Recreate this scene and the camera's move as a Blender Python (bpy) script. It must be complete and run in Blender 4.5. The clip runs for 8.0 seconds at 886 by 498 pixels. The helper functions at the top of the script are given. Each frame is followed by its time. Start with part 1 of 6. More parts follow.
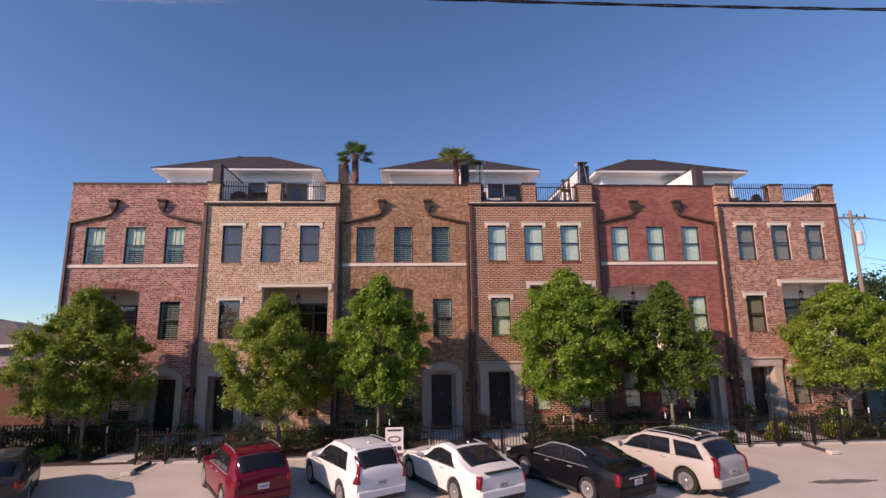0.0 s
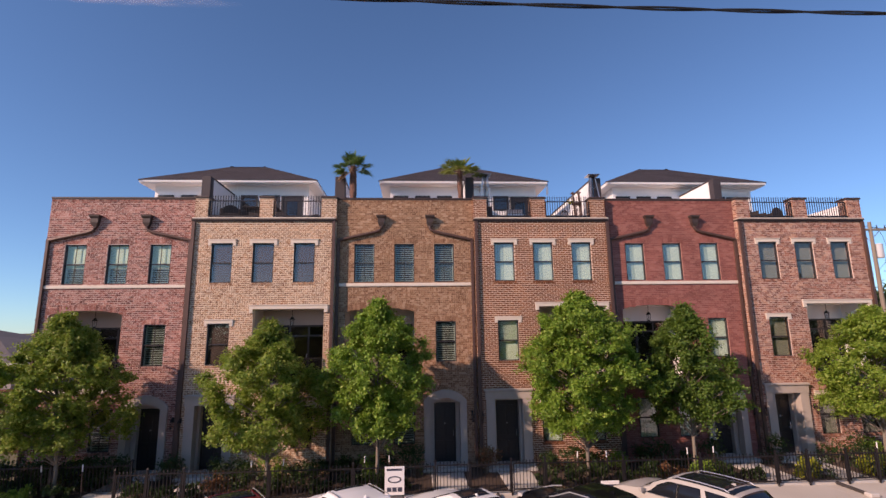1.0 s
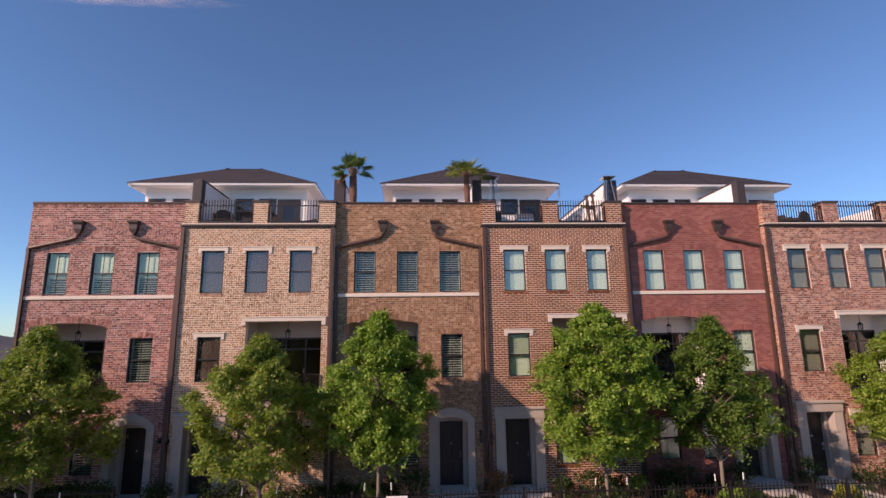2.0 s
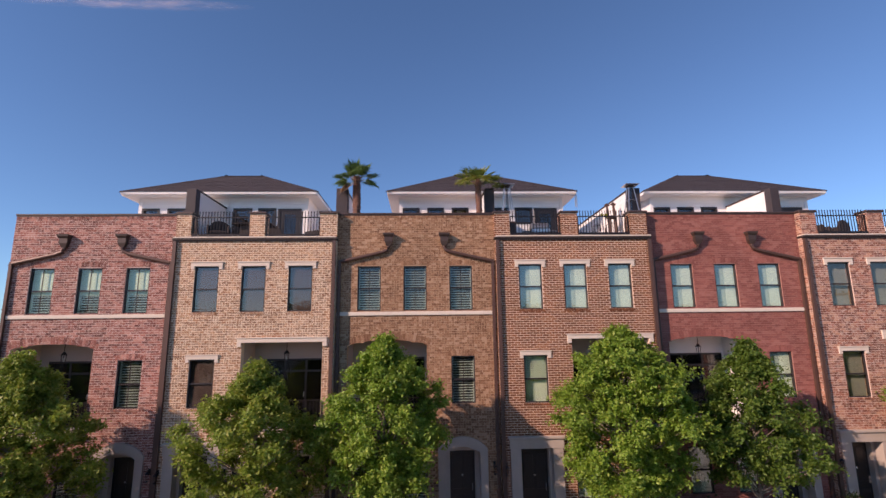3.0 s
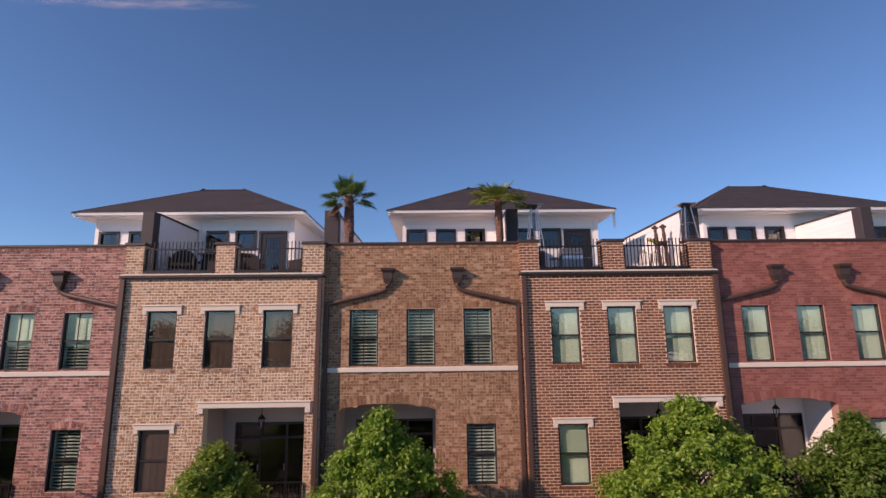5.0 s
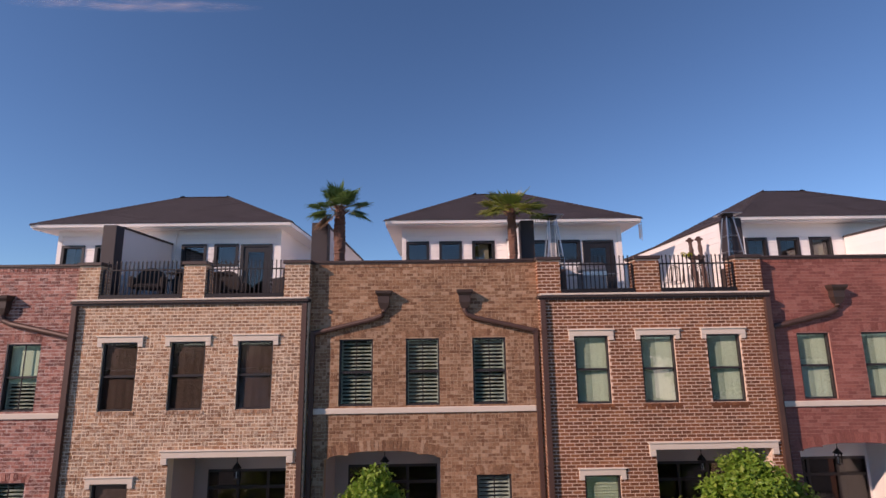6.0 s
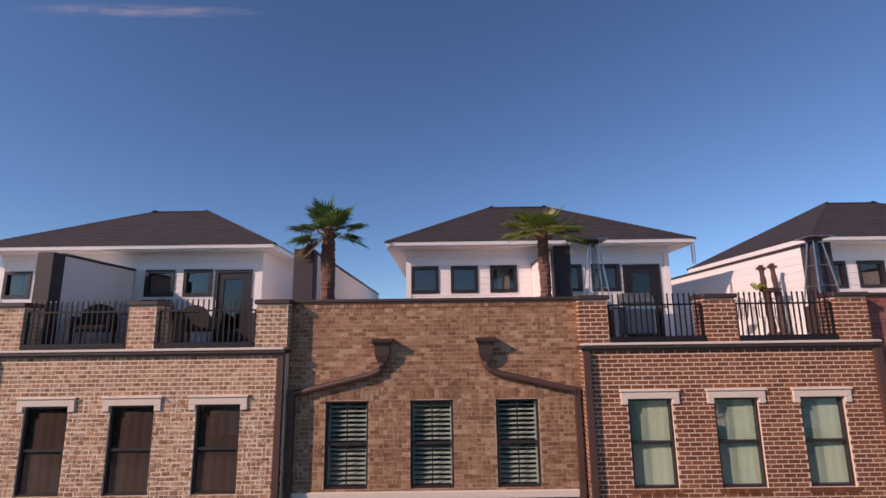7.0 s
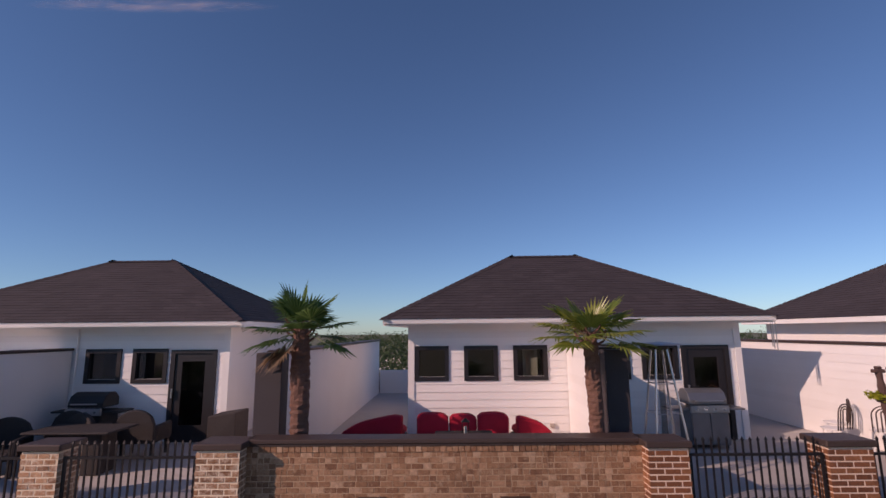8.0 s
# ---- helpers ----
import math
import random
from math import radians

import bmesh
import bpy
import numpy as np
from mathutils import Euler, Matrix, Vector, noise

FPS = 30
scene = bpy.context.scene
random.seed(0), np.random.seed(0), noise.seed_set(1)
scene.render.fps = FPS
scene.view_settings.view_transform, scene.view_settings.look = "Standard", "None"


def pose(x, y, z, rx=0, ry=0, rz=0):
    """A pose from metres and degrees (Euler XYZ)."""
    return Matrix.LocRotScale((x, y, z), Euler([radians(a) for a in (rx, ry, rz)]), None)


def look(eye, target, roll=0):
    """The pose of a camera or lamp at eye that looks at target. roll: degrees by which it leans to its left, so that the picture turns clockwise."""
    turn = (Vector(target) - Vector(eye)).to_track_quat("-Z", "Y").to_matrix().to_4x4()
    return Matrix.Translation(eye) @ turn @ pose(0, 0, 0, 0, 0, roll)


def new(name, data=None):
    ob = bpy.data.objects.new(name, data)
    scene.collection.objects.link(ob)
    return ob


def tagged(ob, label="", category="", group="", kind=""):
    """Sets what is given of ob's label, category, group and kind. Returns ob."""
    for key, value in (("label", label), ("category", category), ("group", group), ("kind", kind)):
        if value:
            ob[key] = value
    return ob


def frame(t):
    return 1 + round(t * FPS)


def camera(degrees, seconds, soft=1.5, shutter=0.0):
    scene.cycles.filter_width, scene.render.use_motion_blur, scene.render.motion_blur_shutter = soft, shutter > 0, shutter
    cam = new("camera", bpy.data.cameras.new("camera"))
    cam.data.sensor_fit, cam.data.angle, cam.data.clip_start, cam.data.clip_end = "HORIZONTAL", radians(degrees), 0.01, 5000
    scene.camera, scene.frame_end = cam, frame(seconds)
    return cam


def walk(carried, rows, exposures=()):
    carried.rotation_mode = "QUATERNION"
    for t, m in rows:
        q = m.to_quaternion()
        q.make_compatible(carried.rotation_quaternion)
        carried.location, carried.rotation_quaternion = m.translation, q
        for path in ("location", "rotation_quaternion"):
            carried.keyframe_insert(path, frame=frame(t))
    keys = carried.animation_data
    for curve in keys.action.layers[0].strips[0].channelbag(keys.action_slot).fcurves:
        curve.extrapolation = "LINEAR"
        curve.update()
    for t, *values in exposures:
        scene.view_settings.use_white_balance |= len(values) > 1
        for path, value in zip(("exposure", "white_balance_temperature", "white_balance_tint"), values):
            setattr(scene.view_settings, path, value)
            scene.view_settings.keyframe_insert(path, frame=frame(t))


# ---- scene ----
cam = camera(85.1, 8.0, soft=1.5)
PATH = [
    (0, (0.195, 0.819, 4.178), (0.313, 2.786, 4.523), -0.8),
    (0.5, (0.148, 1.388, 4.677), (0.266, 3.354, 5.027), -0.8),
    (1, (0.135, 1.993, 5.075), (0.253, 3.958, 5.429), -0.8),
    (1.5, (0.136, 2.579, 5.265), (0.25, 4.544, 5.62), -0.8),
    (3, (0.11, 4.46, 6.344), (0.181, 6.427, 6.7), -0.7),
    (3.5, (0.133, 5.043, 6.599), (0.192, 7.011, 6.952), -0.7),
    (4, (0.114, 5.835, 7.1), (0.165, 7.803, 7.453), -0.6),
    (4.5, (0.128, 6.801, 7.666), (0.169, 8.77, 8.012), -0.6),
    (6, (0.095, 9.56, 8.945), (0.121, 11.528, 9.294), -0.82),
    (6.5, (0.027, 10.825, 9.412), (0.039, 12.792, 9.77), -0.75),
    (7, (-0.035, 12.028, 10.045), (-0.034, 13.995, 10.407), -0.75),
    (7.5, (-0.06, 13.27, 10.955), (-0.075, 15.238, 11.313), -0.78),
    (8, (-0.074, 14.422, 12.352), (-0.108, 16.393, 12.689), -0.56),
]
SIZE = 1.14      # metres to one unit of the plan below
walk(cam, [(t, look(Vector(eye) * SIZE, Vector(target) * SIZE, roll)) for t, eye, target, roll in PATH],
     exposures=[(0, .48, 7000, 33), (3.5, .47, 6930, 33), (4.5, .35, 6900, 33), (6.5, .13, 6850, 33), (7.4, -.02, 6860, 36), (8, -.19, 6930, 38)])

# ---- world and sun ----
TO_SUN = Vector((-1.75, -1.0, 1.05)).normalized()
world = bpy.data.worlds.new("world")
scene.world = world
world.use_nodes = True
wn = world.node_tree.nodes
sky = wn.new("ShaderNodeTexSky")
sky.sky_type = "NISHITA"
sky.sun_disc = False
sky.sun_elevation = math.asin(TO_SUN.z)
sky.sun_rotation = math.atan2(TO_SUN.x, TO_SUN.y) % (2 * math.pi)
sky.air_density, sky.dust_density, sky.ozone_density = 1.0, .5, 5.0
sky.altitude = 1400
wn["Background"].inputs["Strength"].default_value = 0.112
hue = wn.new("ShaderNodeMix")
hue.data_type, hue.blend_type = "RGBA", "MULTIPLY"
hue.inputs["Factor"].default_value, hue.inputs["B"].default_value = 1.0, (.735, .972, .975, 1)
world.node_tree.links.new(sky.outputs[0], hue.inputs["A"])
world.node_tree.links.new(hue.outputs["Result"], wn["Background"].inputs["Color"])
sun_data = bpy.data.lights.new("sun", "SUN")
sun_data.energy, sun_data.angle, sun_data.color = 3.6, radians(0.55), (1.0, 0.815, 0.625)
sun = new("sun", sun_data)
sun.matrix_world = look((0, 0, 60), Vector((0, 0, 60)) - TO_SUN)


# ---- materials ----
def nodes_of(name):
    m = bpy.data.materials.new(name)
    m.use_nodes = True
    nt = m.node_tree
    return m, nt, nt.nodes, nt.links, nt.nodes["Principled BSDF"]


def surface(name, c1, c2, rough=0.7, scale=3.0, fine=60.0, bump=0.15, metal=0.0, spread=0.5, stretch=(1, 1, 1), depth=0.01):
    """Two colours mixed by a coarse and a fine noise, with a fine relief."""
    m, nt, n, l, b = nodes_of(name)
    co = n.new("ShaderNodeTexCoord")
    mp = n.new("ShaderNodeMapping")
    mp.inputs["Scale"].default_value = stretch
    l.new(co.outputs["Object"], mp.inputs["Vector"])
    n1, n2 = n.new("ShaderNodeTexNoise"), n.new("ShaderNodeTexNoise")
    n1.inputs["Scale"].default_value, n1.inputs["Detail"].default_value = scale, 5
    n2.inputs["Scale"].default_value, n2.inputs["Detail"].default_value = fine, 3
    l.new(mp.outputs[0], n1.inputs["Vector"])
    l.new(mp.outputs[0], n2.inputs["Vector"])
    add = n.new("ShaderNodeMath")
    add.operation = "MULTIPLY_ADD"
    add.inputs[1].default_value = 0.4
    l.new(n2.outputs["Fac"], add.inputs[0])
    sub = n.new("ShaderNodeMath")
    sub.operation = "MULTIPLY_ADD"
    sub.inputs[1].default_value, sub.inputs[2].default_value = 1.6 * spread, 0.3 - 0.8 * spread
    l.new(n1.outputs["Fac"], sub.inputs[0])
    l.new(sub.outputs[0], add.inputs[2])
    mix = n.new("ShaderNodeMix")
    mix.data_type = "RGBA"
    l.new(add.outputs[0], mix.inputs["Factor"])
    mix.inputs["A"].default_value, mix.inputs["B"].default_value = (*c1, 1), (*c2, 1)
    l.new(mix.outputs["Result"], b.inputs["Base Color"])
    b.inputs["Roughness"].default_value, b.inputs["Metallic"].default_value = rough, metal
    if bump:
        bp = n.new("ShaderNodeBump")
        bp.inputs["Strength"].default_value, bp.inputs["Distance"].default_value = bump, depth
        l.new(n2.outputs["Fac"], bp.inputs["Height"])
        l.new(bp.outputs[0], b.inputs["Normal"])
    return m


def varied(name, colours, rough=0.85, fine=90.0, bump=0.5, tint=0.25, smear=None, much=0.0, blend="LINEAR"):
    """A colour for each piece by its own random number, with grain and weather stains."""
    m, nt, n, l, b = nodes_of(name)
    geo, info = n.new("ShaderNodeNewGeometry"), n.new("ShaderNodeObjectInfo")
    add = n.new("ShaderNodeMath")
    l.new(geo.outputs["Random Per Island"], add.inputs[0])
    l.new(info.outputs["Random"], add.inputs[1])
    fr = n.new("ShaderNodeMath")
    fr.operation = "FRACT"
    l.new(add.outputs[0], fr.inputs[0])
    ramp = n.new("ShaderNodeValToRGB")
    ramp.color_ramp.interpolation = blend
    e = ramp.color_ramp.elements
    while len(e) < len(colours):
        e.new(0.5)
    for i, c in enumerate(colours):
        e[i].position, e[i].color = i / (len(colours) - 1), (*c, 1)
    l.new(fr.outputs[0], ramp.inputs[0])
    geo_pos = geo.outputs["Position"]
    n1, n2 = n.new("ShaderNodeTexNoise"), n.new("ShaderNodeTexNoise")
    n1.inputs["Scale"].default_value, n1.inputs["Detail"].default_value = 0.9, 5
    n2.inputs["Scale"].default_value, n2.inputs["Detail"].default_value = fine, 3
    l.new(geo_pos, n1.inputs["Vector"])
    l.new(geo_pos, n2.inputs["Vector"])
    s = n.new("ShaderNodeMath")
    s.inputs[1].default_value = 0
    l.new(n1.outputs["Fac"], s.inputs[0])
    l.new(n2.outputs["Fac"], s.inputs[1])
    rng = n.new("ShaderNodeMapRange")
    rng.inputs["From Min"].default_value, rng.inputs["From Max"].default_value = 0.6, 1.4
    rng.inputs["To Min"].default_value, rng.inputs["To Max"].default_value = 1 - tint, 1 + tint
    l.new(s.outputs[0], rng.inputs[0])
    mul = n.new("ShaderNodeVectorMath")
    mul.operation = "SCALE"
    l.new(ramp.outputs[0], mul.inputs[0])
    l.new(rng.outputs[0], mul.inputs["Scale"])
    last = mul.outputs[0]
    if smear:
        n3 = n.new("ShaderNodeTexNoise")
        n3.inputs["Scale"].default_value, n3.inputs["Detail"].default_value, n3.inputs["Roughness"].default_value = 7.5, 8, .82
        l.new(geo_pos, n3.inputs["Vector"])
        r3 = n.new("ShaderNodeMapRange")
        r3.inputs["From Min"].default_value, r3.inputs["From Max"].default_value = .62 - .22 * much, .74 - .18 * much
        r3.inputs["To Max"].default_value = .9
        l.new(n3.outputs["Fac"], r3.inputs[0])
        m3 = n.new("ShaderNodeMix")
        m3.data_type = "RGBA"
        l.new(r3.outputs[0], m3.inputs["Factor"])
        l.new(last, m3.inputs["A"])
        m3.inputs["B"].default_value = (*smear, 1)
        last = m3.outputs["Result"]
    l.new(last, b.inputs["Base Color"])
    b.inputs["Roughness"].default_value = rough
    if bump:
        bp = n.new("ShaderNodeBump")
        bp.inputs["Strength"].default_value, bp.inputs["Distance"].default_value = bump, 0.006
        l.new(n2.outputs["Fac"], bp.inputs["Height"])
        l.new(bp.outputs[0], b.inputs["Normal"])
    return m


def glass(name, tint=(0.9, 0.95, 0.95), gloss=.09, rough=0.0):
    """Clear glass: see-through, with a gloss that grows at grazing angles."""
    m, nt, n, l, b = nodes_of(name)
    n.remove(b)
    out = n["Material Output"]
    tr, gl, mx, lw = n.new("ShaderNodeBsdfTransparent"), n.new("ShaderNodeBsdfGlossy"), n.new("ShaderNodeMixShader"), n.new("ShaderNodeLayerWeight")
    tr.inputs[0].default_value = (*tint, 1)
    gl.inputs["Roughness"].default_value = rough
    pw, ad = n.new("ShaderNodeMath"), n.new("ShaderNodeMath")
    pw.operation, pw.inputs[1].default_value = "POWER", 4.0
    ad.operation, ad.inputs[1].default_value, ad.inputs[2].default_value = "MULTIPLY_ADD", .8, gloss
    l.new(lw.outputs["Facing"], pw.inputs[0])
    l.new(pw.outputs[0], ad.inputs[0])
    l.new(ad.outputs[0], mx.inputs[0])
    l.new(tr.outputs[0], mx.inputs[1])
    l.new(gl.outputs[0], mx.inputs[2])
    l.new(mx.outputs[0], out.inputs[0])
    return m


def leafy(name, colours, rough=0.5):
    m = varied(name, colours, rough=rough, bump=0.0, tint=0.15, fine=8)
    n, l = m.node_tree.nodes, m.node_tree.links
    b = n["Principled BSDF"]
    tl, mx = n.new("ShaderNodeBsdfTranslucent"), n.new("ShaderNodeMixShader")
    src = b.inputs["Base Color"].links[0].from_socket
    l.new(src, tl.inputs[0])
    mx.inputs[0].default_value = 0.45
    l.new(b.outputs[0], mx.inputs[1])
    l.new(tl.outputs[0], mx.inputs[2])
    l.new(mx.outputs[0], n["Material Output"].inputs[0])
    return m


BRICK = {
    1: varied("brick_rose_mix", [(.154, .052, .041), (.328, .119, .087), (.202, .068, .052), (.282, .097, .071), (.456, .219, .169), (.228, .078, .058), (.371, .148, .110), (.552, .332, .263)], fine=30, tint=.40, smear=(.60, .44, .38), much=.56, blend="CONSTANT"),
    2: varied("brick_buff_mix", [(.226, .106, .054), (.378, .190, .098), (.284, .137, .069), (.452, .250, .138), (.247, .116, .060), (.336, .163, .083), (.578, .390, .248)], fine=24, tint=.5, smear=(.66, .515, .39), much=.66, blend="CONSTANT"),
    3: varied("brick_tan", [(.245, .124, .066), (.32, .172, .096), (.225, .110, .057), (.36, .200, .115), (.19, .088, .046), (.285, .150, .081), (.43, .268, .170), (.265, .137, .073), (.34, .190, .110)], fine=22, tint=.42, smear=(.46, .31, .195), much=.46, blend="CONSTANT"),
    4: varied("brick_brown_red", [(.159, .056, .024), (.234, .086, .036), (.190, .069, .029), (.271, .106, .045), (.172, .061, .025), (.214, .077, .033), (.323, .151, .075)], fine=30, tint=.40, blend="CONSTANT"),
    5: varied("brick_deep_red", [(.258, .087, .068), (.309, .113, .088), (.237, .079, .062), (.340, .134, .106), (.283, .097, .076), (.252, .085, .066), (.304, .107, .083), (.494, .277, .225)], fine=32, tint=.36, blend="CONSTANT"),
    6: varied("brick_pink_mix", [(.177, .064, .041), (.364, .146, .090), (.239, .086, .053), (.468, .245, .155), (.203, .071, .045), (.322, .123, .076), (.572, .375, .249)], fine=30, tint=.38, smear=(.60, .45, .36), much=.58, blend="CONSTANT"),
}
MORTAR = {
    1: surface("mortar_rose", (.60, .45, .39), (.70, .54, .475), .9, 2, 70),
    2: surface("mortar_cream", (.74, .585, .42), (.83, .685, .52), .9, 2, 70),
    3: surface("mortar_tan", (.42, .275, .17), (.50, .34, .22), .9, 2, 70),
    4: surface("mortar_pale", (.70, .51, .385), (.79, .60, .475), .9, 2, 70),
    5: surface("mortar_red", (.36, .18, .145), (.43, .225, .185), .9, 2, 70),
    6: surface("mortar_pink", (.60, .44, .37), (.70, .53, .45), .9, 2, 70),
}
STONE = surface("cast_stone", (.66, .565, .47), (.76, .66, .55), .85, 4, 50, .25)
STONE_GREY = surface("grey_cast_stone", (.39, .33, .285), (.52, .44, .38), .85, 3, 50, .25)
STUCCO = surface("white_stucco", (.80, .755, .73), (.87, .83, .805), .85, 1.2, 80, .25)
TAUPE = surface("taupe_stucco", (.40, .345, .315), (.48, .42, .385), .9, 1.5, 80, .25)
SIDING = varied("white_lap_siding", [(.81, .775, .75), (.865, .835, .81), (.84, .805, .78)], rough=.6, bump=.15, tint=.05)
TRIM_WHITE = surface("white_trim", (.81, .78, .755), (.87, .84, .815), .5, 3, 60, .08)
DARK_METAL = surface("dark_bronze_metal", (.056, .036, .030), (.088, .058, .049), .5, 5, 60, .1, metal=.2)
PIPE_BROWN = surface("bronze_brown_pipe", (.085, .046, .036), (.125, .07, .055), .5, 5, 60, .1, metal=.2)
IRON = surface("black_iron", (.018, .015, .016), (.032, .027, .028), .5, 6, 90, .15, metal=.5)
FRAME = surface("black_window_frame", (.024, .0195, .020), (.038, .0315, .032), .45, 6, 60, .05)
FRAME_ROOF = surface("black_roof_room_frame", (.012, .010, .0115), (.021, .0175, .020), .45, 6, 60, .05)
CLAD = surface("dark_brown_cladding", (.040, .031, .034), (.06, .048, .052), .7, 2.5, 40, .2)
ROOF = varied("brown_shingle", [(.040, .031, .035), (.049, .039, .043), (.044, .034, .038), (.055, .044, .048)], rough=.95, bump=.5, tint=.2)
ROOF_UNDER = surface("shingle_underlay", (.03, .024, .023), (.045, .036, .034), .95, 4, 60, .4)
GLASS = glass("window_glass", (.88, .93, .89), .15)
GLASS_SHUTTER = glass("shuttered_window_glass", (.86, .92, .88), .05)
GLASS_SKY = glass("coated_window_glass", (.70, .67, .64), .10)
GLASS_DARK = glass("tinted_glass", (.66, .66, .66), .07)
# the dimness of unlit rooms, put into one dark colour
UNLIT_ROOM = surface("unlit_room_dark", (.07, .06, .056), (.11, .096, .09), .9, 2, 20, 0)
SHEER = surface("grey_green_sheer", (.40, .48, .42), (.48, .56, .49), .9, 3, 40, .1, stretch=(2, 1, .4))
CURTAIN = surface("pale_green_curtain", (.64, .72, .60), (.74, .81, .69), .9, 3, 40, .1, stretch=(2, 1, .4))
SHUTTER = surface("pale_shutter", (.46, .49, .46), (.55, .58, .55), .5, 4, 40, .05)
DARK_BLIND = surface("brown_blind", (.135, .105, .10), (.165, .13, .125), .7, 4, 40, .1)
DOOR = surface("black_door_paint", (.014, .012, .012), (.028, .024, .024), .4, 4, 60, .1)
CONCRETE = surface("lot_concrete", (.45, .40, .34), (.65, .59, .51), .92, .45, 30, .35, spread=.8)
SIDEWALK = surface("walk_concrete", (.48, .44, .40), (.60, .56, .51), .92, 1.2, 40, .3)
ASPHALT = surface("asphalt", (.10, .095, .09), (.17, .16, .15), .95, .25, 30, .5, spread=.8)
EARTH = surface("distant_ground", (.10, .11, .06), (.18, .17, .10), .95, .05, 3, .2)
MULCH = surface("mulch", (.045, .028, .02), (.095, .062, .044), .98, 6, 40, .9, depth=.03)
DECK = surface("roof_deck_pavers", (.39, .355, .335), (.55, .505, .475), .9, 1.1, 40, .25)
BARK = surface("bark", (.16, .13, .10), (.27, .225, .18), .95, 9, 40, .8, stretch=(1, 1, .3))
PALM_BARK = surface("palm_bark", (.125, .06, .042), (.24, .125, .09), .95, 14, 50, 1.0, stretch=(1, 1, 2.0), depth=.02)
# maple leaf in darker greens, the crown's shade put into the colour
LEAF_SHADED = leafy("shaded_maple_leaf", [(.07, .14, .02), (.105, .195, .026), (.155, .255, .036), (.085, .165, .022), (.23, .32, .06)])
LEAF = leafy("maple_leaf", [(.134, .248, .029), (.213, .358, .040), (.291, .435, .055), (.157, .286, .033), (.437, .539, .099)])
LEAF_OLIVE = leafy("olive_maple_leaf", [(.138, .221, .026), (.220, .324, .037), (.319, .405, .061), (.171, .270, .031), (.440, .454, .110)])
LEAF_WARM = leafy("yellowing_leaf", [(.15, .255, .026), (.235, .36, .04), (.30, .41, .056), (.18, .305, .032), (.38, .44, .095)])
LEAF_DARK = leafy("shrub_leaf", [(.022, .052, .012), (.04, .08, .016), (.058, .10, .022)])
LEAF_YELLOW = leafy("golden_shrub_leaf", [(.30, .33, .02), (.42, .42, .03), (.24, .28, .02)])
LEAF_RUST = leafy("rust_shrub_leaf", [(.20, .085, .04), (.28, .13, .06), (.12, .09, .03)])
# greens lightened a little, with distance haze mixed into the colour
LEAF_FAR = leafy("far_tree_leaf", [(.04, .075, .03), (.06, .10, .035), (.085, .125, .05)])
FROND = leafy("palm_frond", [(.06, .125, .035), (.10, .18, .05), (.15, .235, .065)], .35)
FROND_GOLD = leafy("palm_frond_golden", [(.12, .18, .03), (.23, .275, .045), (.32, .33, .07)], .35)
FROND_DRY = leafy("dry_palm_frond", [(.20, .12, .07), (.28, .18, .11), (.14, .085, .055)], .6)
# paler than the fronds: the stalks' highlights are put into the colour
STALK = surface("highlit_palm_stalk", (.22, .26, .12), (.34, .37, .20), .5, 8, 40, .1)
RUBBER = surface("tyre_rubber", (.012, .012, .012), (.025, .024, .023), .85, 8, 60, .2)
ALLOY = surface("wheel_alloy", (.50, .50, .51), (.60, .60, .61), .3, 8, 60, 0, metal=.7)
CHROME = surface("chrome", (.75, .75, .76), (.82, .82, .83), .2, 8, 60, 0, metal=.7)
CAR_GLASS = surface("car_glass", (.010, .012, .016), (.017, .020, .026), .04, 2, 20, 0)
CAR_GLASS.node_tree.nodes["Principled BSDF"].inputs["Specular IOR Level"].default_value = .35
CAR_TRIM = surface("black_plastic", (.015, .015, .016), (.028, .028, .03), .6, 6, 60, .1)
TAIL_RED = surface("tail_lamp_red", (.16, .004, .012), (.22, .007, .018), .12, 8, 60, 0)
LAMP_CLEAR = surface("headlamp", (.5, .5, .52), (.65, .65, .66), .1, 8, 60, 0)
PLATE = surface("plate_white", (.48, .48, .49), (.56, .56, .57), .5, 8, 60, 0)
PLATE_INK = surface("plate_grey", (.20, .21, .24), (.27, .28, .31), .6, 8, 60, 0)
INK = surface("printed_ink", (.03, .035, .06), (.06, .065, .1), .6, 8, 60, 0)
RED_CLOTH = surface("red_cushion", (.40, .007, .026), (.52, .014, .04), .9, 8, 90, .3)
WICKER = surface("dark_wicker", (.020, .015, .0145), (.044, .033, .031), .8, 30, 120, .8)
STEEL = surface("brushed_steel", (.45, .45, .46), (.56, .56, .57), .3, 6, 80, .05, metal=.85)
# darker copy of the steel, with the terrace shade in its colour
SHADED_STEEL = surface("shaded_steel", (.20, .20, .21), (.29, .29, .30), .38, 6, 80, .05, metal=.7)
TERRACOTTA = surface("terracotta", (.20, .075, .05), (.30, .12, .08), .85, 6, 50, .3)
DARK_WOOD = surface("dark_carved_wood", (.065, .034, .03), (.12, .066, .055), .75, 6, 40, .5, stretch=(3, 3, .4))
WOOD_POLE = surface("weathered_pole_wood", (.20, .16, .12), (.32, .26, .20), .95, 5, 40, .6, stretch=(3, 3, .3))
CABLE = surface("cable_rubber", (.014, .014, .015), (.028, .028, .03), .6, 20, 90, .2)
PIPE = surface("drain_pipe", (.03, .026, .025), (.06, .052, .05), .7, 6, 60, .2)


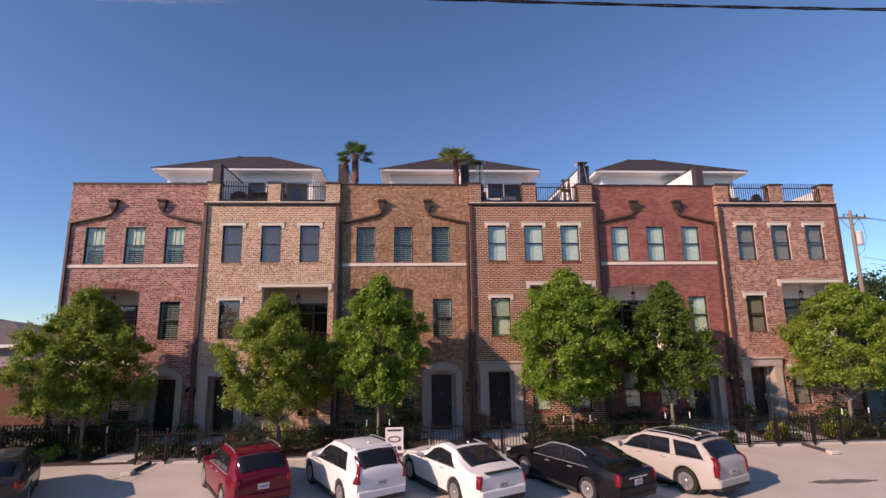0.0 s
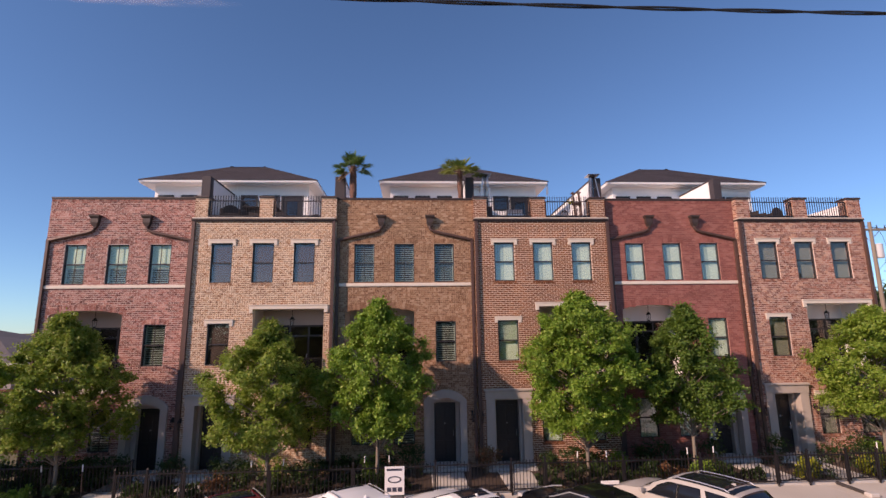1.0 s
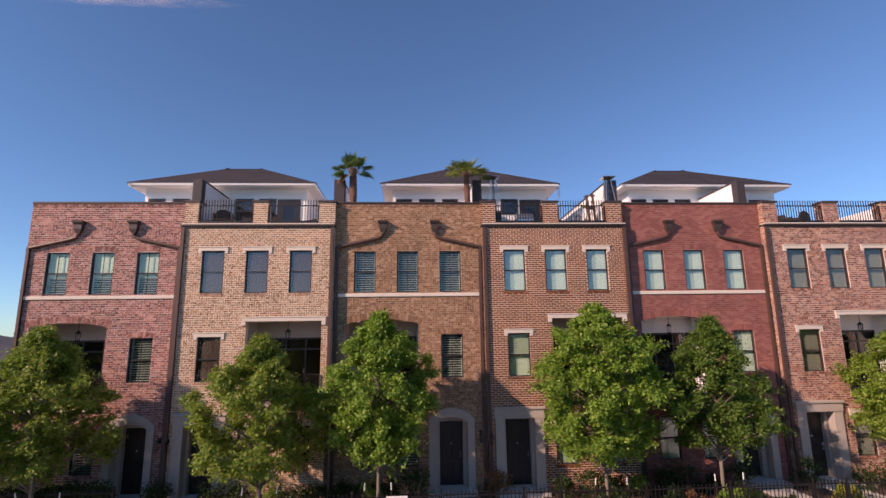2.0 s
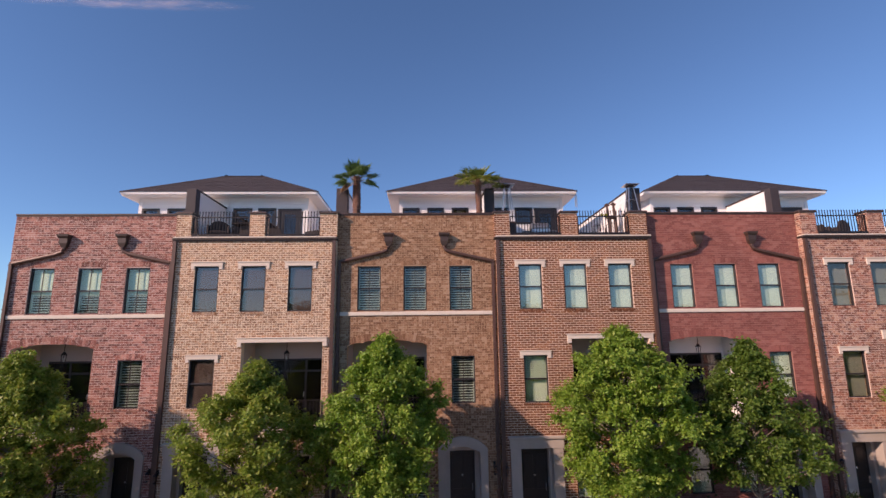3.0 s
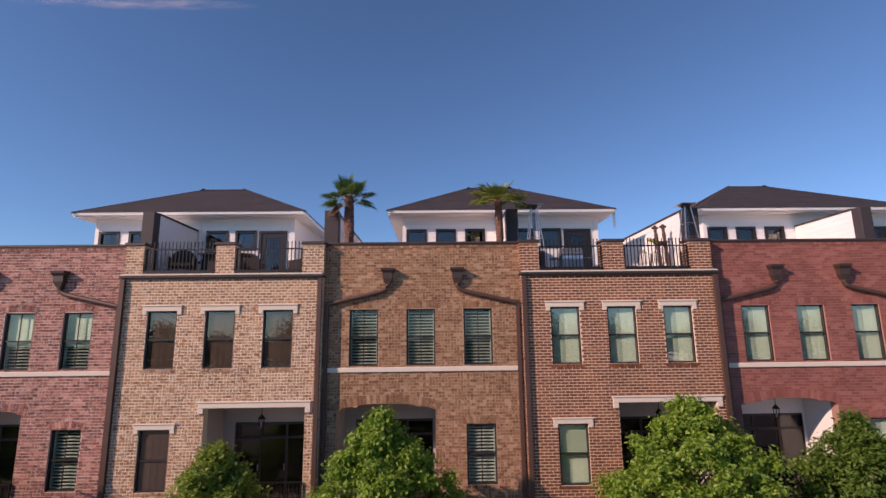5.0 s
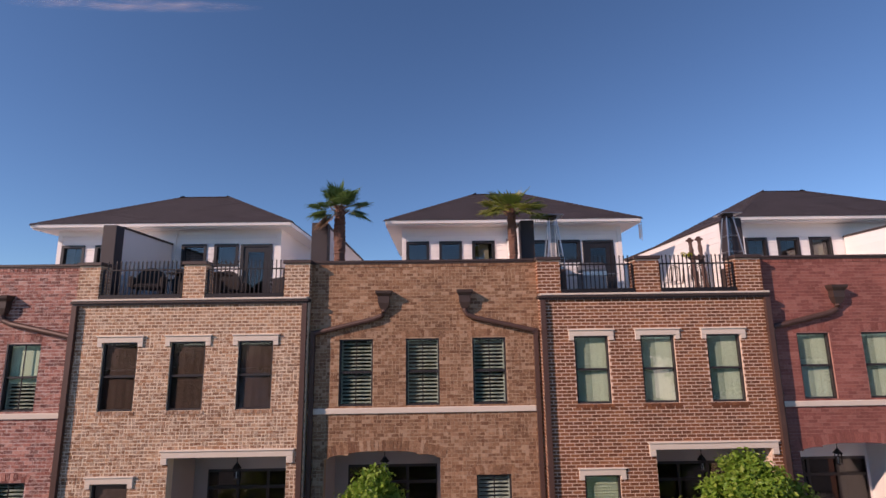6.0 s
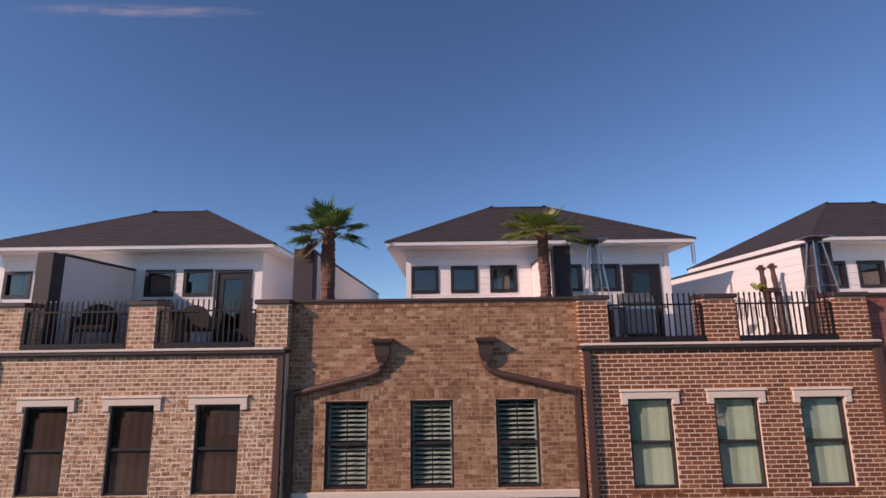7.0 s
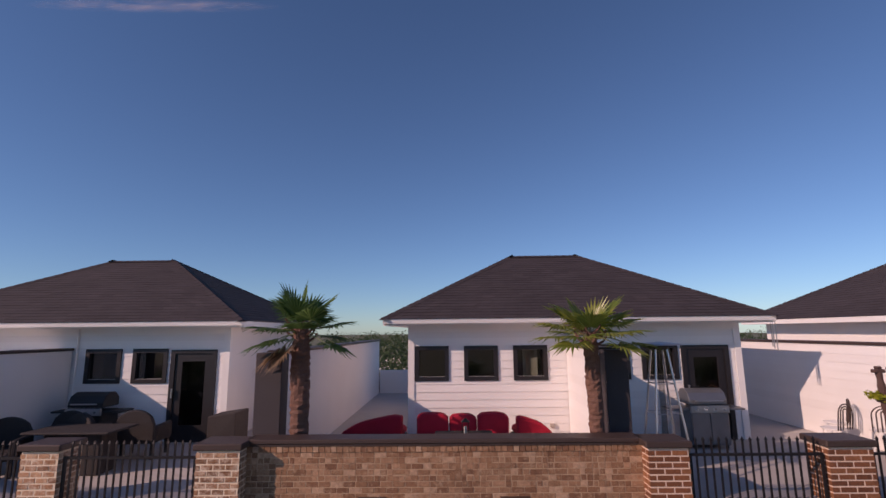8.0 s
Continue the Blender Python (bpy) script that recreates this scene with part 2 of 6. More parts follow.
def paint(name, c, coat=.7):
    m = surface(name, tuple(v * .94 for v in c), c, .45, .8, 30, 0)
    b = m.node_tree.nodes["Principled BSDF"]
    b.inputs["Coat Weight"].default_value, b.inputs["Coat Roughness"].default_value = coat, .03
    b.inputs["Specular IOR Level"].default_value = .06
    return m


# ---- mesh helpers ----
class Shape:
    """Vertices and faces of one mesh."""

    def __init__(self):
        self.v, self.f = [], []

    def add(self, verts, faces):
        k = len(self.v)
        self.v.extend(tuple(p) for p in verts)
        self.f.extend(tuple(i + k for i in f) for f in faces)
        return self

    def box(self, x0, x1, y0, y1, z0, z1):
        self.add([(x0, y0, z0), (x1, y0, z0), (x1, y1, z0), (x0, y1, z0), (x0, y0, z1), (x1, y0, z1), (x1, y1, z1), (x0, y1, z1)],
                 [(3, 2, 1, 0), (4, 5, 6, 7), (0, 1, 5, 4), (1, 2, 6, 5), (2, 3, 7, 6), (3, 0, 4, 7)])
        return self

    def soft_box(self, x0, x1, y0, y1, z0, z1, r):
        """A box with chamfered edges."""
        vs = []
        for sx, xa in ((1, x0), (-1, x1)):
            for sy, ya in ((1, y0), (-1, y1)):
                for sz, za in ((1, z0), (-1, z1)):
                    vs += [(xa, ya + sy * r, za + sz * r), (xa + sx * r, ya, za + sz * r), (xa + sx * r, ya + sy * r, za)]
        return self.hull(vs)

    def hull(self, pts):
        bm = bmesh.new()
        for p in pts:
            bm.verts.new(p)
        bmesh.ops.convex_hull(bm, input=bm.verts)
        bm.verts.ensure_lookup_table()
        bm.verts.index_update()
        used = [v for v in bm.verts if v.link_faces]
        at = {v: i for i, v in enumerate(used)}
        self.add([v.co[:] for v in used], [[at[v] for v in f.verts] for f in bm.faces])
        bm.free()
        return self

    def prism(self, outline, y0, y1):
        """An outline of (x, z) pushed from y0 to y1."""
        n = len(outline)
        self.add([(x, y0, z) for x, z in outline] + [(x, y1, z) for x, z in outline],
                 [tuple(range(n)), tuple(range(2 * n - 1, n - 1, -1))] + [(i, i + n, (i + 1) % n + n, (i + 1) % n) for i in range(n)])
        return self

    def tube(self, pts, r, n=8, r1=None, closed=True):
        """A round bar along points; r to r1."""
        pts = [Vector(p) for p in pts]
        k, rings = len(pts), []
        for i, p in enumerate(pts):
            d = (pts[min(i + 1, k - 1)] - pts[max(i - 1, 0)]).normalized()
            a = d.orthogonal().normalized() if abs(d.z) > .95 else d.cross(Vector((0, 0, 1))).normalized()
            b = d.cross(a)
            rr = r if r1 is None else r + (r1 - r) * i / max(k - 1, 1)
            rings.append([p + rr * (math.cos(2 * math.pi * j / n) * a + math.sin(2 * math.pi * j / n) * b) for j in range(n)])
        fs = []
        for i in range(k - 1):
            for j in range(n):
                fs.append((i * n + j, i * n + (j + 1) % n, (i + 1) * n + (j + 1) % n, (i + 1) * n + j))
        if closed:
            fs += [tuple(range(n - 1, -1, -1)), tuple(range((k - 1) * n, k * n))]
        self.add([v for ring in rings for v in ring], fs)
        return self

    def lathe(self, profile, n=16, centre=(0, 0, 0), axis="z"):
        vs, fs = [], []
        for r, h in profile:
            for j in range(n):
                a = 2 * math.pi * j / n
                c, s = r * math.cos(a), r * math.sin(a)
                p = (c, s, h) if axis == "z" else ((h, c, s) if axis == "x" else (c, h, s))
                vs.append(tuple(p[q] + centre[q] for q in range(3)))
        m = len(profile)
        for i in range(m - 1):
            for j in range(n):
                fs.append((i * n + j, i * n + (j + 1) % n, (i + 1) * n + (j + 1) % n, (i + 1) * n + j))
        fs += [tuple(range(n - 1, -1, -1)), tuple(range((m - 1) * n, m * n))]
        self.add(vs, fs)
        return self

    def mesh(self, name, material, smooth=False):
        me = bpy.data.meshes.new(name)
        me.from_pydata(self.v, [], self.f)
        me.materials.append(material)
        if smooth:
            me.polygons.foreach_set("use_smooth", [True] * len(me.polygons))
        me.update()
        return me


def fixed(me):
    bm = bmesh.new()
    bm.from_mesh(me)
    bmesh.ops.recalc_face_normals(bm, faces=bm.faces)
    bm.to_mesh(me)
    bm.free()
    return me


def part(name, shape, material, parent=None, label="", smooth=False, recalc=True):
    me = shape.mesh(name, material, smooth)
    if recalc:
        fixed(me)
    ob = new(name, me)
    if parent:
        ob.parent = parent
    return tagged(ob, label)


def bevel(ob, width=.02, segments=2):
    m = ob.modifiers.new("bevel", "BEVEL")
    m.width, m.segments, m.limit_method = width, segments, "ANGLE"
    return ob


def thing(name, label, category, at=(0, 0, 0), group="", kind=""):
    ob = new(name)
    ob.location = at
    ob.empty_display_size = .2
    return tagged(ob, label, category, group, kind)

# ---- ground ----
YARD_Y = 18.5
ground = part("ground", Shape().box(-900, 900, -600, 2500, -.5, -.06), EARTH)
tagged(ground, "open ground reaching to the horizon", "ground", kind="structure")
road = part("road", Shape().box(-120, 120, -14, 8.2, -.3, -.03), ASPHALT)
tagged(road, "grey asphalt street in front of the parking bays", "road", kind="structure")
lot = thing("parking_lot", "pale worn concrete parking bays along the fence", "parking lot", kind="structure")
part("base", Shape().box(-60, 60, 8.22, 21, -.3, -.012), surface("joint_filler", (.12, .105, .09), (.2, .18, .16), .95, 2, 40, .2), lot)
for i in range(-13, 14):
    for j, (ya, yb) in enumerate(((8.25, 11.4), (11.41, 14.55), (14.56, 17.3), (17.31, 18.62))):
        dz = random.uniform(-.003, .003)
        part("slab", Shape().box(i * 4.4 + .6, i * 4.4 + 4.985, ya, yb - .015, -.2, dz), CONCRETE, lot, recalc=False)
bed = part("planting_bed", Shape().box(-17, 24, 18.66, 21.75, -.2, .055), MULCH)
tagged(bed, "dark mulch planting bed in front of the houses", "planting bed", kind="structure")
kerb = part("kerb", Shape().soft_box(-9.2, 24, 18.56, 18.68, -.2, .085, .02), SIDEWALK)
tagged(kerb, "low pale concrete kerb under the fence", "kerb", kind="structure")

# ---- townhouses ----
X0 = (-8.80, 2.63, 14.06)      # the party line inside each pair
WALL_Y = 21.76                 # brick face of the recessed house of a pair
HALF = 5.715
DECK_Z = 10.0
PIER = .04                     # the terrace piers stand this far proud of their wall
COURSE = .0806
BLENS = {1: .205, 2: .175, 3: .178, 4: .224, 5: .215, 6: .205}   # tumbled bricks show many headers
WORN = {1: .004, 2: .0085, 3: .006, 4: .0015, 5: .002, 6: .004}     # tumbled bricks have uneven edges
HEADERS = {2: .45, 3: .6}      # share of stretchers laid as a pair of short ends
JOINTS = {1: .013, 2: .0195, 3: .0115, 4: .0188, 5: .0085, 6: .0135}


def wall_cells(shape, x0, x1, z0, z1, y0, y1, holes):
    """One solid wall sheet with rectangular openings (xa, xb, za, zb) through it."""
    xs = sorted({x0, x1, *[min(max(h[k], x0), x1) for h in holes for k in (0, 1)]})
    zs = sorted({z0, z1, *[min(max(h[k], z0), z1) for h in holes for k in (2, 3)]})
    nx, nz = len(xs) - 1, len(zs) - 1

    def full(i, j):
        if not (0 <= i < nx and 0 <= j < nz):
            return False
        xc, zc = (xs[i] + xs[i + 1]) / 2, (zs[j] + zs[j + 1]) / 2
        return not any(h[0] < xc < h[1] and h[2] < zc < h[3] for h in holes)

    ids, vs, fs = {}, [], []

    def vert(i, j, k):
        if (i, j, k) not in ids:
            ids[i, j, k] = len(vs)
            vs.append((xs[i], (y0, y1)[k], zs[j]))
        return ids[i, j, k]

    for i in range(nx):
        for j in range(nz):
            if not full(i, j):
                continue
            fs.append([vert(i, j, 0), vert(i + 1, j, 0), vert(i + 1, j + 1, 0), vert(i, j + 1, 0)])
            fs.append([vert(i, j + 1, 1), vert(i + 1, j + 1, 1), vert(i + 1, j, 1), vert(i, j, 1)])
            for di, dj, p, q in ((-1, 0, (0, 0), (0, 1)), (1, 0, (1, 0), (1, 1)), (0, -1, (0, 0), (1, 0)), (0, 1, (0, 1), (1, 1))):
                if not full(i + di, j + dj):
                    fs.append([vert(i + p[0], j + p[1], 0), vert(i + q[0], j + q[1], 0), vert(i + q[0], j + q[1], 1), vert(i + p[0], j + p[1], 1)])
    return shape.add(vs, fs)


def brick_block(shape, xa, xb, za, zb, y, proud, axis="y", side=1, worn=0.0):
    """One brick's five visible faces; axis x is an end wall."""
    d = random.uniform(-.0015, .0015)
    f, k = y - proud - d, y + .004
    if worn:
        xa, xb, za, zb = (q + random.uniform(-worn, worn) for q in (xa, xb, za, zb))
    if axis == "y":
        vs = [(xa, f, za), (xb, f, za), (xb, f, zb), (xa, f, zb), (xa, k, za), (xb, k, za), (xb, k, zb), (xa, k, zb)]
        fs = [(0, 1, 2, 3), (4, 0, 3, 7), (1, 5, 6, 2), (3, 2, 6, 7), (4, 5, 1, 0)]
    else:
        f, k = y + side * (proud + d), y - side * .004
        vs = [(f, xa, za), (f, xb, za), (f, xb, zb), (f, xa, zb), (k, xa, za), (k, xb, za), (k, xb, zb), (k, xa, zb)]
        fs = [(0, 1, 2, 3), (4, 0, 3, 7), (1, 5, 6, 2), (3, 2, 6, 7), (4, 5, 1, 0)]
        if side < 0:
            fs = [tuple(reversed(q)) for q in fs]
    shape.add(vs, fs)


def lay(shape, x0, x1, z0, z1, y, blocked, unit, keep=None, singles=None, axis="y", side=1, proud=.0042):
    """Courses of running bond; blocked(z) gives the closed stretches; keep(x, z) picks bricks that stay single."""
    row = 0
    z = z0
    JOINT, BLEN = JOINTS[unit], BLENS[unit]
    while z < z1 - .03:
        zb = min(z + COURSE - JOINT, z1)
        cuts = sorted(blocked(z + COURSE / 2)) if blocked else []
        free, at = [], x0
        for a, b in cuts:
            if a > at + .03:
                free.append((at, a))
            at = max(at, b)
        if at < x1 - .03:
            free.append((at, x1))
        off = (row % 2) * BLEN / 2
        for a, b in free:
            i = math.floor((a - x0 - off) / BLEN)
            while True:
                xa, xb = x0 + off + i * BLEN, x0 + off + (i + 1) * BLEN - JOINT
                i += 1
                if xa > b:
                    break
                ca, cb = max(xa, a + .002), min(xb, b - .002)
                if cb - ca < .03:
                    continue
                whole = cb - ca > BLEN - JOINT - .005 and zb - z > COURSE - JOINT - .004
                if singles is not None and whole and keep(ca, z) and len(singles) < 300:
                    singles.append(((ca + cb) / 2, z))
                    continue
                ends = [(ca, cb)]
                if whole and random.random() < HEADERS.get(unit, 0):
                    cut = (ca + cb) / 2 + random.uniform(-.018, .018)
                    ends = [(ca, cut - JOINT / 2), (cut + JOINT / 2, cb)]
                for ea, eb in ends:
                    brick_block(shape, ea, eb, z, zb, y, proud, axis, side, WORN[unit] if axis == "y" else 0)
        z += COURSE
        row += 1
    return shape


BRICK_MESH = {}


def single_bricks(places, unit, y, parent, proud=.0042):
    """Bricks as objects of their own on one shared mesh."""
    if unit not in BRICK_MESH:
        s = Shape()
        JOINT = JOINTS[unit]
        h, w = COURSE - JOINT, (BLENS[unit] - JOINT) / 2
        c = .002
        s.add([(-w, 0, 0), (w, 0, 0), (w, 0, h), (-w, 0, h), (-w, -proud + c, 0), (w, -proud + c, 0), (w, -proud + c, h), (-w, -proud + c, h),
               (-w + c, -proud, c), (w - c, -proud, c), (w - c, -proud, h - c), (-w + c, -proud, h - c)],
              [(8, 9, 10, 11), (4, 5, 9, 8), (5, 6, 10, 9), (6, 7, 11, 10), (7, 4, 8, 11), (0, 1, 5, 4), (1, 2, 6, 5), (2, 3, 7, 6), (3, 0, 4, 7)])
        BRICK_MESH[unit] = s.mesh("brick", BRICK[unit])
    for x, z in places:
        ob = new("brick", BRICK_MESH[unit])
        ob.parent = parent
        ob.location = (x, y + random.uniform(-.002, .002), z)


def arc(xa, xb, spring, rise, n=14):
    """Points of a segmental arch from xa to xb."""
    half, mid = (xb - xa) / 2, (xa + xb) / 2
    r = (half * half + rise * rise) / (2 * rise)
    a = math.asin(half / r)
    return [(mid + r * math.sin(-a + 2 * a * i / n), spring + rise - r + r * math.cos(-a + 2 * a * i / n)) for i in range(n + 1)]


def arch_gap(xa, xb, spring, rise, z):
    """The open stretch under a segmental arch at height z."""
    half, mid = (xb - xa) / 2, (xa + xb) / 2
    r = (half * half + rise * rise) / (2 * rise)
    d = z - (spring + rise - r)
    if d >= r:
        return None
    h = math.sqrt(r * r - d * d)
    return mid - min(h, half), mid + min(h, half)


def arch_bricks(xa, xb, spring, rise, depth, y, unit, parent, name="brick_arch", proud=.008):
    """A ring of soldier bricks over an opening."""
    half, mid = (xb - xa) / 2, (xa + xb) / 2
    r = (half * half + rise * rise) / (2 * rise)
    a = math.asin(half / r) + .02
    n = max(5, int(2 * a * r / .088))
    zc = spring + rise - r
    s = Shape()
    for i in range(n):
        a0, a1 = -a + 2 * a * (i + .07) / n, -a + 2 * a * (i + .93) / n
        q = [(mid + rr * math.sin(t), zc + rr * math.cos(t)) for rr, t in ((r, a0), (r, a1), (r + depth, a1), (r + depth, a0))]
        p = proud + random.uniform(-.003, .003)
        s.add([(x, y - p, z) for x, z in q] + [(x, y + .01, z) for x, z in q], [(0, 1, 2, 3), (0, 4, 5, 1), (1, 5, 6, 2), (2, 6, 7, 3), (3, 7, 4, 0)])
    return part(name, s, BRICK[unit], parent)


def soldier_row(xa, xb, za, zb, y, unit, parent, name, proud=.03, pitch=.088):
    s = Shape()
    n = max(3, round((xb - xa) / pitch))
    w = (xb - xa) / n
    for i in range(n):
        brick_block(s, xa + i * w + .005, xa + (i + 1) * w - .005, za, zb, y, proud)
    return part(name, s, BRICK[unit], parent, recalc=False)


def rowlock(xa, xb, za, zb, y, unit, parent):
    """A course of bricks on edge, each an object of its own on one shared mesh."""
    n = round((xb - xa) / .088)
    w = (xb - xa) / n
    s = Shape()
    brick_block(s, .005, w - .005, 0, zb - za, 0, .016)
    me = s.mesh("brick", BRICK[unit])
    for i in range(n):
        ob = new("brick", me)
        ob.parent, ob.location = parent, (xa + i * w, y + random.uniform(-.003, .003), za)


def pane_box(x0, x1, y, z0, z1):
    return Shape().box(x0, x1, y, y + .006, z0, z1)


SLAT = {}


def window(parent, x, z, w, h, y, look_of, name="window"):
    """A black two-sash window in its opening; y is the wall's face."""
    f = .042
    yf = y + .04
    s = Shape()
    s.box(x, x + f, yf, yf + .09, z, z + h).box(x + w - f, x + w, yf, yf + .09, z, z + h)
    s.box(x + f, x + w - f, yf, yf + .09, z, z + f).box(x + f, x + w - f, yf, yf + .09, z + h - f, z + h)
    win = part(name, s, FRAME, parent)
    mid = z + h * .5
    part("meeting_rail", Shape().box(x + f, x + w - f, yf + .01, yf + .08, mid - .025, mid + .025), FRAME, win)
    tinted = look_of in ("dark", "tinted")
    for za, zb in ((z + f, mid - .025), (mid + .025, z + h - f)):
        g = part("pane", pane_box(x + f, x + w - f, yf + .035, za, zb), GLASS_SKY if tinted else GLASS_SHUTTER if look_of in ("shutter", "half") else GLASS, win)
        g.visible_shadow = False
    if look_of in ("shutter", "half"):
        part("mullion", Shape().box(x + w / 2 - .012, x + w / 2 + .012, yf + .015, yf + .03, z + f, z + h - f), FRAME, win)
    # the room behind: a shallow box, its dimness put into the dark lining colour
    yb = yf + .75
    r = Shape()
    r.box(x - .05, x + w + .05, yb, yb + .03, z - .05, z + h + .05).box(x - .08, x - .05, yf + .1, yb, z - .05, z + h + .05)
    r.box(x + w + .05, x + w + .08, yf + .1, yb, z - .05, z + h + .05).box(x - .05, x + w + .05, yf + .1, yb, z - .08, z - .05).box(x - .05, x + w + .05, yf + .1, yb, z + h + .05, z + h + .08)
    part("room_lining", r, UNLIT_ROOM, win)
    yc = yf + .095
    if look_of in ("shutter", "half"):
        top = z + h - f if look_of == "shutter" else z + h * .42
        key = round(w, 2)
        if key not in SLAT:
            SLAT[key] = fixed(Shape().add([(0, 0, .006), (w - 2 * f - .02, 0, .006), (w - 2 * f - .02, .072, .031), (0, .072, .031), (0, .003, -.004), (w - 2 * f - .02, .003, -.004), (w - 2 * f - .02, .075, .021), (0, .075, .021)],
                                           [(0, 1, 2, 3), (7, 6, 5, 4), (0, 4, 5, 1), (1, 5, 6, 2), (2, 6, 7, 3), (3, 7, 4, 0)]).mesh("slat", SHUTTER))
        zz = z + f + .02
        while zz < top - .06:
            sl = new("slat", SLAT[key])
            sl.parent, sl.location = win, (x + f + .01, yc, zz)
            zz += .088
        part("shutter_stile", Shape().box(x + f - .02, x + f + .022, yc - .01, yc + .08, z + f, top), SHUTTER, win)
        part("shutter_stile", Shape().box(x + w - f - .022, x + w - f + .02, yc - .01, yc + .08, z + f, top), SHUTTER, win)
        if look_of == "half":
            part("shade", fold(x + f - .02, x + w - f + .02, yc + .02, z + h * .4, z + h - .02), CURTAIN, win)
    elif look_of == "curtain":
        part("sheer", fold(x + f - .02, x + w - f + .02, yc + .02, z + .02, z + h - .02), SHEER, win)
        part("curtain", fold(x + w * .5, x + w - f + .02, yc + .0, z + .02, z + h - .02, 12), CURTAIN, win)
    elif look_of == "blind":
        part("sheer", fold(x + f - .02, x + w - f + .02, yc + .05, z + .02, z + h - .02), SHEER, win)
        part("curtain", fold(x + w * .45, x + w - f + .02, yc + .035, z + .02, z + h - .02, 12), CURTAIN, win)
        for q in range(11):
            zz = mid + .03 + q * .066
            part("slat", Shape().box(x + f, x + w - f, yc, yc + .012, zz, zz + .04), CURTAIN, win)
    elif look_of == "tinted":
        part("curtain", fold(x + f - .02, x + w - f + .02, yc + .05, z + .02, z + h - .02), SHEER, win)
    else:
        part("blind", fold(x + f - .02, x + w - f + .02, yc - .04, z + .02, z + h - .02), DARK_BLIND, win)
    return win


def fold(x0, x1, y, z0, z1, n=22):
    """Hanging cloth in shallow folds."""
    vs, fs = [], []
    for i in range(n + 1):
        x = x0 + (x1 - x0) * i / n
        d = .002 * math.sin(i * 1.3) + .004 * math.sin(i * .37 + 1)
        vs += [(x, y + d, z0), (x, y + d, z1), (x, y + d + .004, z0), (x, y + d + .004, z1)]
    for i in range(n):
        a = 4 * i
        fs += [(a, a + 4, a + 5, a + 1), (a + 2, a + 3, a + 7, a + 6), (a + 1, a + 5, a + 7, a + 3), (a, a + 2, a + 6, a + 4)]
    fs += [(0, 1, 3, 2), (4 * n, 4 * n + 2, 4 * n + 3, 4 * n + 1)]
    return Shape().add(vs, fs)


def railing(parent, x0, x1, y, z0, z1, name="railing", pitch=.125, spear=.0, ends=True, thick=.009):
    """Iron rails with a picket every so often, each picket a part of its own."""
    s = Shape().box(x0, x1, y - .018, y + .018, z0, z0 + .035).box(x0, x1, y - .02, y + .02, z1 - .035, z1)
    if ends:
        s.box(x0, x0 + .035, y - .018, y + .018, z0 - .06, z1).box(x1 - .035, x1, y - .018, y + .018, z0 - .06, z1)
    r = part(name, s, IRON, parent)
    n = max(1, round((x1 - x0) / pitch))
    p = Shape().box(-thick, thick, -thick, thick, .02, z1 - z0 + spear)
    if spear:
        p.add([(-.018, -.018, z1 - z0 + spear), (.018, -.018, z1 - z0 + spear), (.018, .018, z1 - z0 + spear), (-.018, .018, z1 - z0 + spear), (0, 0, z1 - z0 + spear + .055)],
              [(0, 1, 4), (1, 2, 4), (2, 3, 4), (3, 0, 4), (3, 2, 1, 0)])
    me = fixed(p.mesh("picket", IRON))
    for i in range(1, n):
        ob = new("picket", me)
        ob.parent = r
        ob.location = (x0 + (x1 - x0) * i / n, y, z0)
    return r


def lantern(parent, x, y, z, hang=.45):
    """A hanging lantern: rod, cap, cage and glass."""
    ob = part("hanging_lantern", Shape().lathe([(.015, .17), (.03, .16), (.11, .06), (.12, .05)], 6, (x, y, z - hang - .02)), IRON, parent, "black iron hanging lantern")
    part("rod", Shape().tube([(x, y, z), (x, y, z - hang + .145)], .01, 6), IRON, ob)
    for i in range(6):
        a = i * math.pi / 3
        c, d = math.cos(a), math.sin(a)
        part("cage_bar", Shape().tube([(x + .082 * c, y + .082 * d, z - hang + .045), (x + .068 * c, y + .068 * d, z - hang - .212)], .008, 4), IRON, ob)
    part("lantern_base", Shape().lathe([(.08, -.2), (.085, -.215), (.03, -.235), (.012, -.26)], 6, (x, y, z - hang)), IRON, ob)
    part("candle", Shape().lathe([(.02, -.205), (.02, -.06)], 8, (x, y, z - hang)), SHUTTER, ob)
    return ob


def ring_band(outer, inner, y0, y1):
    """A solid band between two polylines of (x, z) of equal length."""
    n = len(outer)
    vs = [(x, y0, z) for x, z in outer] + [(x, y0, z) for x, z in inner] + [(x, y1, z) for x, z in outer] + [(x, y1, z) for x, z in inner]
    fs = []
    for i in range(n - 1):
        o, k, O, K = i, n + i, 2 * n + i, 3 * n + i
        fs += [(o, k, k + 1, o + 1), (O, O + 1, K + 1, K), (o, o + 1, O + 1, O), (k, K, K + 1, k + 1)]
    fs += [(0, 2 * n, 3 * n, n), (n - 1, 2 * n - 1, 4 * n - 1, 3 * n - 1)]
    return Shape().add(vs, fs)


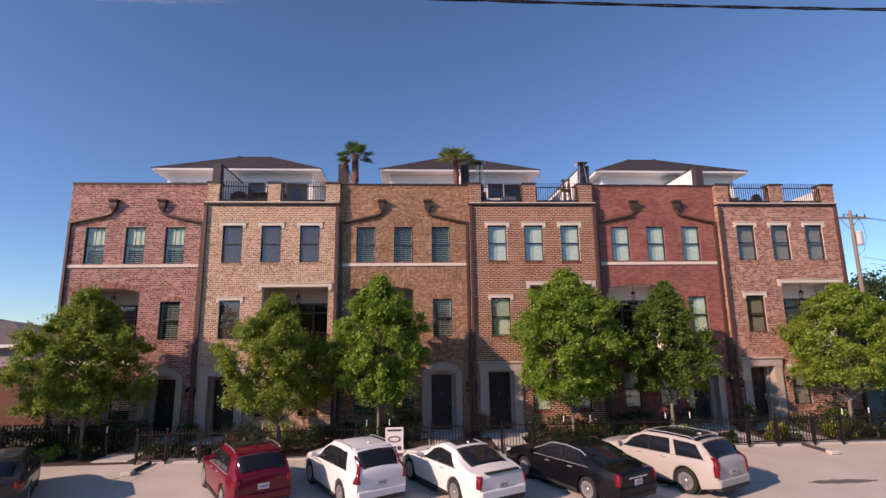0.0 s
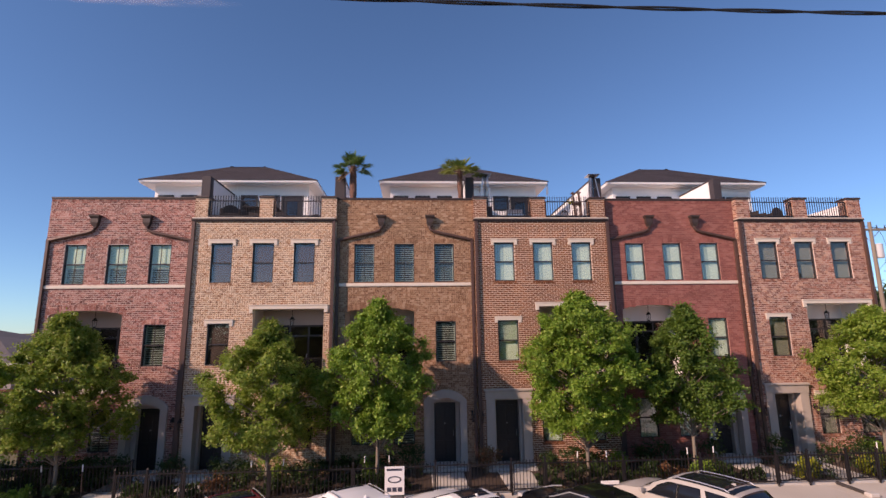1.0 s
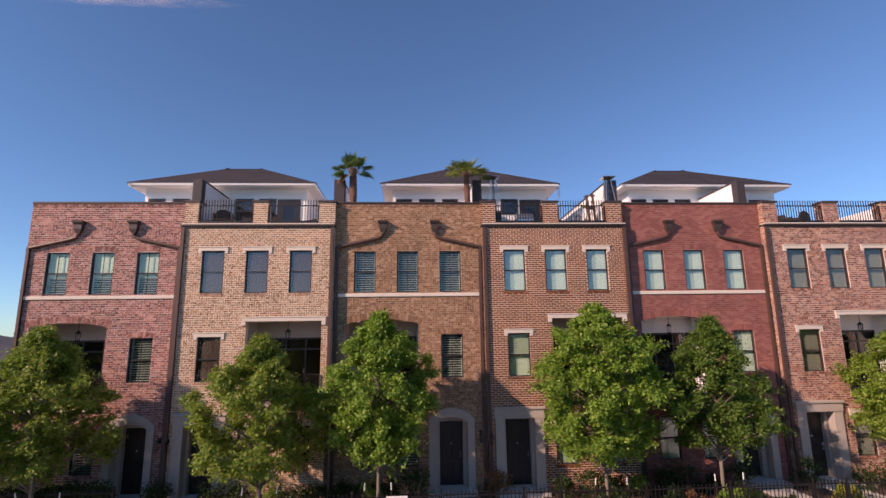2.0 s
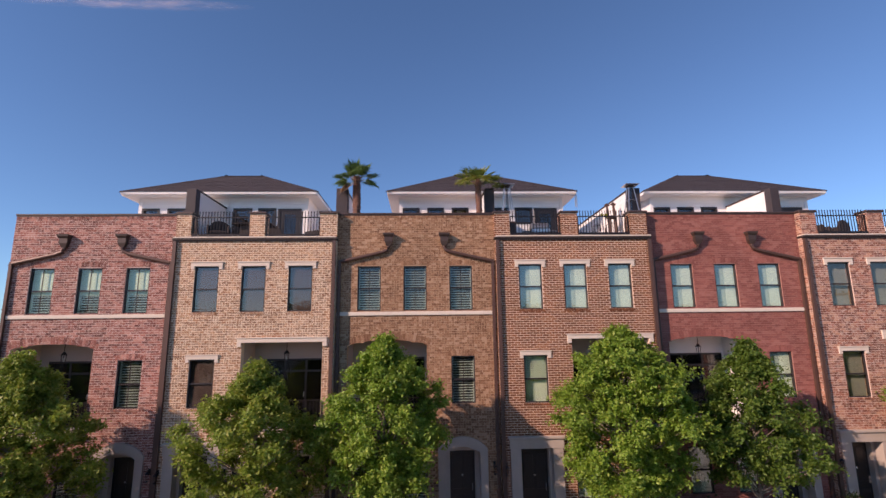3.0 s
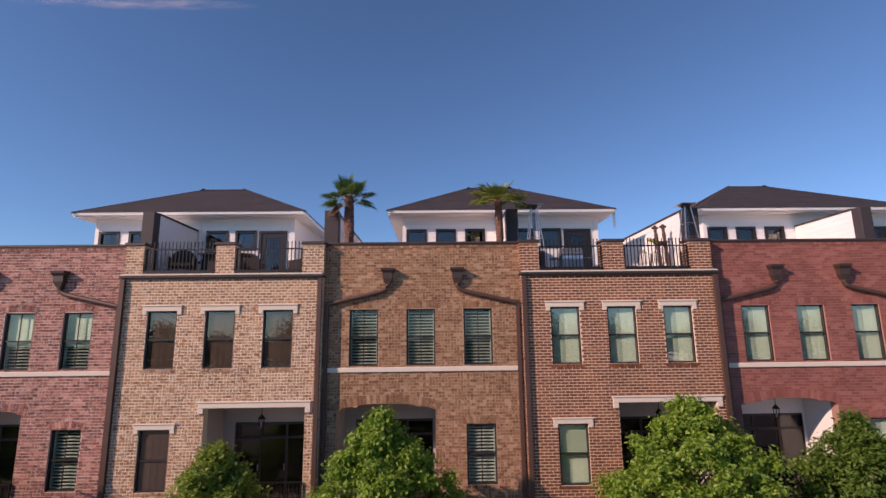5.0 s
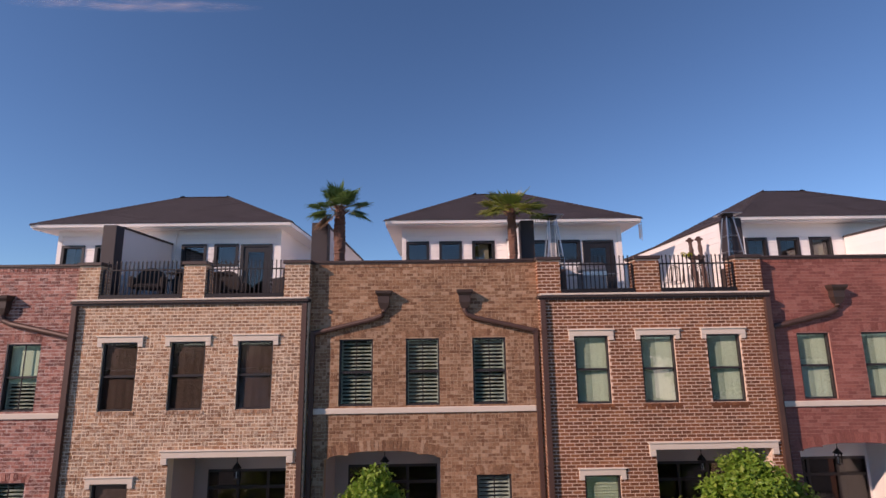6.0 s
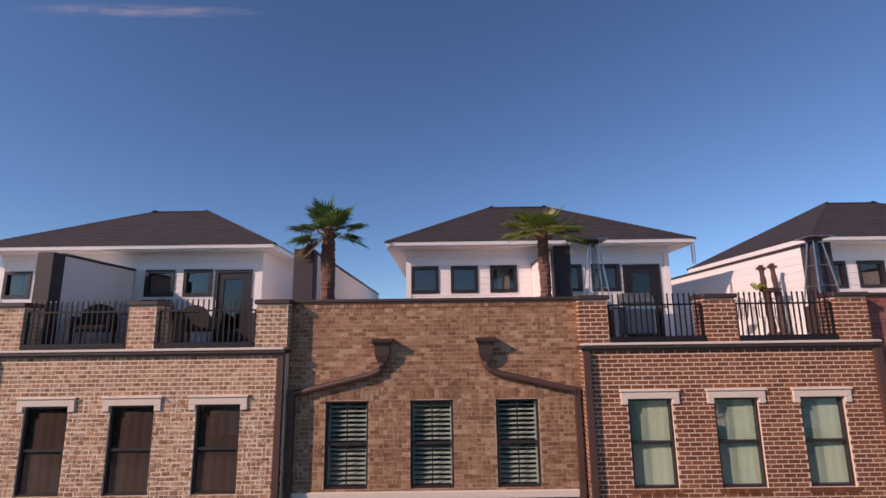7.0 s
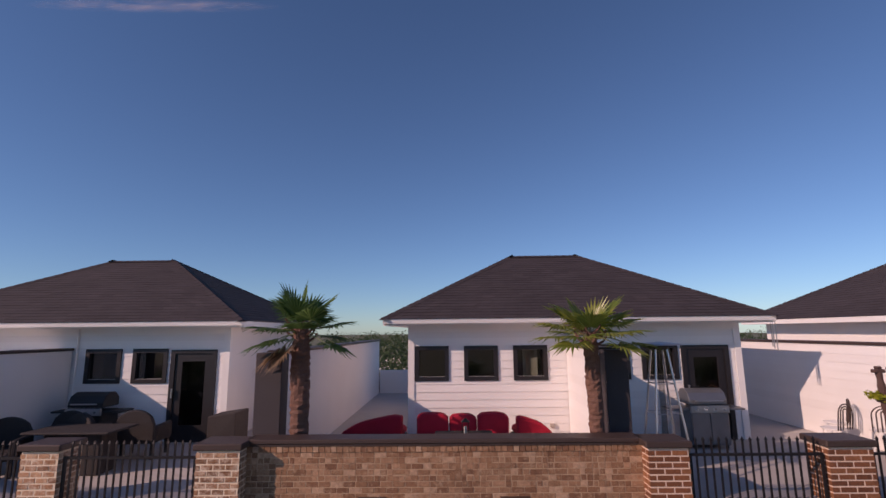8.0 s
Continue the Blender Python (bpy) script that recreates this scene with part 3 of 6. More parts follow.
def front_door(parent, xa, xb, z0, z1, y):
    s = Shape().box(xa, xb, y, y + .05, z0, z1)
    d = part("door", s, DOOR, parent, "black panelled front door")
    w = xb - xa
    for za, zb in ((z0 + .15, z0 + .8), (z0 + 1.0, z1 - .2)):
        for a, b in ((xa + .09, xa + w / 2 - .04), (xa + w / 2 + .04, xb - .09)):
            bevel(part("panel", Shape().box(a, b, y - .018, y + .01, za, zb), DOOR, d), .012, 1)
    h = Shape().tube([(xb - .09, y - .05, z0 + .95), (xb - .09, y - .05, z0 + 1.2)], .012, 8).tube([(xb - .09, y + .005, z0 + .97), (xb - .09, y - .05, z0 + .97)], .009, 6).tube([(xb - .09, y + .005, z0 + 1.18), (xb - .09, y - .05, z0 + 1.18)], .009, 6)
    part("handle", h, CHROME, d, "chrome handle")
    part("knocker", Shape().lathe([(.02, 0), (.035, .012), (.02, .03)], 10, ((xa + xb) / 2, y - .03, z0 + 1.45), "y"), CHROME, d)
    return d


def sconce(parent, x, y, z):
    ob = part("wall_lantern", Shape().lathe([(.01, .1), (.075, .03), (.08, .02)], 6, (x, y - .15, z)), IRON, parent, "black iron wall lantern")
    part("back_plate", Shape().box(x - .04, x + .04, y - .03, y, z - .02, z + .16), IRON, ob)
    part("arm", Shape().tube([(x, y - .02, z + .1), (x, y - .13, z + .14), (x, y - .15, z + .08)], .01, 6), IRON, ob)
    for i in range(6):
        a = i * math.pi / 3
        part("cage_bar", Shape().tube([(x + .05 * math.cos(a), y - .15 + .05 * math.sin(a), z + .035), (x + .042 * math.cos(a), y - .15 + .042 * math.sin(a), z - .208)], .006, 4), IRON, ob)
    part("lantern_base", Shape().lathe([(.055, -.2), (.05, -.215), (.012, -.25)], 6, (x, y - .15, z)), IRON, ob)
    return ob


def french_doors(parent, xa, xb, z0, z1, y):
    """Dark glazed balcony doors with a transom."""
    f = .07
    n = 3
    w = (xb - xa) / n
    zt = z1 - .48
    gaps = [(xa + i * w + f / 2, xa + (i + 1) * w - f / 2, za, zb) for i in range(n) for za, zb in ((z0 + .16, zt), (zt + f, z1 - f))]
    d = part("french_door", wall_cells(Shape(), xa, xb, z0, z1, y, y + .07, gaps), FRAME, parent, "black-framed glazed balcony doors")
    for i in range(n):
        for za, zb in ((z0 + .16, zt), (zt + f, z1 - f)):
            g = part("pane", pane_box(xa + i * w + f / 2, xa + (i + 1) * w - f / 2, y + .03, za, zb), GLASS_DARK, d)
            g.visible_shadow = False
        part("door_handle", Shape().box(xa + (i + 1) * w - .06, xa + (i + 1) * w - .035, y - .05, y, z0 + .95, z0 + 1.12), STEEL, d)
    # shallow box whose dark colour stands in for the unlit room
    part("room_lining", Shape().box(xa - .1, xb + .1, y + .9, y + .93, z0 - .05, z1 + .1).box(xa - .12, xa - .1, y + .08, y + .9, z0, z1).box(xb + .1, xb + .12, y + .08, y + .9, z0, z1).box(xa - .1, xb + .1, y + .08, y + .9, z0 - .06, z0 - .03), UNLIT_ROOM, d)
    return d


def balcony(parent, xa, xb, z0, z1, yw, lining, depth=1.35):
    """A recessed balcony: lined walls and ceiling, floor, doors, lantern and iron rail."""
    yb = yw + depth
    zd = z0 + 2.32
    part("balcony_side", Shape().box(xa - .06, xa, yw + .262, yb, z0, z1 + .06), lining, parent)
    part("balcony_side", Shape().box(xb, xb + .06, yw + .262, yb, z0, z1 + .06), lining, parent)
    part("balcony_ceiling", Shape().box(xa, xb, yw + .262, yb, z1, z1 + .06), lining, parent)
    part("balcony_back", wall_cells(Shape(), xa, xb, z0, z1, yb, yb + .06, [(xa + .35, xb - .08, z0 - 1, zd)]), lining, parent)
    part("balcony_floor", Shape().box(xa - .04, xb + .04, yw - .10, yb, z0 - .17, z0), STONE, parent)
    french_doors(parent, xa + .35, xb - .08, z0 + .01, zd, yb + .0)
    lantern(parent, (xa + xb) / 2, yw + .6, z1, .42)
    railing(parent, xa + .01, xb - .01, yw - .05, z0 + .1, z0 + 1.02, "balcony_railing", .115, ends=True)


UNIT_LABEL = {
    1: "three-storey rose brick townhouse with a solid parapet and iron balcony",
    2: "three-storey buff brick townhouse with a railed roof terrace",
    3: "three-storey tan brick townhouse with a solid parapet above arched openings",
    4: "three-storey brown-red brick townhouse with pale mortar and a railed roof terrace",
    5: "three-storey deep red brick townhouse with a solid parapet above arched openings",
    6: "three-storey pink-red brick townhouse with a railed roof terrace",
}
WINDOW_KIND = {1: "half", 2: "dark", 3: "shutter", 4: "curtain", 5: "curtain", 6: "tinted"}
BRICKWORK = []     # filled while building, laid at the end of the file


def downspout(parent, x, y, top, z1=.12, w=.05):
    s = Shape().box(x - w, x + w, y - .10, y - .012, z1, top)
    zz = 1.2
    while zz < top:
        s.box(x - w - .015, x + w + .015, y - .108, y + .0, zz, zz + .05)
        zz += 1.55
    return part("downspout", s, PIPE_BROWN, parent, "brown metal downspout")


def scupper(parent, x, y, z, to_x, to_z):
    """A flared rain head with an elbow and a sloping pipe."""
    s = Shape()
    for (w0, d0, za), (w1, d1, zb) in (((.195, .235, z + .15), (.205, .245, z + .215)), ((.15, .18, z + .075), (.195, .235, z + .15)), ((.14, .17, z - .09), (.145, .175, z + .075)), ((.08, .13, z - .24), (.14, .17, z - .09))):
        s.add([(x - w0, y, za), (x + w0, y, za), (x + w0, y - d0, za), (x - w0, y - d0, za), (x - w1, y, zb), (x + w1, y, zb), (x + w1, y - d1, zb), (x - w1, y - d1, zb)],
              [(3, 2, 1, 0), (4, 5, 6, 7), (0, 1, 5, 4), (1, 2, 6, 5), (2, 3, 7, 6), (3, 0, 4, 7)])
    head = part("rain_head", s, DARK_METAL, parent, "dark bronze rain head")
    sgn = 1 if to_x > x else -1
    yc = y - .065
    pts = [(x, yc, z - .15), (x, yc, z - .3), (x + sgn * .06, yc, z - .4), (x + sgn * .25, yc, z - .48), (to_x, yc, to_z)]
    part("sloping_pipe", Shape().tube(pts, .066, 10), PIPE_BROWN, head)
    return head


def house(unit):
    pair, left = X0[(unit - 1) // 2], unit % 2 == 1
    y = 0.0 if left else -.21
    a, b = (-HALF, 0.0) if left else (0.0, HALF)
    h = thing("townhouse", UNIT_LABEL[unit], "house", (pair, WALL_Y, 0), "row of townhouses")
    k = WINDOW_KIND[unit]
    top = 10.765 if left else 9.78
    holes = []
    if left:
        wx = [(-4.97, .83), (-3.33, .83), (-1.68, .83)]
        low, op, dr = (-1.65, .83), (-5.28, -2.51), (-2.14, -.46)
        gw = [(-4.95, .8), (-3.3, .8)]
    else:
        wx = [(.80, .84), (2.43, .84), (4.06, .84)]
        low, op, dr = (.86, .84), (2.58, 5.33), (.29, 2.06)
        gw = [(2.5, .8), (4.22, .8)]
    for x, w in wx:
        holes.append((x, x + w, 7.26, 8.86))
    holes.append((low[0], low[0] + low[1], 4.06, 5.66))
    for x, w in gw:
        holes.append((x, x + w, .95, 2.5))
    BZ = 3.28
    if left:
        holes.append((op[0], op[1], BZ, 6.24))
        holes.append((dr[0] + .1, dr[1] - .1, .0, 2.62))
    else:
        holes.append((op[0], op[1], BZ, 6.2))
        holes.append((dr[0] + .1, dr[1] - .1, .0, 2.75))
    wall = part("facade_wall", wall_cells(Shape(), a + .004, b - .004, -.1, top, y, y + .26, holes), MORTAR[unit], h)
    # the body of the house behind the facade
    body = Shape()
    body.box(a + .01, b - .01, y + 2.5, 12.4, -.1, DECK_Z - .06)
    body.box(a + .01, a + .26, y + .262, y + 2.5, -.1, DECK_Z - .06).box(b - .26, b - .01, y + .262, y + 2.5, -.1, DECK_Z - .06)
    for zf in (2.95, 6.32, 9.0):
        body.box(a + .26, b - .26, y + .262, y + 2.5, zf + .0, zf + (.14 if zf < 9 else .9))
    part("house_body", body, MORTAR[unit], h)
    part("roof_deck", Shape().box(a + .005, b - .005, y + .265, 12.38, DECK_Z - .058, DECK_Z), DECK, h, "pale grey paved roof deck")
    if left:
        s = Shape()
        o = arc(op[0], op[1], 6.08, .16)
        s.prism(o[::-1] + [(op[0], 6.24), (op[1], 6.24)][::1], y, y + .26)
        part("arch_fill", s, MORTAR[unit], h)
        arch_bricks(op[0], op[1], 6.08, .16, .24, y, unit, h)
    # windows
    for x, w in wx:
        window(h, x, 7.26, w, 1.6, y, k)
    window(h, low[0], 4.06, low[1], 1.6, y, "blind" if unit == 4 else {"half": "shutter"}.get(k, k))
    for x, w in gw:
        window(h, x, .95, w, 1.55, y, {"half": "shutter"}.get(k, k))
    heads = [(x, w, 8.86) for x, w in wx] + [(low[0], low[1], 5.66)] + [(x, w, 2.5) for x, w in gw]
    for x, w, z in heads:
        sill = z - (1.6 if z > 3 else 1.55)
        if left:
            arch_bricks(x - .04, x + w + .04, z, .05, .17, y, unit, h, "brick_head", .008)
            if z < 8:
                soldier_row(x - .06, x + w + .06, sill - .085, sill - .004, y, unit, h, "brick_sill", .016)
        else:
            o = Shape().soft_box(x - .13, x + w + .13, y - .04, y + .06, z, z + .13, .008).soft_box(x - .155, x + w + .155, y - .065, y + .06, z + .131, z + .168, .01)
            o.soft_box(x - .13, x - .006, y - .038, y + .06, z - .10, z - .0005, .006).soft_box(x + w + .006, x + w + .13, y - .038, y + .06, z - .10, z - .0005, .006)
            part("stone_lintel", o, STONE, h)
            soldier_row(x - .05, x + w + .05, sill - .085, sill - .004, y, unit, h, "brick_sill", .016)
    if not left:
        part("stone_lintel", Shape().soft_box(op[0] - .16, op[1] + .16, y - .05, y + .1, 6.201, 6.34, .01).soft_box(op[0] - .19, op[1] + .19, y - .075, y + .06, 6.341, 6.38, .01).soft_box(op[0] - .16, op[0] - .006, y - .048, y + .1, 6.06, 6.2005, .008).soft_box(op[1] + .006, op[1] + .16, y - .048, y + .1, 6.06, 6.2005, .008), STONE, h, "long pale cast stone lintel")
    balcony(h, op[0], op[1], BZ, 6.24 if left else 6.2, y, STUCCO if unit > 4 else TAUPE)
    # the door and its stone surround
    z0 = .17
    if left:
        oa = [(dr[0], z0)] + arc(dr[0], dr[1], 2.58, .40, 16) + [(dr[1], z0)]
        ia = [(dr[0] + .26, z0)] + arc(dr[0] + .26, dr[1] - .26, 2.46, .20, 16) + [(dr[1] - .26, z0)]
        part("door_surround", ring_band(oa, ia, y - .08, y + .25), STONE_GREY, h, "grey cast stone arched door surround")
        ja = [(dr[0] + .2, z0)] + arc(dr[0] + .2, dr[1] - .2, 2.48, .2, 16) + [(dr[1] - .2, z0)]
        ka = [(dr[0] + .41, z0)] + arc(dr[0] + .41, dr[1] - .41, 2.44, .02, 16) + [(dr[1] - .41, z0)]
        part("inner_frame", ring_band(ja, ka, y + .32, y + .62), STONE_GREY, h)
        dx = (dr[0] + .41, dr[1] - .41)
    else:
        s = Shape().box(dr[0], dr[0] + .34, y - .08, y + .25, z0, 2.6).box(dr[1] - .34, dr[1], y - .08, y + .25, z0, 2.6).box(dr[0] - .03, dr[1] + .03, y - .10, y + .25, 2.601, 2.9).soft_box(dr[0] - .08, dr[1] + .08, y - .15, y + .2, 2.901, 2.99, .015)
        part("door_surround", s, STONE_GREY, h, "grey cast stone square door surround")
        s = Shape().box(dr[0] + .30, dr[0] + .42, y + .3, y + .62, z0, 2.52).box(dr[1] - .42, dr[1] - .30, y + .3, y + .62, z0, 2.52).box(dr[0] + .30, dr[1] - .30, y + .3, y + .62, 2.521, 2.66)
        part("inner_frame", s, STONE_GREY, h)
        dx = (dr[0] + .42, dr[1] - .42)
    front_door(h, dx[0], dx[1], z0, 2.46 if left else 2.52, y + .52)
    # dark panel behind the door; the recess's shade is in its colour
    part("door_recess", Shape().box(dr[0] + .1, dr[1] - .1, y + .63, y + .7, z0, 2.9), UNLIT_ROOM, h)
    st = Shape().soft_box(dr[0] - .05, dr[1] + .05, y - .55, y + .62, -.05, z0 - .002, .015)
    part("door_step", st, SIDEWALK, h)
    sconce(h, (dr[1] + .22) if left else (dr[0] - .16 if dr[0] > .2 else dr[0] + .1), y, 2.0)
    if not left:
        sconce(h, dr[1] + .22, y, 2.0)
    if left:
        part("stone_band", Shape().soft_box(a + .02, b - .16, y - .05, y + .05, 7.09, 7.225, .012), STONE, h, "pale cast stone belt course")
        # parapet coping
        part("coping", Shape().soft_box(a + .0, b - .0, y - .05, y + .34, 10.766, 10.83, .012).box(a + .01, b - .01, y - .03, y - .006, 10.735, 10.766), DARK_METAL, h, "dark bronze metal coping")
        rowlock(a + .01, b - .01, 10.652, 10.732, y, unit, h)
        part("parapet_back", Shape().box(a + .01, b - .01, y + .262, y + .3, DECK_Z, 10.764), STUCCO, h)
        scupper(h, -3.87, y, 9.83, a + .14, 9.02)
        scupper(h, -1.85, y, 9.83, b - .14, 9.02)
        downspout(h, a + .10, y, 9.08)
        downspout(h, b - .11, y, 9.08)
    else:
        part("cornice", Shape().soft_box(a - .05, b + .02, y - .10, y + .3, 9.80, 9.862, .01).box(a - .02, b + .0, y - .055, y + .0, 9.755, 9.80), DARK_METAL, h, "dark bronze metal cornice")
        for x in (a + .065, b - .075):
            downspout(h, x, y, 9.75, .12, .06)
        part("stone_sill", Shape().soft_box(a + .01, b - .01, y - .125, y + .3, 9.861, 9.91, .01), STONE, h)
        piers = {2: ((.05, .58), (2.62, 3.17), (5.11, 5.74)), 4: ((-.03, .54), (2.42, 3.04), (4.97, 5.61)), 6: ((0.0, .60), (2.58, 3.20), (5.08, 5.70))}[unit]
        for p0, p1 in piers:
            core = part("brick_pier", Shape().box(p0 + .011, p1 - .011, y - PIER, y + .40, 9.912, 10.74), MORTAR[unit], h, "square brick parapet pier")
            part("pier_cap", Shape().soft_box(p0 - .035, p1 + .035, y - PIER - .05, y + .45, 10.741, 10.83, .014), DARK_METAL, core)
            BRICKWORK.append(("pier", unit, core, p0, p1, y))
        for (_, r0), (r1, _) in zip(piers, piers[1:]):
            railing(h, r0 + .02, r1 - .02, y + .03, 9.98, 10.65, "terrace_railing", .106, spear=.17, thick=.011)
            part("metal_kick_plate", Shape().soft_box(r0 + .012, r1 - .012, y - .04, y + .06, 9.912, 10.02, .008), IRON, h)

    def blocked(z):
        cuts = [(q[0], q[1]) for q in holes if q[2] < z < q[3] and not (left and q[3] > 6.2 and q[2] == BZ)]
        if left:
            if BZ < z < 6.08:
                cuts.append(op)
            elif 6.08 <= z < 6.24:
                g = arch_gap(op[0], op[1], 6.08, .16, z)
                if g:
                    cuts.append(g)
            if z < 2.58:
                cuts.append((dr[0] + .02, dr[1] - .02))
            else:
                g = arch_gap(dr[0], dr[1], 2.58, .40, z)
                if g:
                    cuts.append((g[0] + .02, g[1] - .02))
        elif z < 2.95:
            cuts.append((dr[0] + .02, dr[1] - .02))
        return cuts
    BRICKWORK.append(("facade", unit, wall, a, b, y, top, blocked))
    return h


HOUSES = {u: house(u) for u in range(1, 7)}


# ---- penthouses on the roof decks ----
def roof_slope(shape, p0, p1, q0, q1, expo=.145, tab=.32):
    """Shingle tabs on a slope from the eave p0-p1 up to q0-q1."""
    p0, p1, q0, q1 = map(Vector, (p0, p1, q0, q1))
    nrm = (p1 - p0).cross(q0 - p0).normalized()
    if nrm.z < 0:
        nrm = -nrm
    rise = ((q0 + q1) / 2 - (p0 + p1) / 2).length
    n = int(rise / expo)
    along = (p1 - p0).normalized()
    for i in range(n):
        l0, r0 = p0.lerp(q0, i / n), p1.lerp(q1, i / n)
        l1, r1 = p0.lerp(q0, (i + 1) / n), p1.lerp(q1, (i + 1) / n)
        w0, t = (r0 - l0).length, random.uniform(0, tab)
        at = -t
        while at < w0:
            e = at + tab * random.uniform(.8, 1.2)
            u0, u1 = max(at, 0) / max(w0, .01), min(e - .006, w0) / max(w0, .01)
            if u1 - u0 > .003:
                lift = nrm * (.009 + random.uniform(0, .004))
                a, b = l0.lerp(r0, u0), l0.lerp(r0, u1)
                c, d = l1.lerp(r1, u1), l1.lerp(r1, u0)
                shape.add([a + lift, b + lift, c + nrm * .004, d + nrm * .004, a, b], [(0, 1, 2, 3), (4, 5, 1, 0)])
            at = e


def penthouse(pair, unit_pair):
    ph = thing("penthouse", "white lap-sided roof room with a dark hipped shingle roof", "roof room", (pair, 25.5, DECK_Z), "roof rooms")
    W, ez, D = 3.68, 2.50, 5.4
    wins = [(-3.52, .70), (-2.42, .70), (-1.32, .70), (.44, .76), (1.52, .74)]
    holes = [(x, x + w, 1.3, 2.0) for x, w in wins] + [(2.42, 3.36, 0, 1.95)]
    part("wall", wall_cells(Shape(), -W, W, 0, ez, .0, .12, holes), TRIM_WHITE, ph)
    part("side_wall", Shape().box(-W, -W + .12, .121, D, 0, ez), STUCCO, ph)
    part("side_wall", Shape().box(W - .12, W, .121, D, 0, ez), STUCCO, ph)
    part("back_wall", Shape().box(-W + .121, W - .121, D - .12, D, 0, ez), STUCCO, ph)
    # lap boards
    z = .02
    while z < ez - .02:
        zb = min(z + .168, ez - .01)
        zc = (z + zb) / 2
        cuts = sorted((q[0] - .0, q[1] + .0) for q in holes if q[2] - .02 < zc < q[3] + .02) + [(W - .13, W)]
        at = -W + .1
        for c0, c1 in cuts:
            if c0 - at > .05:
                b = Shape().add([(at, -.019, z), (c0, -.019, z), (c0, -.006, zb), (at, -.006, zb), (at, -.001, z), (c0, -.001, z), (c0, -.001, zb), (at, -.001, zb)],
                                [(0, 1, 2, 3), (4, 5, 1, 0), (3, 2, 6, 7), (0, 3, 7, 4), (1, 5, 6, 2)])
                part("siding_board", b, SIDING, ph, recalc=False)
            at = max(at, c1)
        z += .168
    for x in (-W - .02, W - .12):
        part("corner_trim", Shape().box(x, x + .14, -.036, .0, 0, ez), TRIM_WHITE, ph)
    part("frieze", Shape().box(-W, W, -.034, -.027, ez - .16, ez), TRIM_WHITE, ph)
    for x, w in wins:
        f = .06
        s = Shape().box(x - .03, x + f, -.045, .1, 1.27, 2.03).box(x + w - f, x + w + .03, -.045, .1, 1.27, 2.03).box(x + f, x + w - f, -.045, .1, 1.27, 1.3 + f).box(x + f, x + w - f, -.045, .1, 2.0 - f, 2.03)
        wi = part("window", s, FRAME_ROOF, ph, "small square black-framed window")
        g = part("pane", pane_box(x + f, x + w - f, .03, 1.3 + f, 2.0 - f), GLASS_SKY, wi)
        g.visible_shadow = False
        # the roof room's dimness is in this lining's dark colour
        part("room_lining", Shape().box(x - .05, x + w + .05, .6, .63, 1.2, 2.1).box(x - .08, x - .05, .13, .6, 1.2, 2.1).box(x + w + .05, x + w + .08, .13, .6, 1.2, 2.1).box(x - .05, x + w + .05, .13, .6, 1.17, 1.2).box(x - .05, x + w + .05, .13, .6, 2.1, 2.13), UNLIT_ROOM, wi)
        if abs(x + 1.32) < .01:
            part("curtain", fold(x + .2, x + w - .17, .14, 1.25, 2.05, 8), SHEER, wi)
    dx0, dx1 = 2.42, 3.36
    s = Shape().box(dx0 - .05, dx0 + .05, -.05, .1, 0, 2.0).box(dx1 - .05, dx1 + .05, -.05, .1, 0, 2.0).box(dx0 + .05, dx1 - .05, -.05, .1, 1.92, 2.0)
    d = part("terrace_door", s, FRAME_ROOF, ph, "black-framed glazed terrace door")
    part("door_leaf", wall_cells(Shape(), dx0 + .052, dx1 - .052, .01, 1.918, -.02, .03, [(dx0 + .21, dx1 - .21, .36, 1.74)]), FRAME_ROOF, d)
    g = part("pane", pane_box(dx0 + .21, dx1 - .21, .005, .36, 1.74), GLASS_DARK, d)
    g.visible_shadow = False
    # dark-coloured lining in place of the dim room behind the door
    part("room_lining", Shape().box(dx0 - .1, dx1 + .1, .8, .83, -.0, 2.1).box(dx0 - .12, dx0 - .1, .13, .8, 0, 2.1).box(dx1 + .1, dx1 + .12, .13, .8, 0, 2.1), UNLIT_ROOM, d)
    part("door_handle", Shape().box(dx0 + .03, dx0 + .055, -.09, -.05, .95, 1.15), STEEL, d)
    if unit_pair == 1:
        part("outlet_box", Shape().soft_box(-.60, -.50, -.075, -.022, .28, .36, .008), STONE_GREY, ph)
    if unit_pair == 0:
        part("downpipe", Shape().tube([(.2, -.05, .5), (.2, -.05, ez - .02)], .022, 8), TRIM_WHITE, ph)
    # roof: soffit, fascia, shingles
    E0, E1, F0, F1 = -4.20, 4.18, -.5, 5.9
    ry, rz = 2.7, 4.45
    ra, rb = ((-1.17, .68), (-1.02, .89), (-.85, .82))[unit_pair]
    z0 = ez + .06
    part("soffit", Shape().box(E0 + .03, E1 - .03, F0 + .03, F1 - .03, ez, ez + .03), TRIM_WHITE, ph)
    part("fascia", Shape().box(E0, E1, F0, F0 + .03, ez - .015, ez + .12).box(E0, E1, F1 - .03, F1, ez - .015, ez + .12).box(E0, E0 + .03, F0 + .03, F1 - .03, ez - .015, ez + .12).box(E1 - .03, E1, F0 + .03, F1 - .03, ez - .015, ez + .12), TRIM_WHITE, ph, "white fascia board and gutter")
    part("gutter", Shape().prism([(0, 0), (.10, 0), (.10, -.02), (.085, -.10), (0, -.10)], 0, 1), TRIM_WHITE, ph).matrix_basis = Matrix(((0, E1 - E0, 0, E0), (-1, 0, 0, F0 - .001), (0, 0, 1, ez + .125), (0, 0, 0, 1)))
    c = .02
    zt = ez + .125
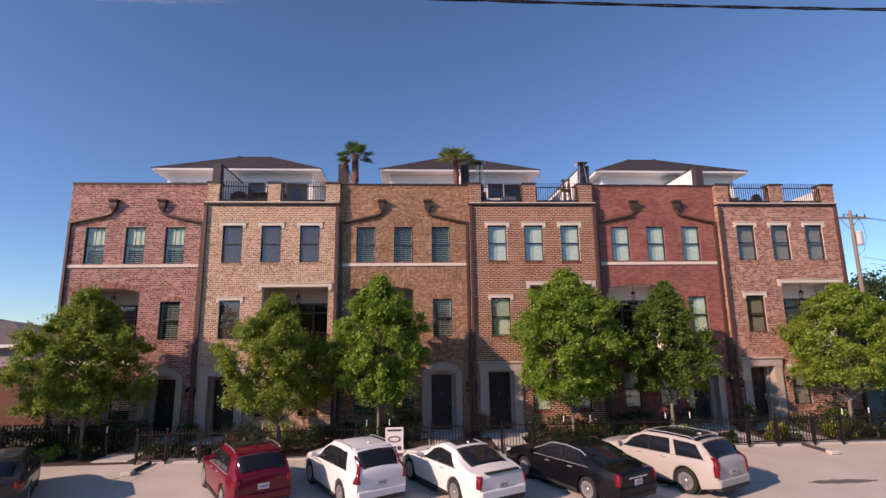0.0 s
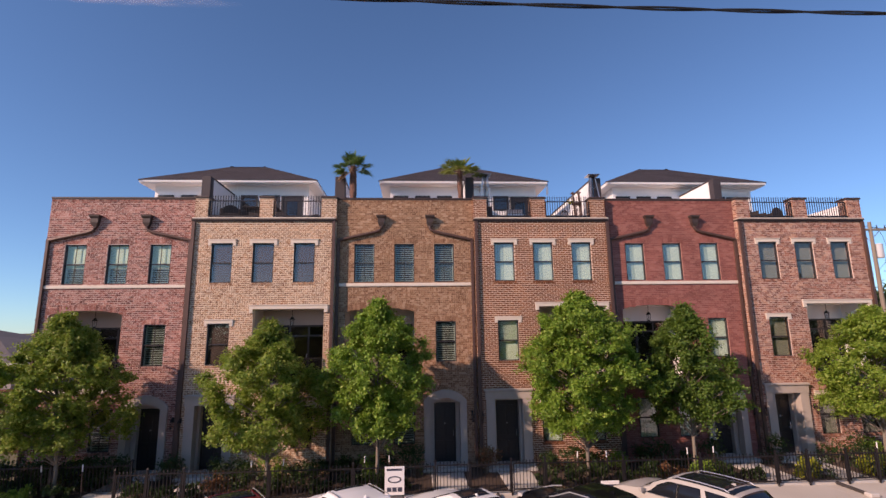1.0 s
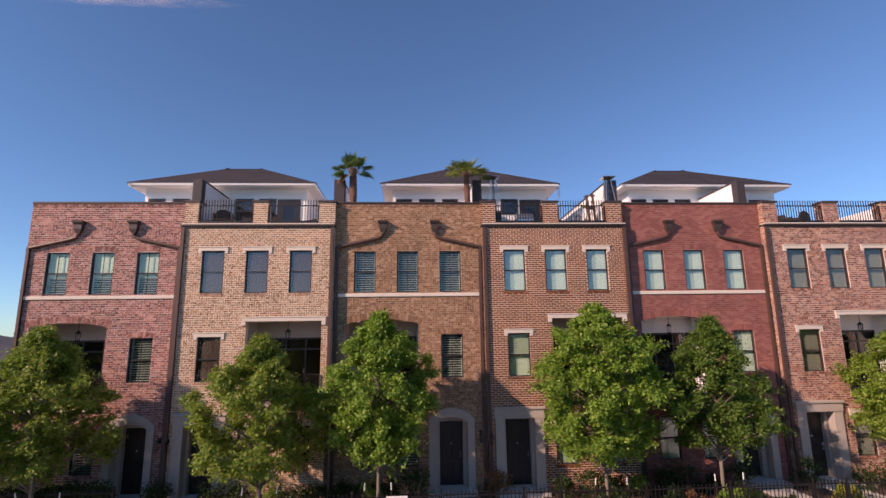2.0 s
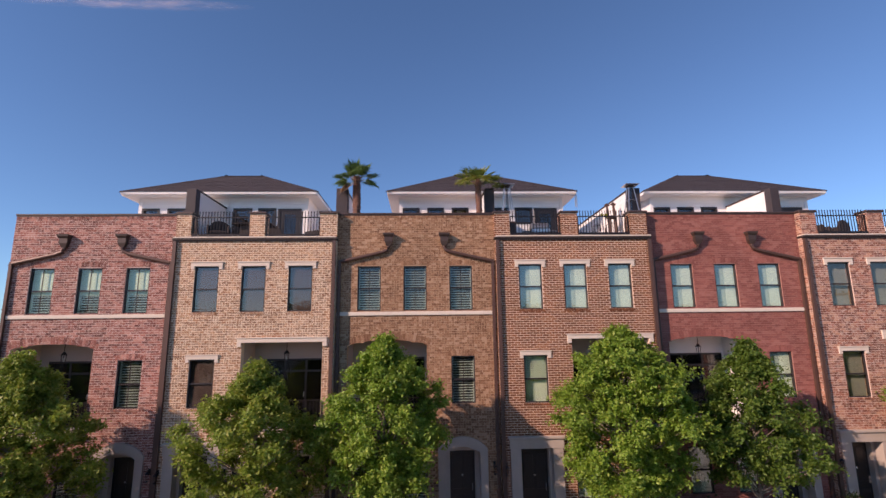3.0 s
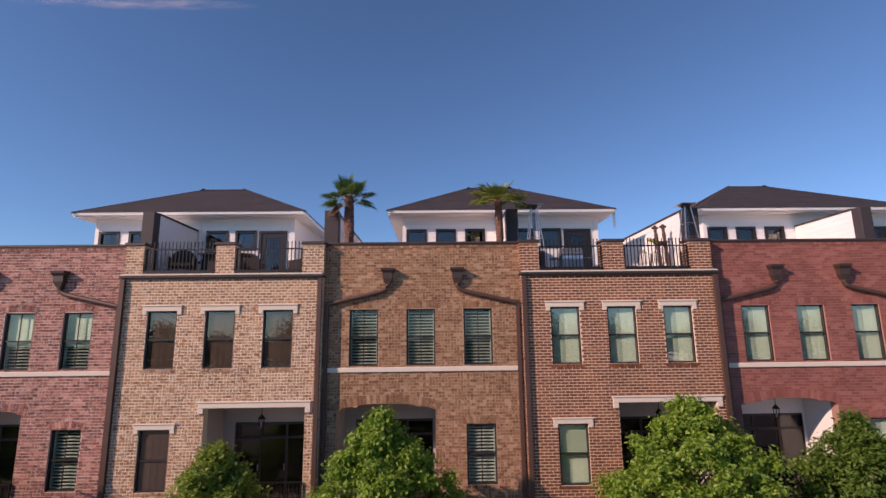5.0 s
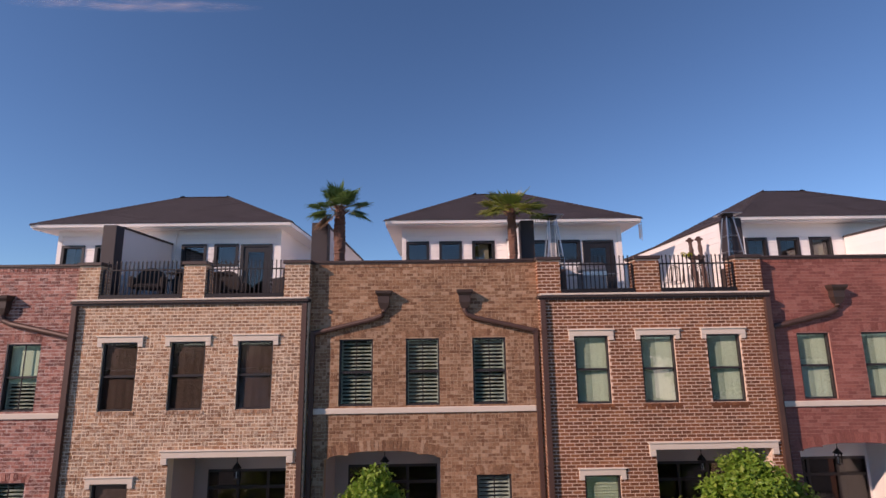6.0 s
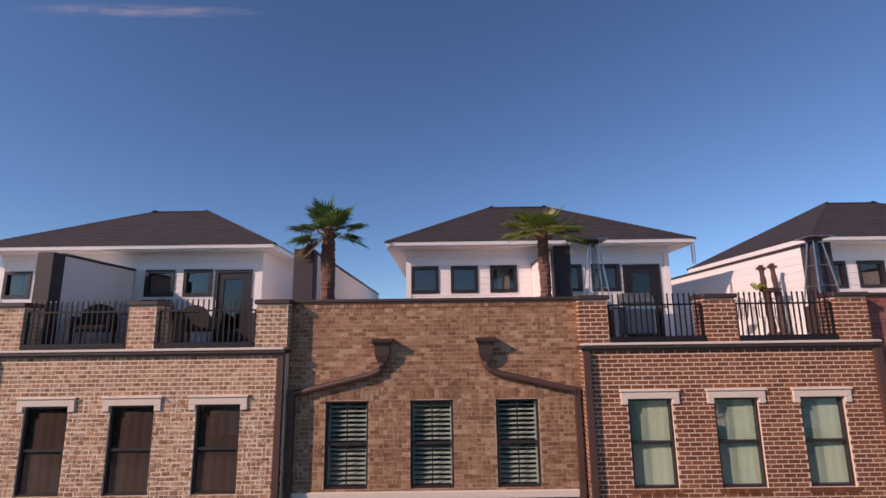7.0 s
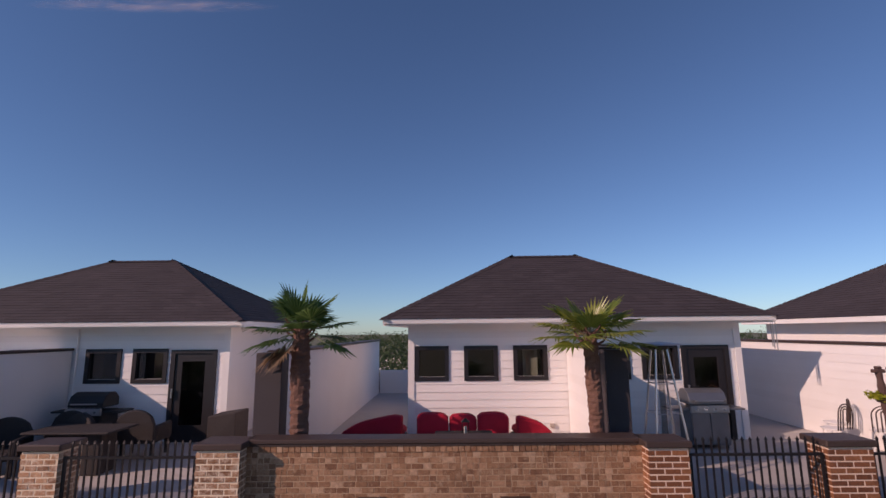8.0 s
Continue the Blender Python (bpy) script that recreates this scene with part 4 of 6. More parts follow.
    A, B, C, Dd = (E0 - c, F0 - c - .1, zt), (E1 + c, F0 - c - .1, zt), (E1 + c, F1 + c, zt), (E0 - c, F1 + c, zt)
    R, S = (ra, ry, rz), (rb, ry, rz)
    part("roof", Shape().add([A, B, C, Dd, R, S], [(0, 1, 5, 4), (1, 2, 5), (2, 3, 4, 5), (3, 0, 4), (3, 2, 1, 0)]), ROOF_UNDER, ph)
    s = Shape()
    roof_slope(s, A, B, R, S)
    roof_slope(s, B, C, S, S)
    roof_slope(s, C, Dd, S, R)
    roof_slope(s, Dd, A, R, R)
    tagged(part("shingles", s, ROOF, ph, "dark brown shingles in courses", recalc=False), kind="stuff")
    caps = Shape()
    for p, q in ((A, R), (B, S), (C, S), (Dd, R), (R, S)):
        p, q = Vector(p), Vector(q)
        n = max(2, int((q - p).length / .2))
        sidev = (q - p).cross(Vector((0, 0, 1))).normalized() * .11
        for i in range(n):
            u, v = p.lerp(q, i / n), p.lerp(q, (i + 1) / n + .02)
            up = Vector((0, 0, .035))
            caps.add([u - sidev + Vector((0, 0, -.02)), u + up, u + sidev + Vector((0, 0, -.02)), v - sidev + Vector((0, 0, -.035)), v + up * .6, v + sidev + Vector((0, 0, -.035))], [(0, 1, 4, 3), (1, 2, 5, 4), (0, 2, 1)])
    tagged(part("ridge_cap", caps, ROOF, ph, "overlapping hip and ridge caps", recalc=False), kind="stuff")
    return ph


for i, x in enumerate(X0):
    penthouse(x, i)


def firewall(x, y1, label, hw=.22):
    """A white party wall across the deck with a dark clad end."""
    y0 = 22.55
    ob = thing("party_wall", label, "wall", (x, y0, DECK_Z), "roof party walls")
    part("clad_end", Shape().soft_box(-hw, hw, 0, .34, 0, 2.03, .01), CLAD, ob, "dark brown metal-clad wall end")
    part("wall", Shape().box(-.13, .13, .342, y1 - y0, 0, 2.0), STUCCO, ob)
    for i in range(11):
        z, zb = .02 + i * .178, min(.198 + i * .178, 1.995)
        q = Shape().add([(-.143, .345, z), (-.143, y1 - y0 - .01, z), (-.134, y1 - y0 - .01, zb), (-.134, .345, zb), (-.1305, .345, z), (-.1305, y1 - y0 - .01, z), (-.1305, y1 - y0 - .01, zb), (-.1305, .345, zb)],
                        [(3, 2, 1, 0), (0, 1, 5, 4), (2, 3, 7, 6), (0, 4, 7, 3), (1, 2, 6, 5)])
        part("siding_board", q, SIDING, ob)
    part("coping", Shape().soft_box(-.17, .17, .342, y1 - y0 + (.03 if y1 > 30 else 0), 2.001, 2.06, .01), DARK_METAL, ob)


for x in X0:
    firewall(x - .03, 25.46, "short white stucco party wall with a dark clad end on the deck", .185)
for x in (-3.11, 8.35):
    firewall(x, 33.95, "long white stucco party wall with a dark clad end on the deck")
for xa, xb in ((-14.5, -3.22), (-2.94, 8.21), (8.49, 19.77)):
    ob = part("parapet", Shape().box(xa, xb, 33.9, 34.14, DECK_Z - 10.05, 10.86), STUCCO)
    tagged(ob, "low white stucco parapet at the rear of the roof decks", "wall", kind="structure")
for x, s in ((-14.52, -1), (19.775, 1)):
    ob = part("parapet", Shape().box(x - .13, x + .13, 22.1, 33.89, DECK_Z, 10.72), STUCCO)
    tagged(ob, "white stucco side parapet of the end roof deck", "wall", kind="structure")

# ---- front yard ----
DOOR_X = []
for p in X0:
    DOOR_X += [p - 1.3, p + 1.175]
walks = thing("front_walks", "pale concrete walks from the gates to the doors", "pavement", kind="structure")
for x in DOOR_X:
    for j in range(2):
        part("walk_slab", Shape().soft_box(x - .6, x + .6, 18.69 + j * 1.18, 19.86 + j * 1.18 if j == 0 else 21.02, -.1, .085, .01), SIDEWALK, walks)


def iron_fence(x0, x1, y, gates):
    """Posts, and panels of rails and pickets between them."""
    f = thing("iron_fence", "black iron picket fence along the front yards", "fence", ((x0 + x1) / 2, y, .085))
    cx = (x0 + x1) / 2
    stops = sorted({x0, x1, *[g + d for g in gates for d in (-.55, .55)]})
    full = []
    for a, b in zip(stops, stops[1:]):
        n = max(1, round((b - a) / 2.3))
        full += [a + (b - a) * i / n for i in range(n)]
    full.append(x1)
    post = fixed(Shape().box(-.025, .025, -.025, .025, -.1, 1.0).box(-.042, .042, -.042, .042, 1.0, 1.025).add([(-.03, -.03, 1.025), (.03, -.03, 1.025), (.03, .03, 1.025), (-.03, .03, 1.025), (0, 0, 1.08)], [(0, 1, 4), (1, 2, 4), (2, 3, 4), (3, 0, 4)]).mesh("post", IRON))
    for x in full:
        ob = new("post", post)
        ob.parent, ob.location = f, (x - cx, 0, 0)
    for a, b in zip(full, full[1:]):
        if any(abs((a + b) / 2 - g) < .3 for g in gates):
            railing(f, a + .05 - cx, b - .05 - cx, 0, .08, .9, "gate", .115, .05)
        else:
            railing(f, a + .032 - cx, b - .032 - cx, 0, .06, .88, "fence_panel", .12, .05)
    return f


iron_fence(-9.15, 21.6, YARD_Y, DOOR_X[1:])
iron_fence(-17.0, -9.3, 19.7, DOOR_X[:0])


def leaf_shape(shape, pos, size, out, rng):
    """One folded leaf of two triangles a side."""
    d = Vector((rng.gauss(0, 1), rng.gauss(0, 1), rng.gauss(0, 1))) + out * 1.2
    d.normalize()
    t = d.cross(Vector((rng.gauss(0, 1), rng.gauss(0, 1), rng.gauss(0, 1)))).normalized()
    w = d.cross(t)
    a = pos + t * size
    b = pos - t * size * .9
    k = len(shape.v)
    shape.v += [tuple(b), tuple(pos + w * size * .55 + d * size * .12), tuple(a), tuple(pos - w * size * .55 + d * size * .12)]
    shape.f += [(k, k + 1, k + 2), (k, k + 2, k + 3)]


def foliage(rng, clumps, per, radius, size, spray=0.0):
    """Leaves in clumps; spray draws each clump out along its own upward shoot."""
    s = Shape()
    for c, r in clumps:
        c = Vector(c)
        axis = Vector((c.x * .35 + rng.gauss(0, .5), c.y * .35 + rng.gauss(0, .5), 1.0 + rng.gauss(0, .35))).normalized()
        for i in range(per):
            d = Vector((rng.gauss(0, 1), rng.gauss(0, 1), rng.gauss(0, .8)))
            d.normalize()
            u = rng.uniform(-1, 1)
            q = c + d * r * radius * (rng.random() ** .45) * (1 - spray * .75 * abs(u)) + axis * (u * spray * r * radius * 2.1)
            leaf_shape(s, q, size * rng.uniform(.65, 1.35), d + Vector((0, 0, .4)), rng)
    return s


def sprigs(rng, clumps, per, size):
    """Leaves strung along short twigs that grow out of each clump's middle."""
    s = Shape()
    for c, r, out in clumps:
        c = Vector(c)
        twigs = 11
        for k in range(twigs):
            v = Vector((rng.gauss(0, .75), rng.gauss(0, .75), rng.gauss(.25, .55))) + out * .75
            v.normalize()
            ln = r * rng.uniform(.7, 1.5)
            for i in range(per // twigs):
                u = rng.random() ** .7
                q = c + v * ln * u + Vector((rng.gauss(0, .07), rng.gauss(0, .07), rng.gauss(0, .06) - .16 * ln * u * u))
                leaf_shape(s, q, size * rng.uniform(.6, 1.35), v * .6 + Vector((0, 0, .9)), rng)
    return s


def street_tree(seed, x, y, cx, w, z0, z1, material, label, n=105, leaves=26000, wide=.36, peak=1.5, under=.4, depth=.9, skew=0.0, gaps=0):
    """A young maple: trunk, limbs and a crown of leafy sprigs; cx is the crown's middle, wide the height of its widest part."""
    rng = random.Random(seed)
    t = thing("street_tree", label, "tree", (x, y, .05), "street trees")
    h = z1 - z0
    ox = cx - x
    s = Shape().tube([(0, 0, 0), (.01, .01, z0 * .6), (ox * .3, 0, z0 + h * .25), (ox * .7, .02, z0 + h * .6), (ox + skew * .5, 0, z0 + h * .9)], .075, 9, .014)
    part("trunk", s, BARK, t, "slender pale grey trunk", smooth=True)
    p1, p2, p3 = (rng.uniform(0, 6.28) for _ in range(3))
    holes = [(rng.uniform(0, 6.28), rng.uniform(.15, .8), rng.uniform(.35, .6)) for _ in range(gaps)]
    clumps = []
    for i in range(n):
        u = ((i + .5) / n) ** .95
        prof = max(.06, 1 - ((u - wide) / (1 - wide)) ** peak) if u > wide else 1 - under * ((wide - u) / wide) ** 1.6
        ang = i * 2.399 + rng.uniform(-.5, .5)
        if any(abs((ang - a + 3.14) % 6.28 - 3.14) < wd and abs(u - b) < .12 for a, b, wd in holes):
            continue
        edge = w / 2 * prof * (1 + .13 * math.sin(2 * ang + p1) + .11 * math.sin(3 * ang + p2 + u * 7) + .10 * math.sin(u * 17 + p3 + ang))
        rc = .34 * w / 3.8 * rng.uniform(.65, 1.3) * (1 if u < .8 else .75)
        rr = max(0, edge - rc * .8) * (.2 + .8 * rng.random() ** .6)
        px, py = ox * min(1, .35 + u * .7) + skew * (u - .4) + rr * math.cos(ang), rr * math.sin(ang) * depth
        z = z0 + h * (.05 + .88 * u) + rng.uniform(-.12, .12)
        clumps.append(((px, py, z), rc, Vector((math.cos(ang), math.sin(ang), .25 + .8 * u))))
    for i, ((px, py, z), rc, out) in enumerate(clumps):
        if i % 2:
            continue
        zs = max(z0 * .75, z - .45 * math.hypot(px - ox, py) - .35)
        u = min(1, max(0, (zs - z0 * .6) / (h + .001)))
        part("limb", Shape().tube([(ox * u, 0, zs), ((ox * u + px) / 2, py / 2, (zs + z) / 2 + .06), (px, py, z)], .026, 5, .006), BARK, t)
    part("crown", sprigs(rng, clumps, leaves // n, .053), material, t, recalc=False)
    return t


street_tree(1, -11.6, 19.5, -12.15, 4.5, 1.35, 6.0, LEAF_OLIVE, "broad feathery young maple with olive-green leaves behind the fence", 200, 76000, wide=.32, peak=1.7, under=.15, skew=.5, gaps=1)
street_tree(2, -4.8, 19.4, -4.9, 4.4, 1.35, 5.65, LEAF_OLIVE, "loose young maple with thinning olive-green leaves", 180, 64000, wide=.38, peak=1.9, under=.3, depth=1.05, gaps=2)
street_tree(3, -1.15, 19.4, -1.15, 3.7, 1.5, 6.4, LEAF, "dense upright young maple with fresh green leaves", 190, 66000, wide=.42, peak=2.4, under=.4)
street_tree(4, 6.1, 19.4, 6.1, 4.25, 1.4, 6.6, LEAF, "large dense young maple with bright green leaves", 240, 86000, wide=.44, peak=2.7, under=.35)
# this crown takes the darker leaf, so part of its shade is coloured in
street_tree(5, 10.1, 19.7, 10.2, 4.0, 1.75, 6.1, LEAF_SHADED, "young maple with an uneven crown, its green darkened for shade", 165, 54000, wide=.34, peak=1.7, under=.3, gaps=1)
street_tree(6, 17.15, 19.5, 17.5, 4.6, 1.75, 5.95, LEAF_WARM, "broad young maple with sunlit yellow-green leaves", 180, 60000, wide=.42, peak=2.2, under=.3)
# added outside the view only for the shade it casts on the left yard
street_tree(8, -18.6, 17.2, -18.6, 5.6, 1.3, 6.9, LEAF, "unseen leafy maple left of the view, added to shade the yard", 190, 60000)

stake = Shape().tube([(0, 0, 0), (.01, 0, 1.05)], .014, 6)
for x in (-11.9, -10.6, -5.3, -4.3, -1.6, -.7, 5.6, 6.7, 9.6, 10.6, 16.6, 17.8):
    ob = thing("tree_stake", "thin pale stake beside a young tree", "stake", (x, 19.3 + random.uniform(-.15, .15), .05), "tree stakes")
    ob.rotation_euler = (random.uniform(-.06, .06), random.uniform(-.08, .08), 0)
    part("rod", stake, DARK_METAL, ob)
    part("sleeve", Shape().tube([(.008, 0, .86), (.011, 0, 1.07)], .02, 8), TRIM_WHITE, ob)


def shrub(seed, x, y, w, h, material, label, n=420, size=.05, flat=1.0):
    rng = random.Random(seed)
    t = thing("shrub", label, "shrub", (x, y, .05), "yard shrubs")
    clumps = []
    for i in range(14):
        a, r = rng.uniform(0, 6.28), w / 2 * rng.random() ** .6
        zz = h * rng.uniform(.25, .95)
        clumps.append(((r * math.cos(a), r * math.sin(a) * .8, zz * (1 - .25 * r / w)), 1.0))
        part("stem", Shape().tube([(r * .15 * math.cos(a), r * .15 * math.sin(a), 0), (r * .7 * math.cos(a), r * .6 * math.sin(a), zz)], .012, 4, .004), BARK, t) if i < 5 else None
    part("foliage", foliage(rng, clumps, n // 14, h * .28, size), material, t, recalc=False)


for i in range(9):
    shrub(400 + i, -16.4 + i * .8, 20.3, 1.05, 1.05, LEAF_DARK, "dense dark green hedge shrub behind the side fence", 900)
rng = random.Random(7)
for i in range(78):
    x = -13.9 + 33.6 * (i + rng.random() * .8) / 78
    if min(abs(x - d) for d in DOOR_X) < .8:
        continue
    back = i % 2 == 0
    kind = rng.random()
    m, lab = (LEAF_DARK, "dark green clipped shrub in the planting bed") if kind < .72 else ((LEAF_RUST, "rust-coloured low shrub in the planting bed") if kind < .8 else (LEAF, "light green leafy shrub in the planting bed"))
    shrub(100 + i, x, 20.9 if back else 19.2, rng.uniform(.7, 1.15), rng.uniform(.6, 1.15) if back else rng.uniform(.4, .7), m, lab, 560)
for i in range(5):
    shrub(450 + i, 20.4 + i * .9, 20.6, 1.2, 1.7, LEAF_DARK, "dense dark green hedge shrub beside the end house", 1100)
for x, y in ((13.75, 19.15), (16.05, 19.1), (16.5, 19.3)):
    shrub(int(x * 10), x, y, .8, .62, LEAF_YELLOW, "golden yellow shrub inside the fence", 620)
for i, (x, y) in enumerate(((-8.0, 19.1), (-7.6, 18.95), (-7.0, 19.2))):
    shrub(300 + i, x, y, .6, .42, LEAF_DARK, "low grassy clump by the fence", 520)
for x in (-7.35, ):
    ob = thing("path_light", "small pale mushroom path light by the fence", "garden light", (x, 18.78, .05))
    part("stem", Shape().tube([(0, 0, 0), (0, 0, .34)], .018, 8), STONE, ob)
    part("hood", Shape().lathe([(.02, .42), (.09, .36), (.10, .33), (.02, .33)], 14), STONE, ob)

for x in X0:
    ob = thing("drain_pipe", "dark drain pipe ending in a pale stone block on the lot", "drain", (x + .15, 17.2, 0), "drain outlets")
    part("pipe", Shape().tube([(0, 0.12, .05), (0, 1.28, .06)], .055, 10), PIPE, ob)
    part("outlet_block", Shape().soft_box(-.16, .16, -.12, .14, 0, .13, .03), SIDEWALK, ob)

stain = Shape()
ring = [(12.0 + .95 * math.cos(a * math.pi / 16) * (1 + .12 * math.sin(a * 1.7)), 14.4 + .17 * math.sin(a * math.pi / 16) * (1 + .2 * math.sin(a * 2.3)), .0065) for a in range(32)]
stain.add(ring + [(x, y, .004) for x, y, z in ring], [tuple(range(32))] + [(i, i + 32, (i + 1) % 32 + 32, (i + 1) % 32) for i in range(32)])
tagged(part("wet_patch", stain, surface("wet_concrete", (.13, .11, .095), (.22, .19, .165), .6, 2, 30, .2)), "dark damp patch on the concrete lot", "stain", kind="structure")

# the sale board on the fence: plain shapes and bars only
ob = thing("yard_sign", "white board with a dark oval and print bars on the fence", "sign", (-.52, 18.42, .05))
bevel(part("board", Shape().box(-.31, .31, -.012, .012, .1, .95), TRIM_WHITE, ob), .004, 1)
part("leg", Shape().box(-.29, -.26, .0131, .035, -.05, .9), IRON, ob)
part("leg", Shape().box(.26, .29, .0131, .035, -.05, .9), IRON, ob)
s = Shape()
o = [(.22 * math.cos(a * math.pi / 12), .56 + .105 * math.sin(a * math.pi / 12)) for a in range(25)]
q = [(.17 * math.cos(a * math.pi / 12), .56 + .07 * math.sin(a * math.pi / 12)) for a in range(25)]
part("oval", ring_band(o, q, -.018, -.0125), INK, ob)
part("print_bar", Shape().box(-.24, .24, -.016, -.0125, .82, .885), INK, ob)
for xa in (-.24, -.07, .1):
    part("print_bar", Shape().box(xa, xa + .14, -.016, -.0125, .2, .33), INK, ob)
ob = thing("yard_sign", "small white board low on the fence", "sign", (6.45, 18.42, .05))
part("board", Shape().box(-.3, .3, -.012, .012, .05, .32), TRIM_WHITE, ob)
part("print_bar", Shape().box(-.22, .2, -.016, -.0125, .15, .21), INK, ob)


# ---- parked cars ----
def smooth_line(keys, y):
    """Height along the car from (y, z) keys, eased between them."""
    if y <= keys[0][0]:
        return keys[0][1]
    for (a, za), (b, zb) in zip(keys, keys[1:]):
        if y <= b:
            u = (y - a) / (b - a)
            return za + (zb - za) * u
    return keys[-1][1]


def car(spec, at, heading, label):
    L, W, wb, R = spec["L"], spec["W"] / 2, spec["wb"], spec["R"]
    col = spec["paint"]
    top, belt = spec["top"], spec["belt"]
    ya, yb = -L / 2, L / 2
    axle = (spec["rear"], spec["rear"] + wb)
    t = thing("car", label, "car", at, "parked cars")
    t.rotation_euler = (0, 0, radians(heading))
    t.scale = (spec["size"],) * 3
    sill = .24

    def half(y):
        u = abs(y) / (L / 2)
        return W * (1 - .16 * max(0, (u - .62) / .38) ** 2.2)

    def bottom(y):
        z = sill + (.12 * max(0, (abs(y) - L / 2 + .55) / .55) if abs(y) > L / 2 - .55 else 0)
        for a in axle:
            d = abs(y - a)
            if d < R * 1.16:
                z = max(z, R * .97 + math.sqrt((R * 1.16) ** 2 - d * d))
        return z

    def section(y):
        w, b, tp, zb = half(y), smooth_line(belt, y), smooth_line(top, y), bottom(y)
        g = max(0.0, tp - b)
        gh = min(1.0, g / .3)
        wr = w * .95 - g * spec["tumble"]
        pts = [(w * .965, zb), (w * .992, max(zb + .02, .40)), (w * 1.0, max(zb + .04, .62)), (w * .985, max(zb + .06, b - .10)), (w * .95, max(zb + .08, b))]
        pts += [(wr, b + max(g - .10 * gh, g * .5)), (wr - .09 - .12 * (1 - gh), b + g * .96 if gh > .99 else b + g * .8), (wr * .5, tp + .012), (0, tp + .022)]
        return pts

    ys = sorted({ya + L * i / 72 for i in range(73)} | {k[0] for k in top} | {a + s * R * 1.16 for a in axle for s in (-1, 1)})
    ys = [y for y in ys if ya <= y <= yb]
    secs = [section(y) for y in ys]
    m = len(secs[0])
    s = Shape()
    vs, fs = [], []
    for y, sec in zip(ys, secs):
        ring = [(x, y, z) for x, z in sec] + [(-x, y, z) for x, z in sec[-2::-1]]
        vs += ring
    k = 2 * m - 1
    for i in range(len(ys) - 1):
        for j in range(k - 1):
            fs.append((i * k + j, i * k + j + 1, (i + 1) * k + j + 1, (i + 1) * k + j))
        fs.append((i * k + k - 1, i * k, (i + 1) * k, (i + 1) * k + k - 1))
    fs += [tuple(range(k)), tuple(range(len(ys) * k - 1, (len(ys) - 1) * k - 1, -1))]
    s.add(vs, fs)
    body = part("body", s, col, t, spec["finish"], smooth=True)
    body.data.set_sharp_from_angle(angle=radians(32))

    def patch(name, pts, material, parent, label="", thick=.012):
        """A curved panel from rows of surface points, pushed out a little."""
        r, c = len(pts), len(pts[0])
        vs = [p for row in pts for p in row]
        fs = [(i * c + j, i * c + j + 1, (i + 1) * c + j + 1, (i + 1) * c + j) for i in range(r - 1) for j in range(c - 1)]
        ob = part(name, Shape().add(vs, fs), material, parent, label, smooth=True)
        sd = ob.modifiers.new("thickness", "SOLIDIFY")
        sd.thickness, sd.offset = thick, 0
        return ob

    def side_glass(y0, y1, sgn, lo=.06, hi=.95, n=8, rake0=0.0, rake1=0.0):
        rows = []
        for i in range(n + 1):
            row = []
            for v in (lo, (lo + hi) / 2, hi):
                f = (v - lo) / (hi - lo)
                y = y0 + rake0 * f + (y1 + rake1 * f - y0 - rake0 * f) * i / n
                p = section(y)
                x = p[4][0] + (p[5][0] - p[4][0]) * v + .009
                z = p[4][1] + (p[5][1] - p[4][1]) * v
                row.append((sgn * x, y, z))
            rows.append(row)
        return rows

    def top_glass(y0, y1, n=6, edge=.93):
        rows = []
        for i in range(n + 1):
            y = y0 + (y1 - y0) * i / n
            p = section(y)
            half_w = p[6][0] * edge
            row = []
            for j in range(-4, 5):
                x = half_w * j / 4
                ax = abs(x)
                z = p[8][1] + (p[7][1] - p[8][1]) * min(1, ax / max(p[7][0], .01)) if ax <= p[7][0] else p[7][1] + (p[6][1] - p[7][1]) * (ax - p[7][0]) / max(p[6][0] - p[7][0], .01)
                row.append((x, y, z + .008))
            rows.append(row)
        return rows

    for sgn in (-1, 1):
        for y0, y1, r0, r1 in spec["side"]:
            patch("side_window", side_glass(y0, y1, sgn, rake0=r0, rake1=r1), CAR_GLASS, t)
        tr = []
        y0, y1 = spec["side"][0][0] - .06, spec["side"][-1][1] + .06
        line = [(sgn * (section(y0 + (y1 - y0) * i / 20)[4][0] + .004), y0 + (y1 - y0) * i / 20, section(y0 + (y1 - y0) * i / 20)[4][1] + .018) for i in range(21)]
        part("window_trim", Shape().tube(line, .011, 5), spec["trim"], t)
        if spec.get("arch"):
            y0, y1 = spec["arch"]
            line = [(sgn * (section(y)[5][0] + .006), y, section(y)[5][1] + .004) for y in (y0 + (y1 - y0) * i / 24 for i in range(25))]
            part("window_trim", Shape().tube(line, .019, 6), spec["trim"], t)
        for yh in spec["handles"]:
            p = section(yh)
            part("door_handle", Shape().soft_box(sgn * p[3][0] - .022, sgn * p[3][0] + .022, yh - .1, yh + .1, p[3][1] - .0, p[3][1] + .03, .008), spec["trim"] if spec["trim"] is CHROME else col, t)
        ym = spec["side"][-1][1] + .02
        p = section(ym)
        bevel(part("side_mirror", Shape().hull([(sgn * (p[4][0] + dx), ym + dy, p[4][1] + dz) for dx, dy, dz in ((.0, .06, .02), (.0, -.02, .02), (.05, .1, .03), (.19, .09, .04), (.21, -.03, .04), (.06, -.05, .04), (.06, .1, .16), (.19, .08, .17), (.2, -.03, .17), (.06, -.05, .17))]), col, t), .015, 2)
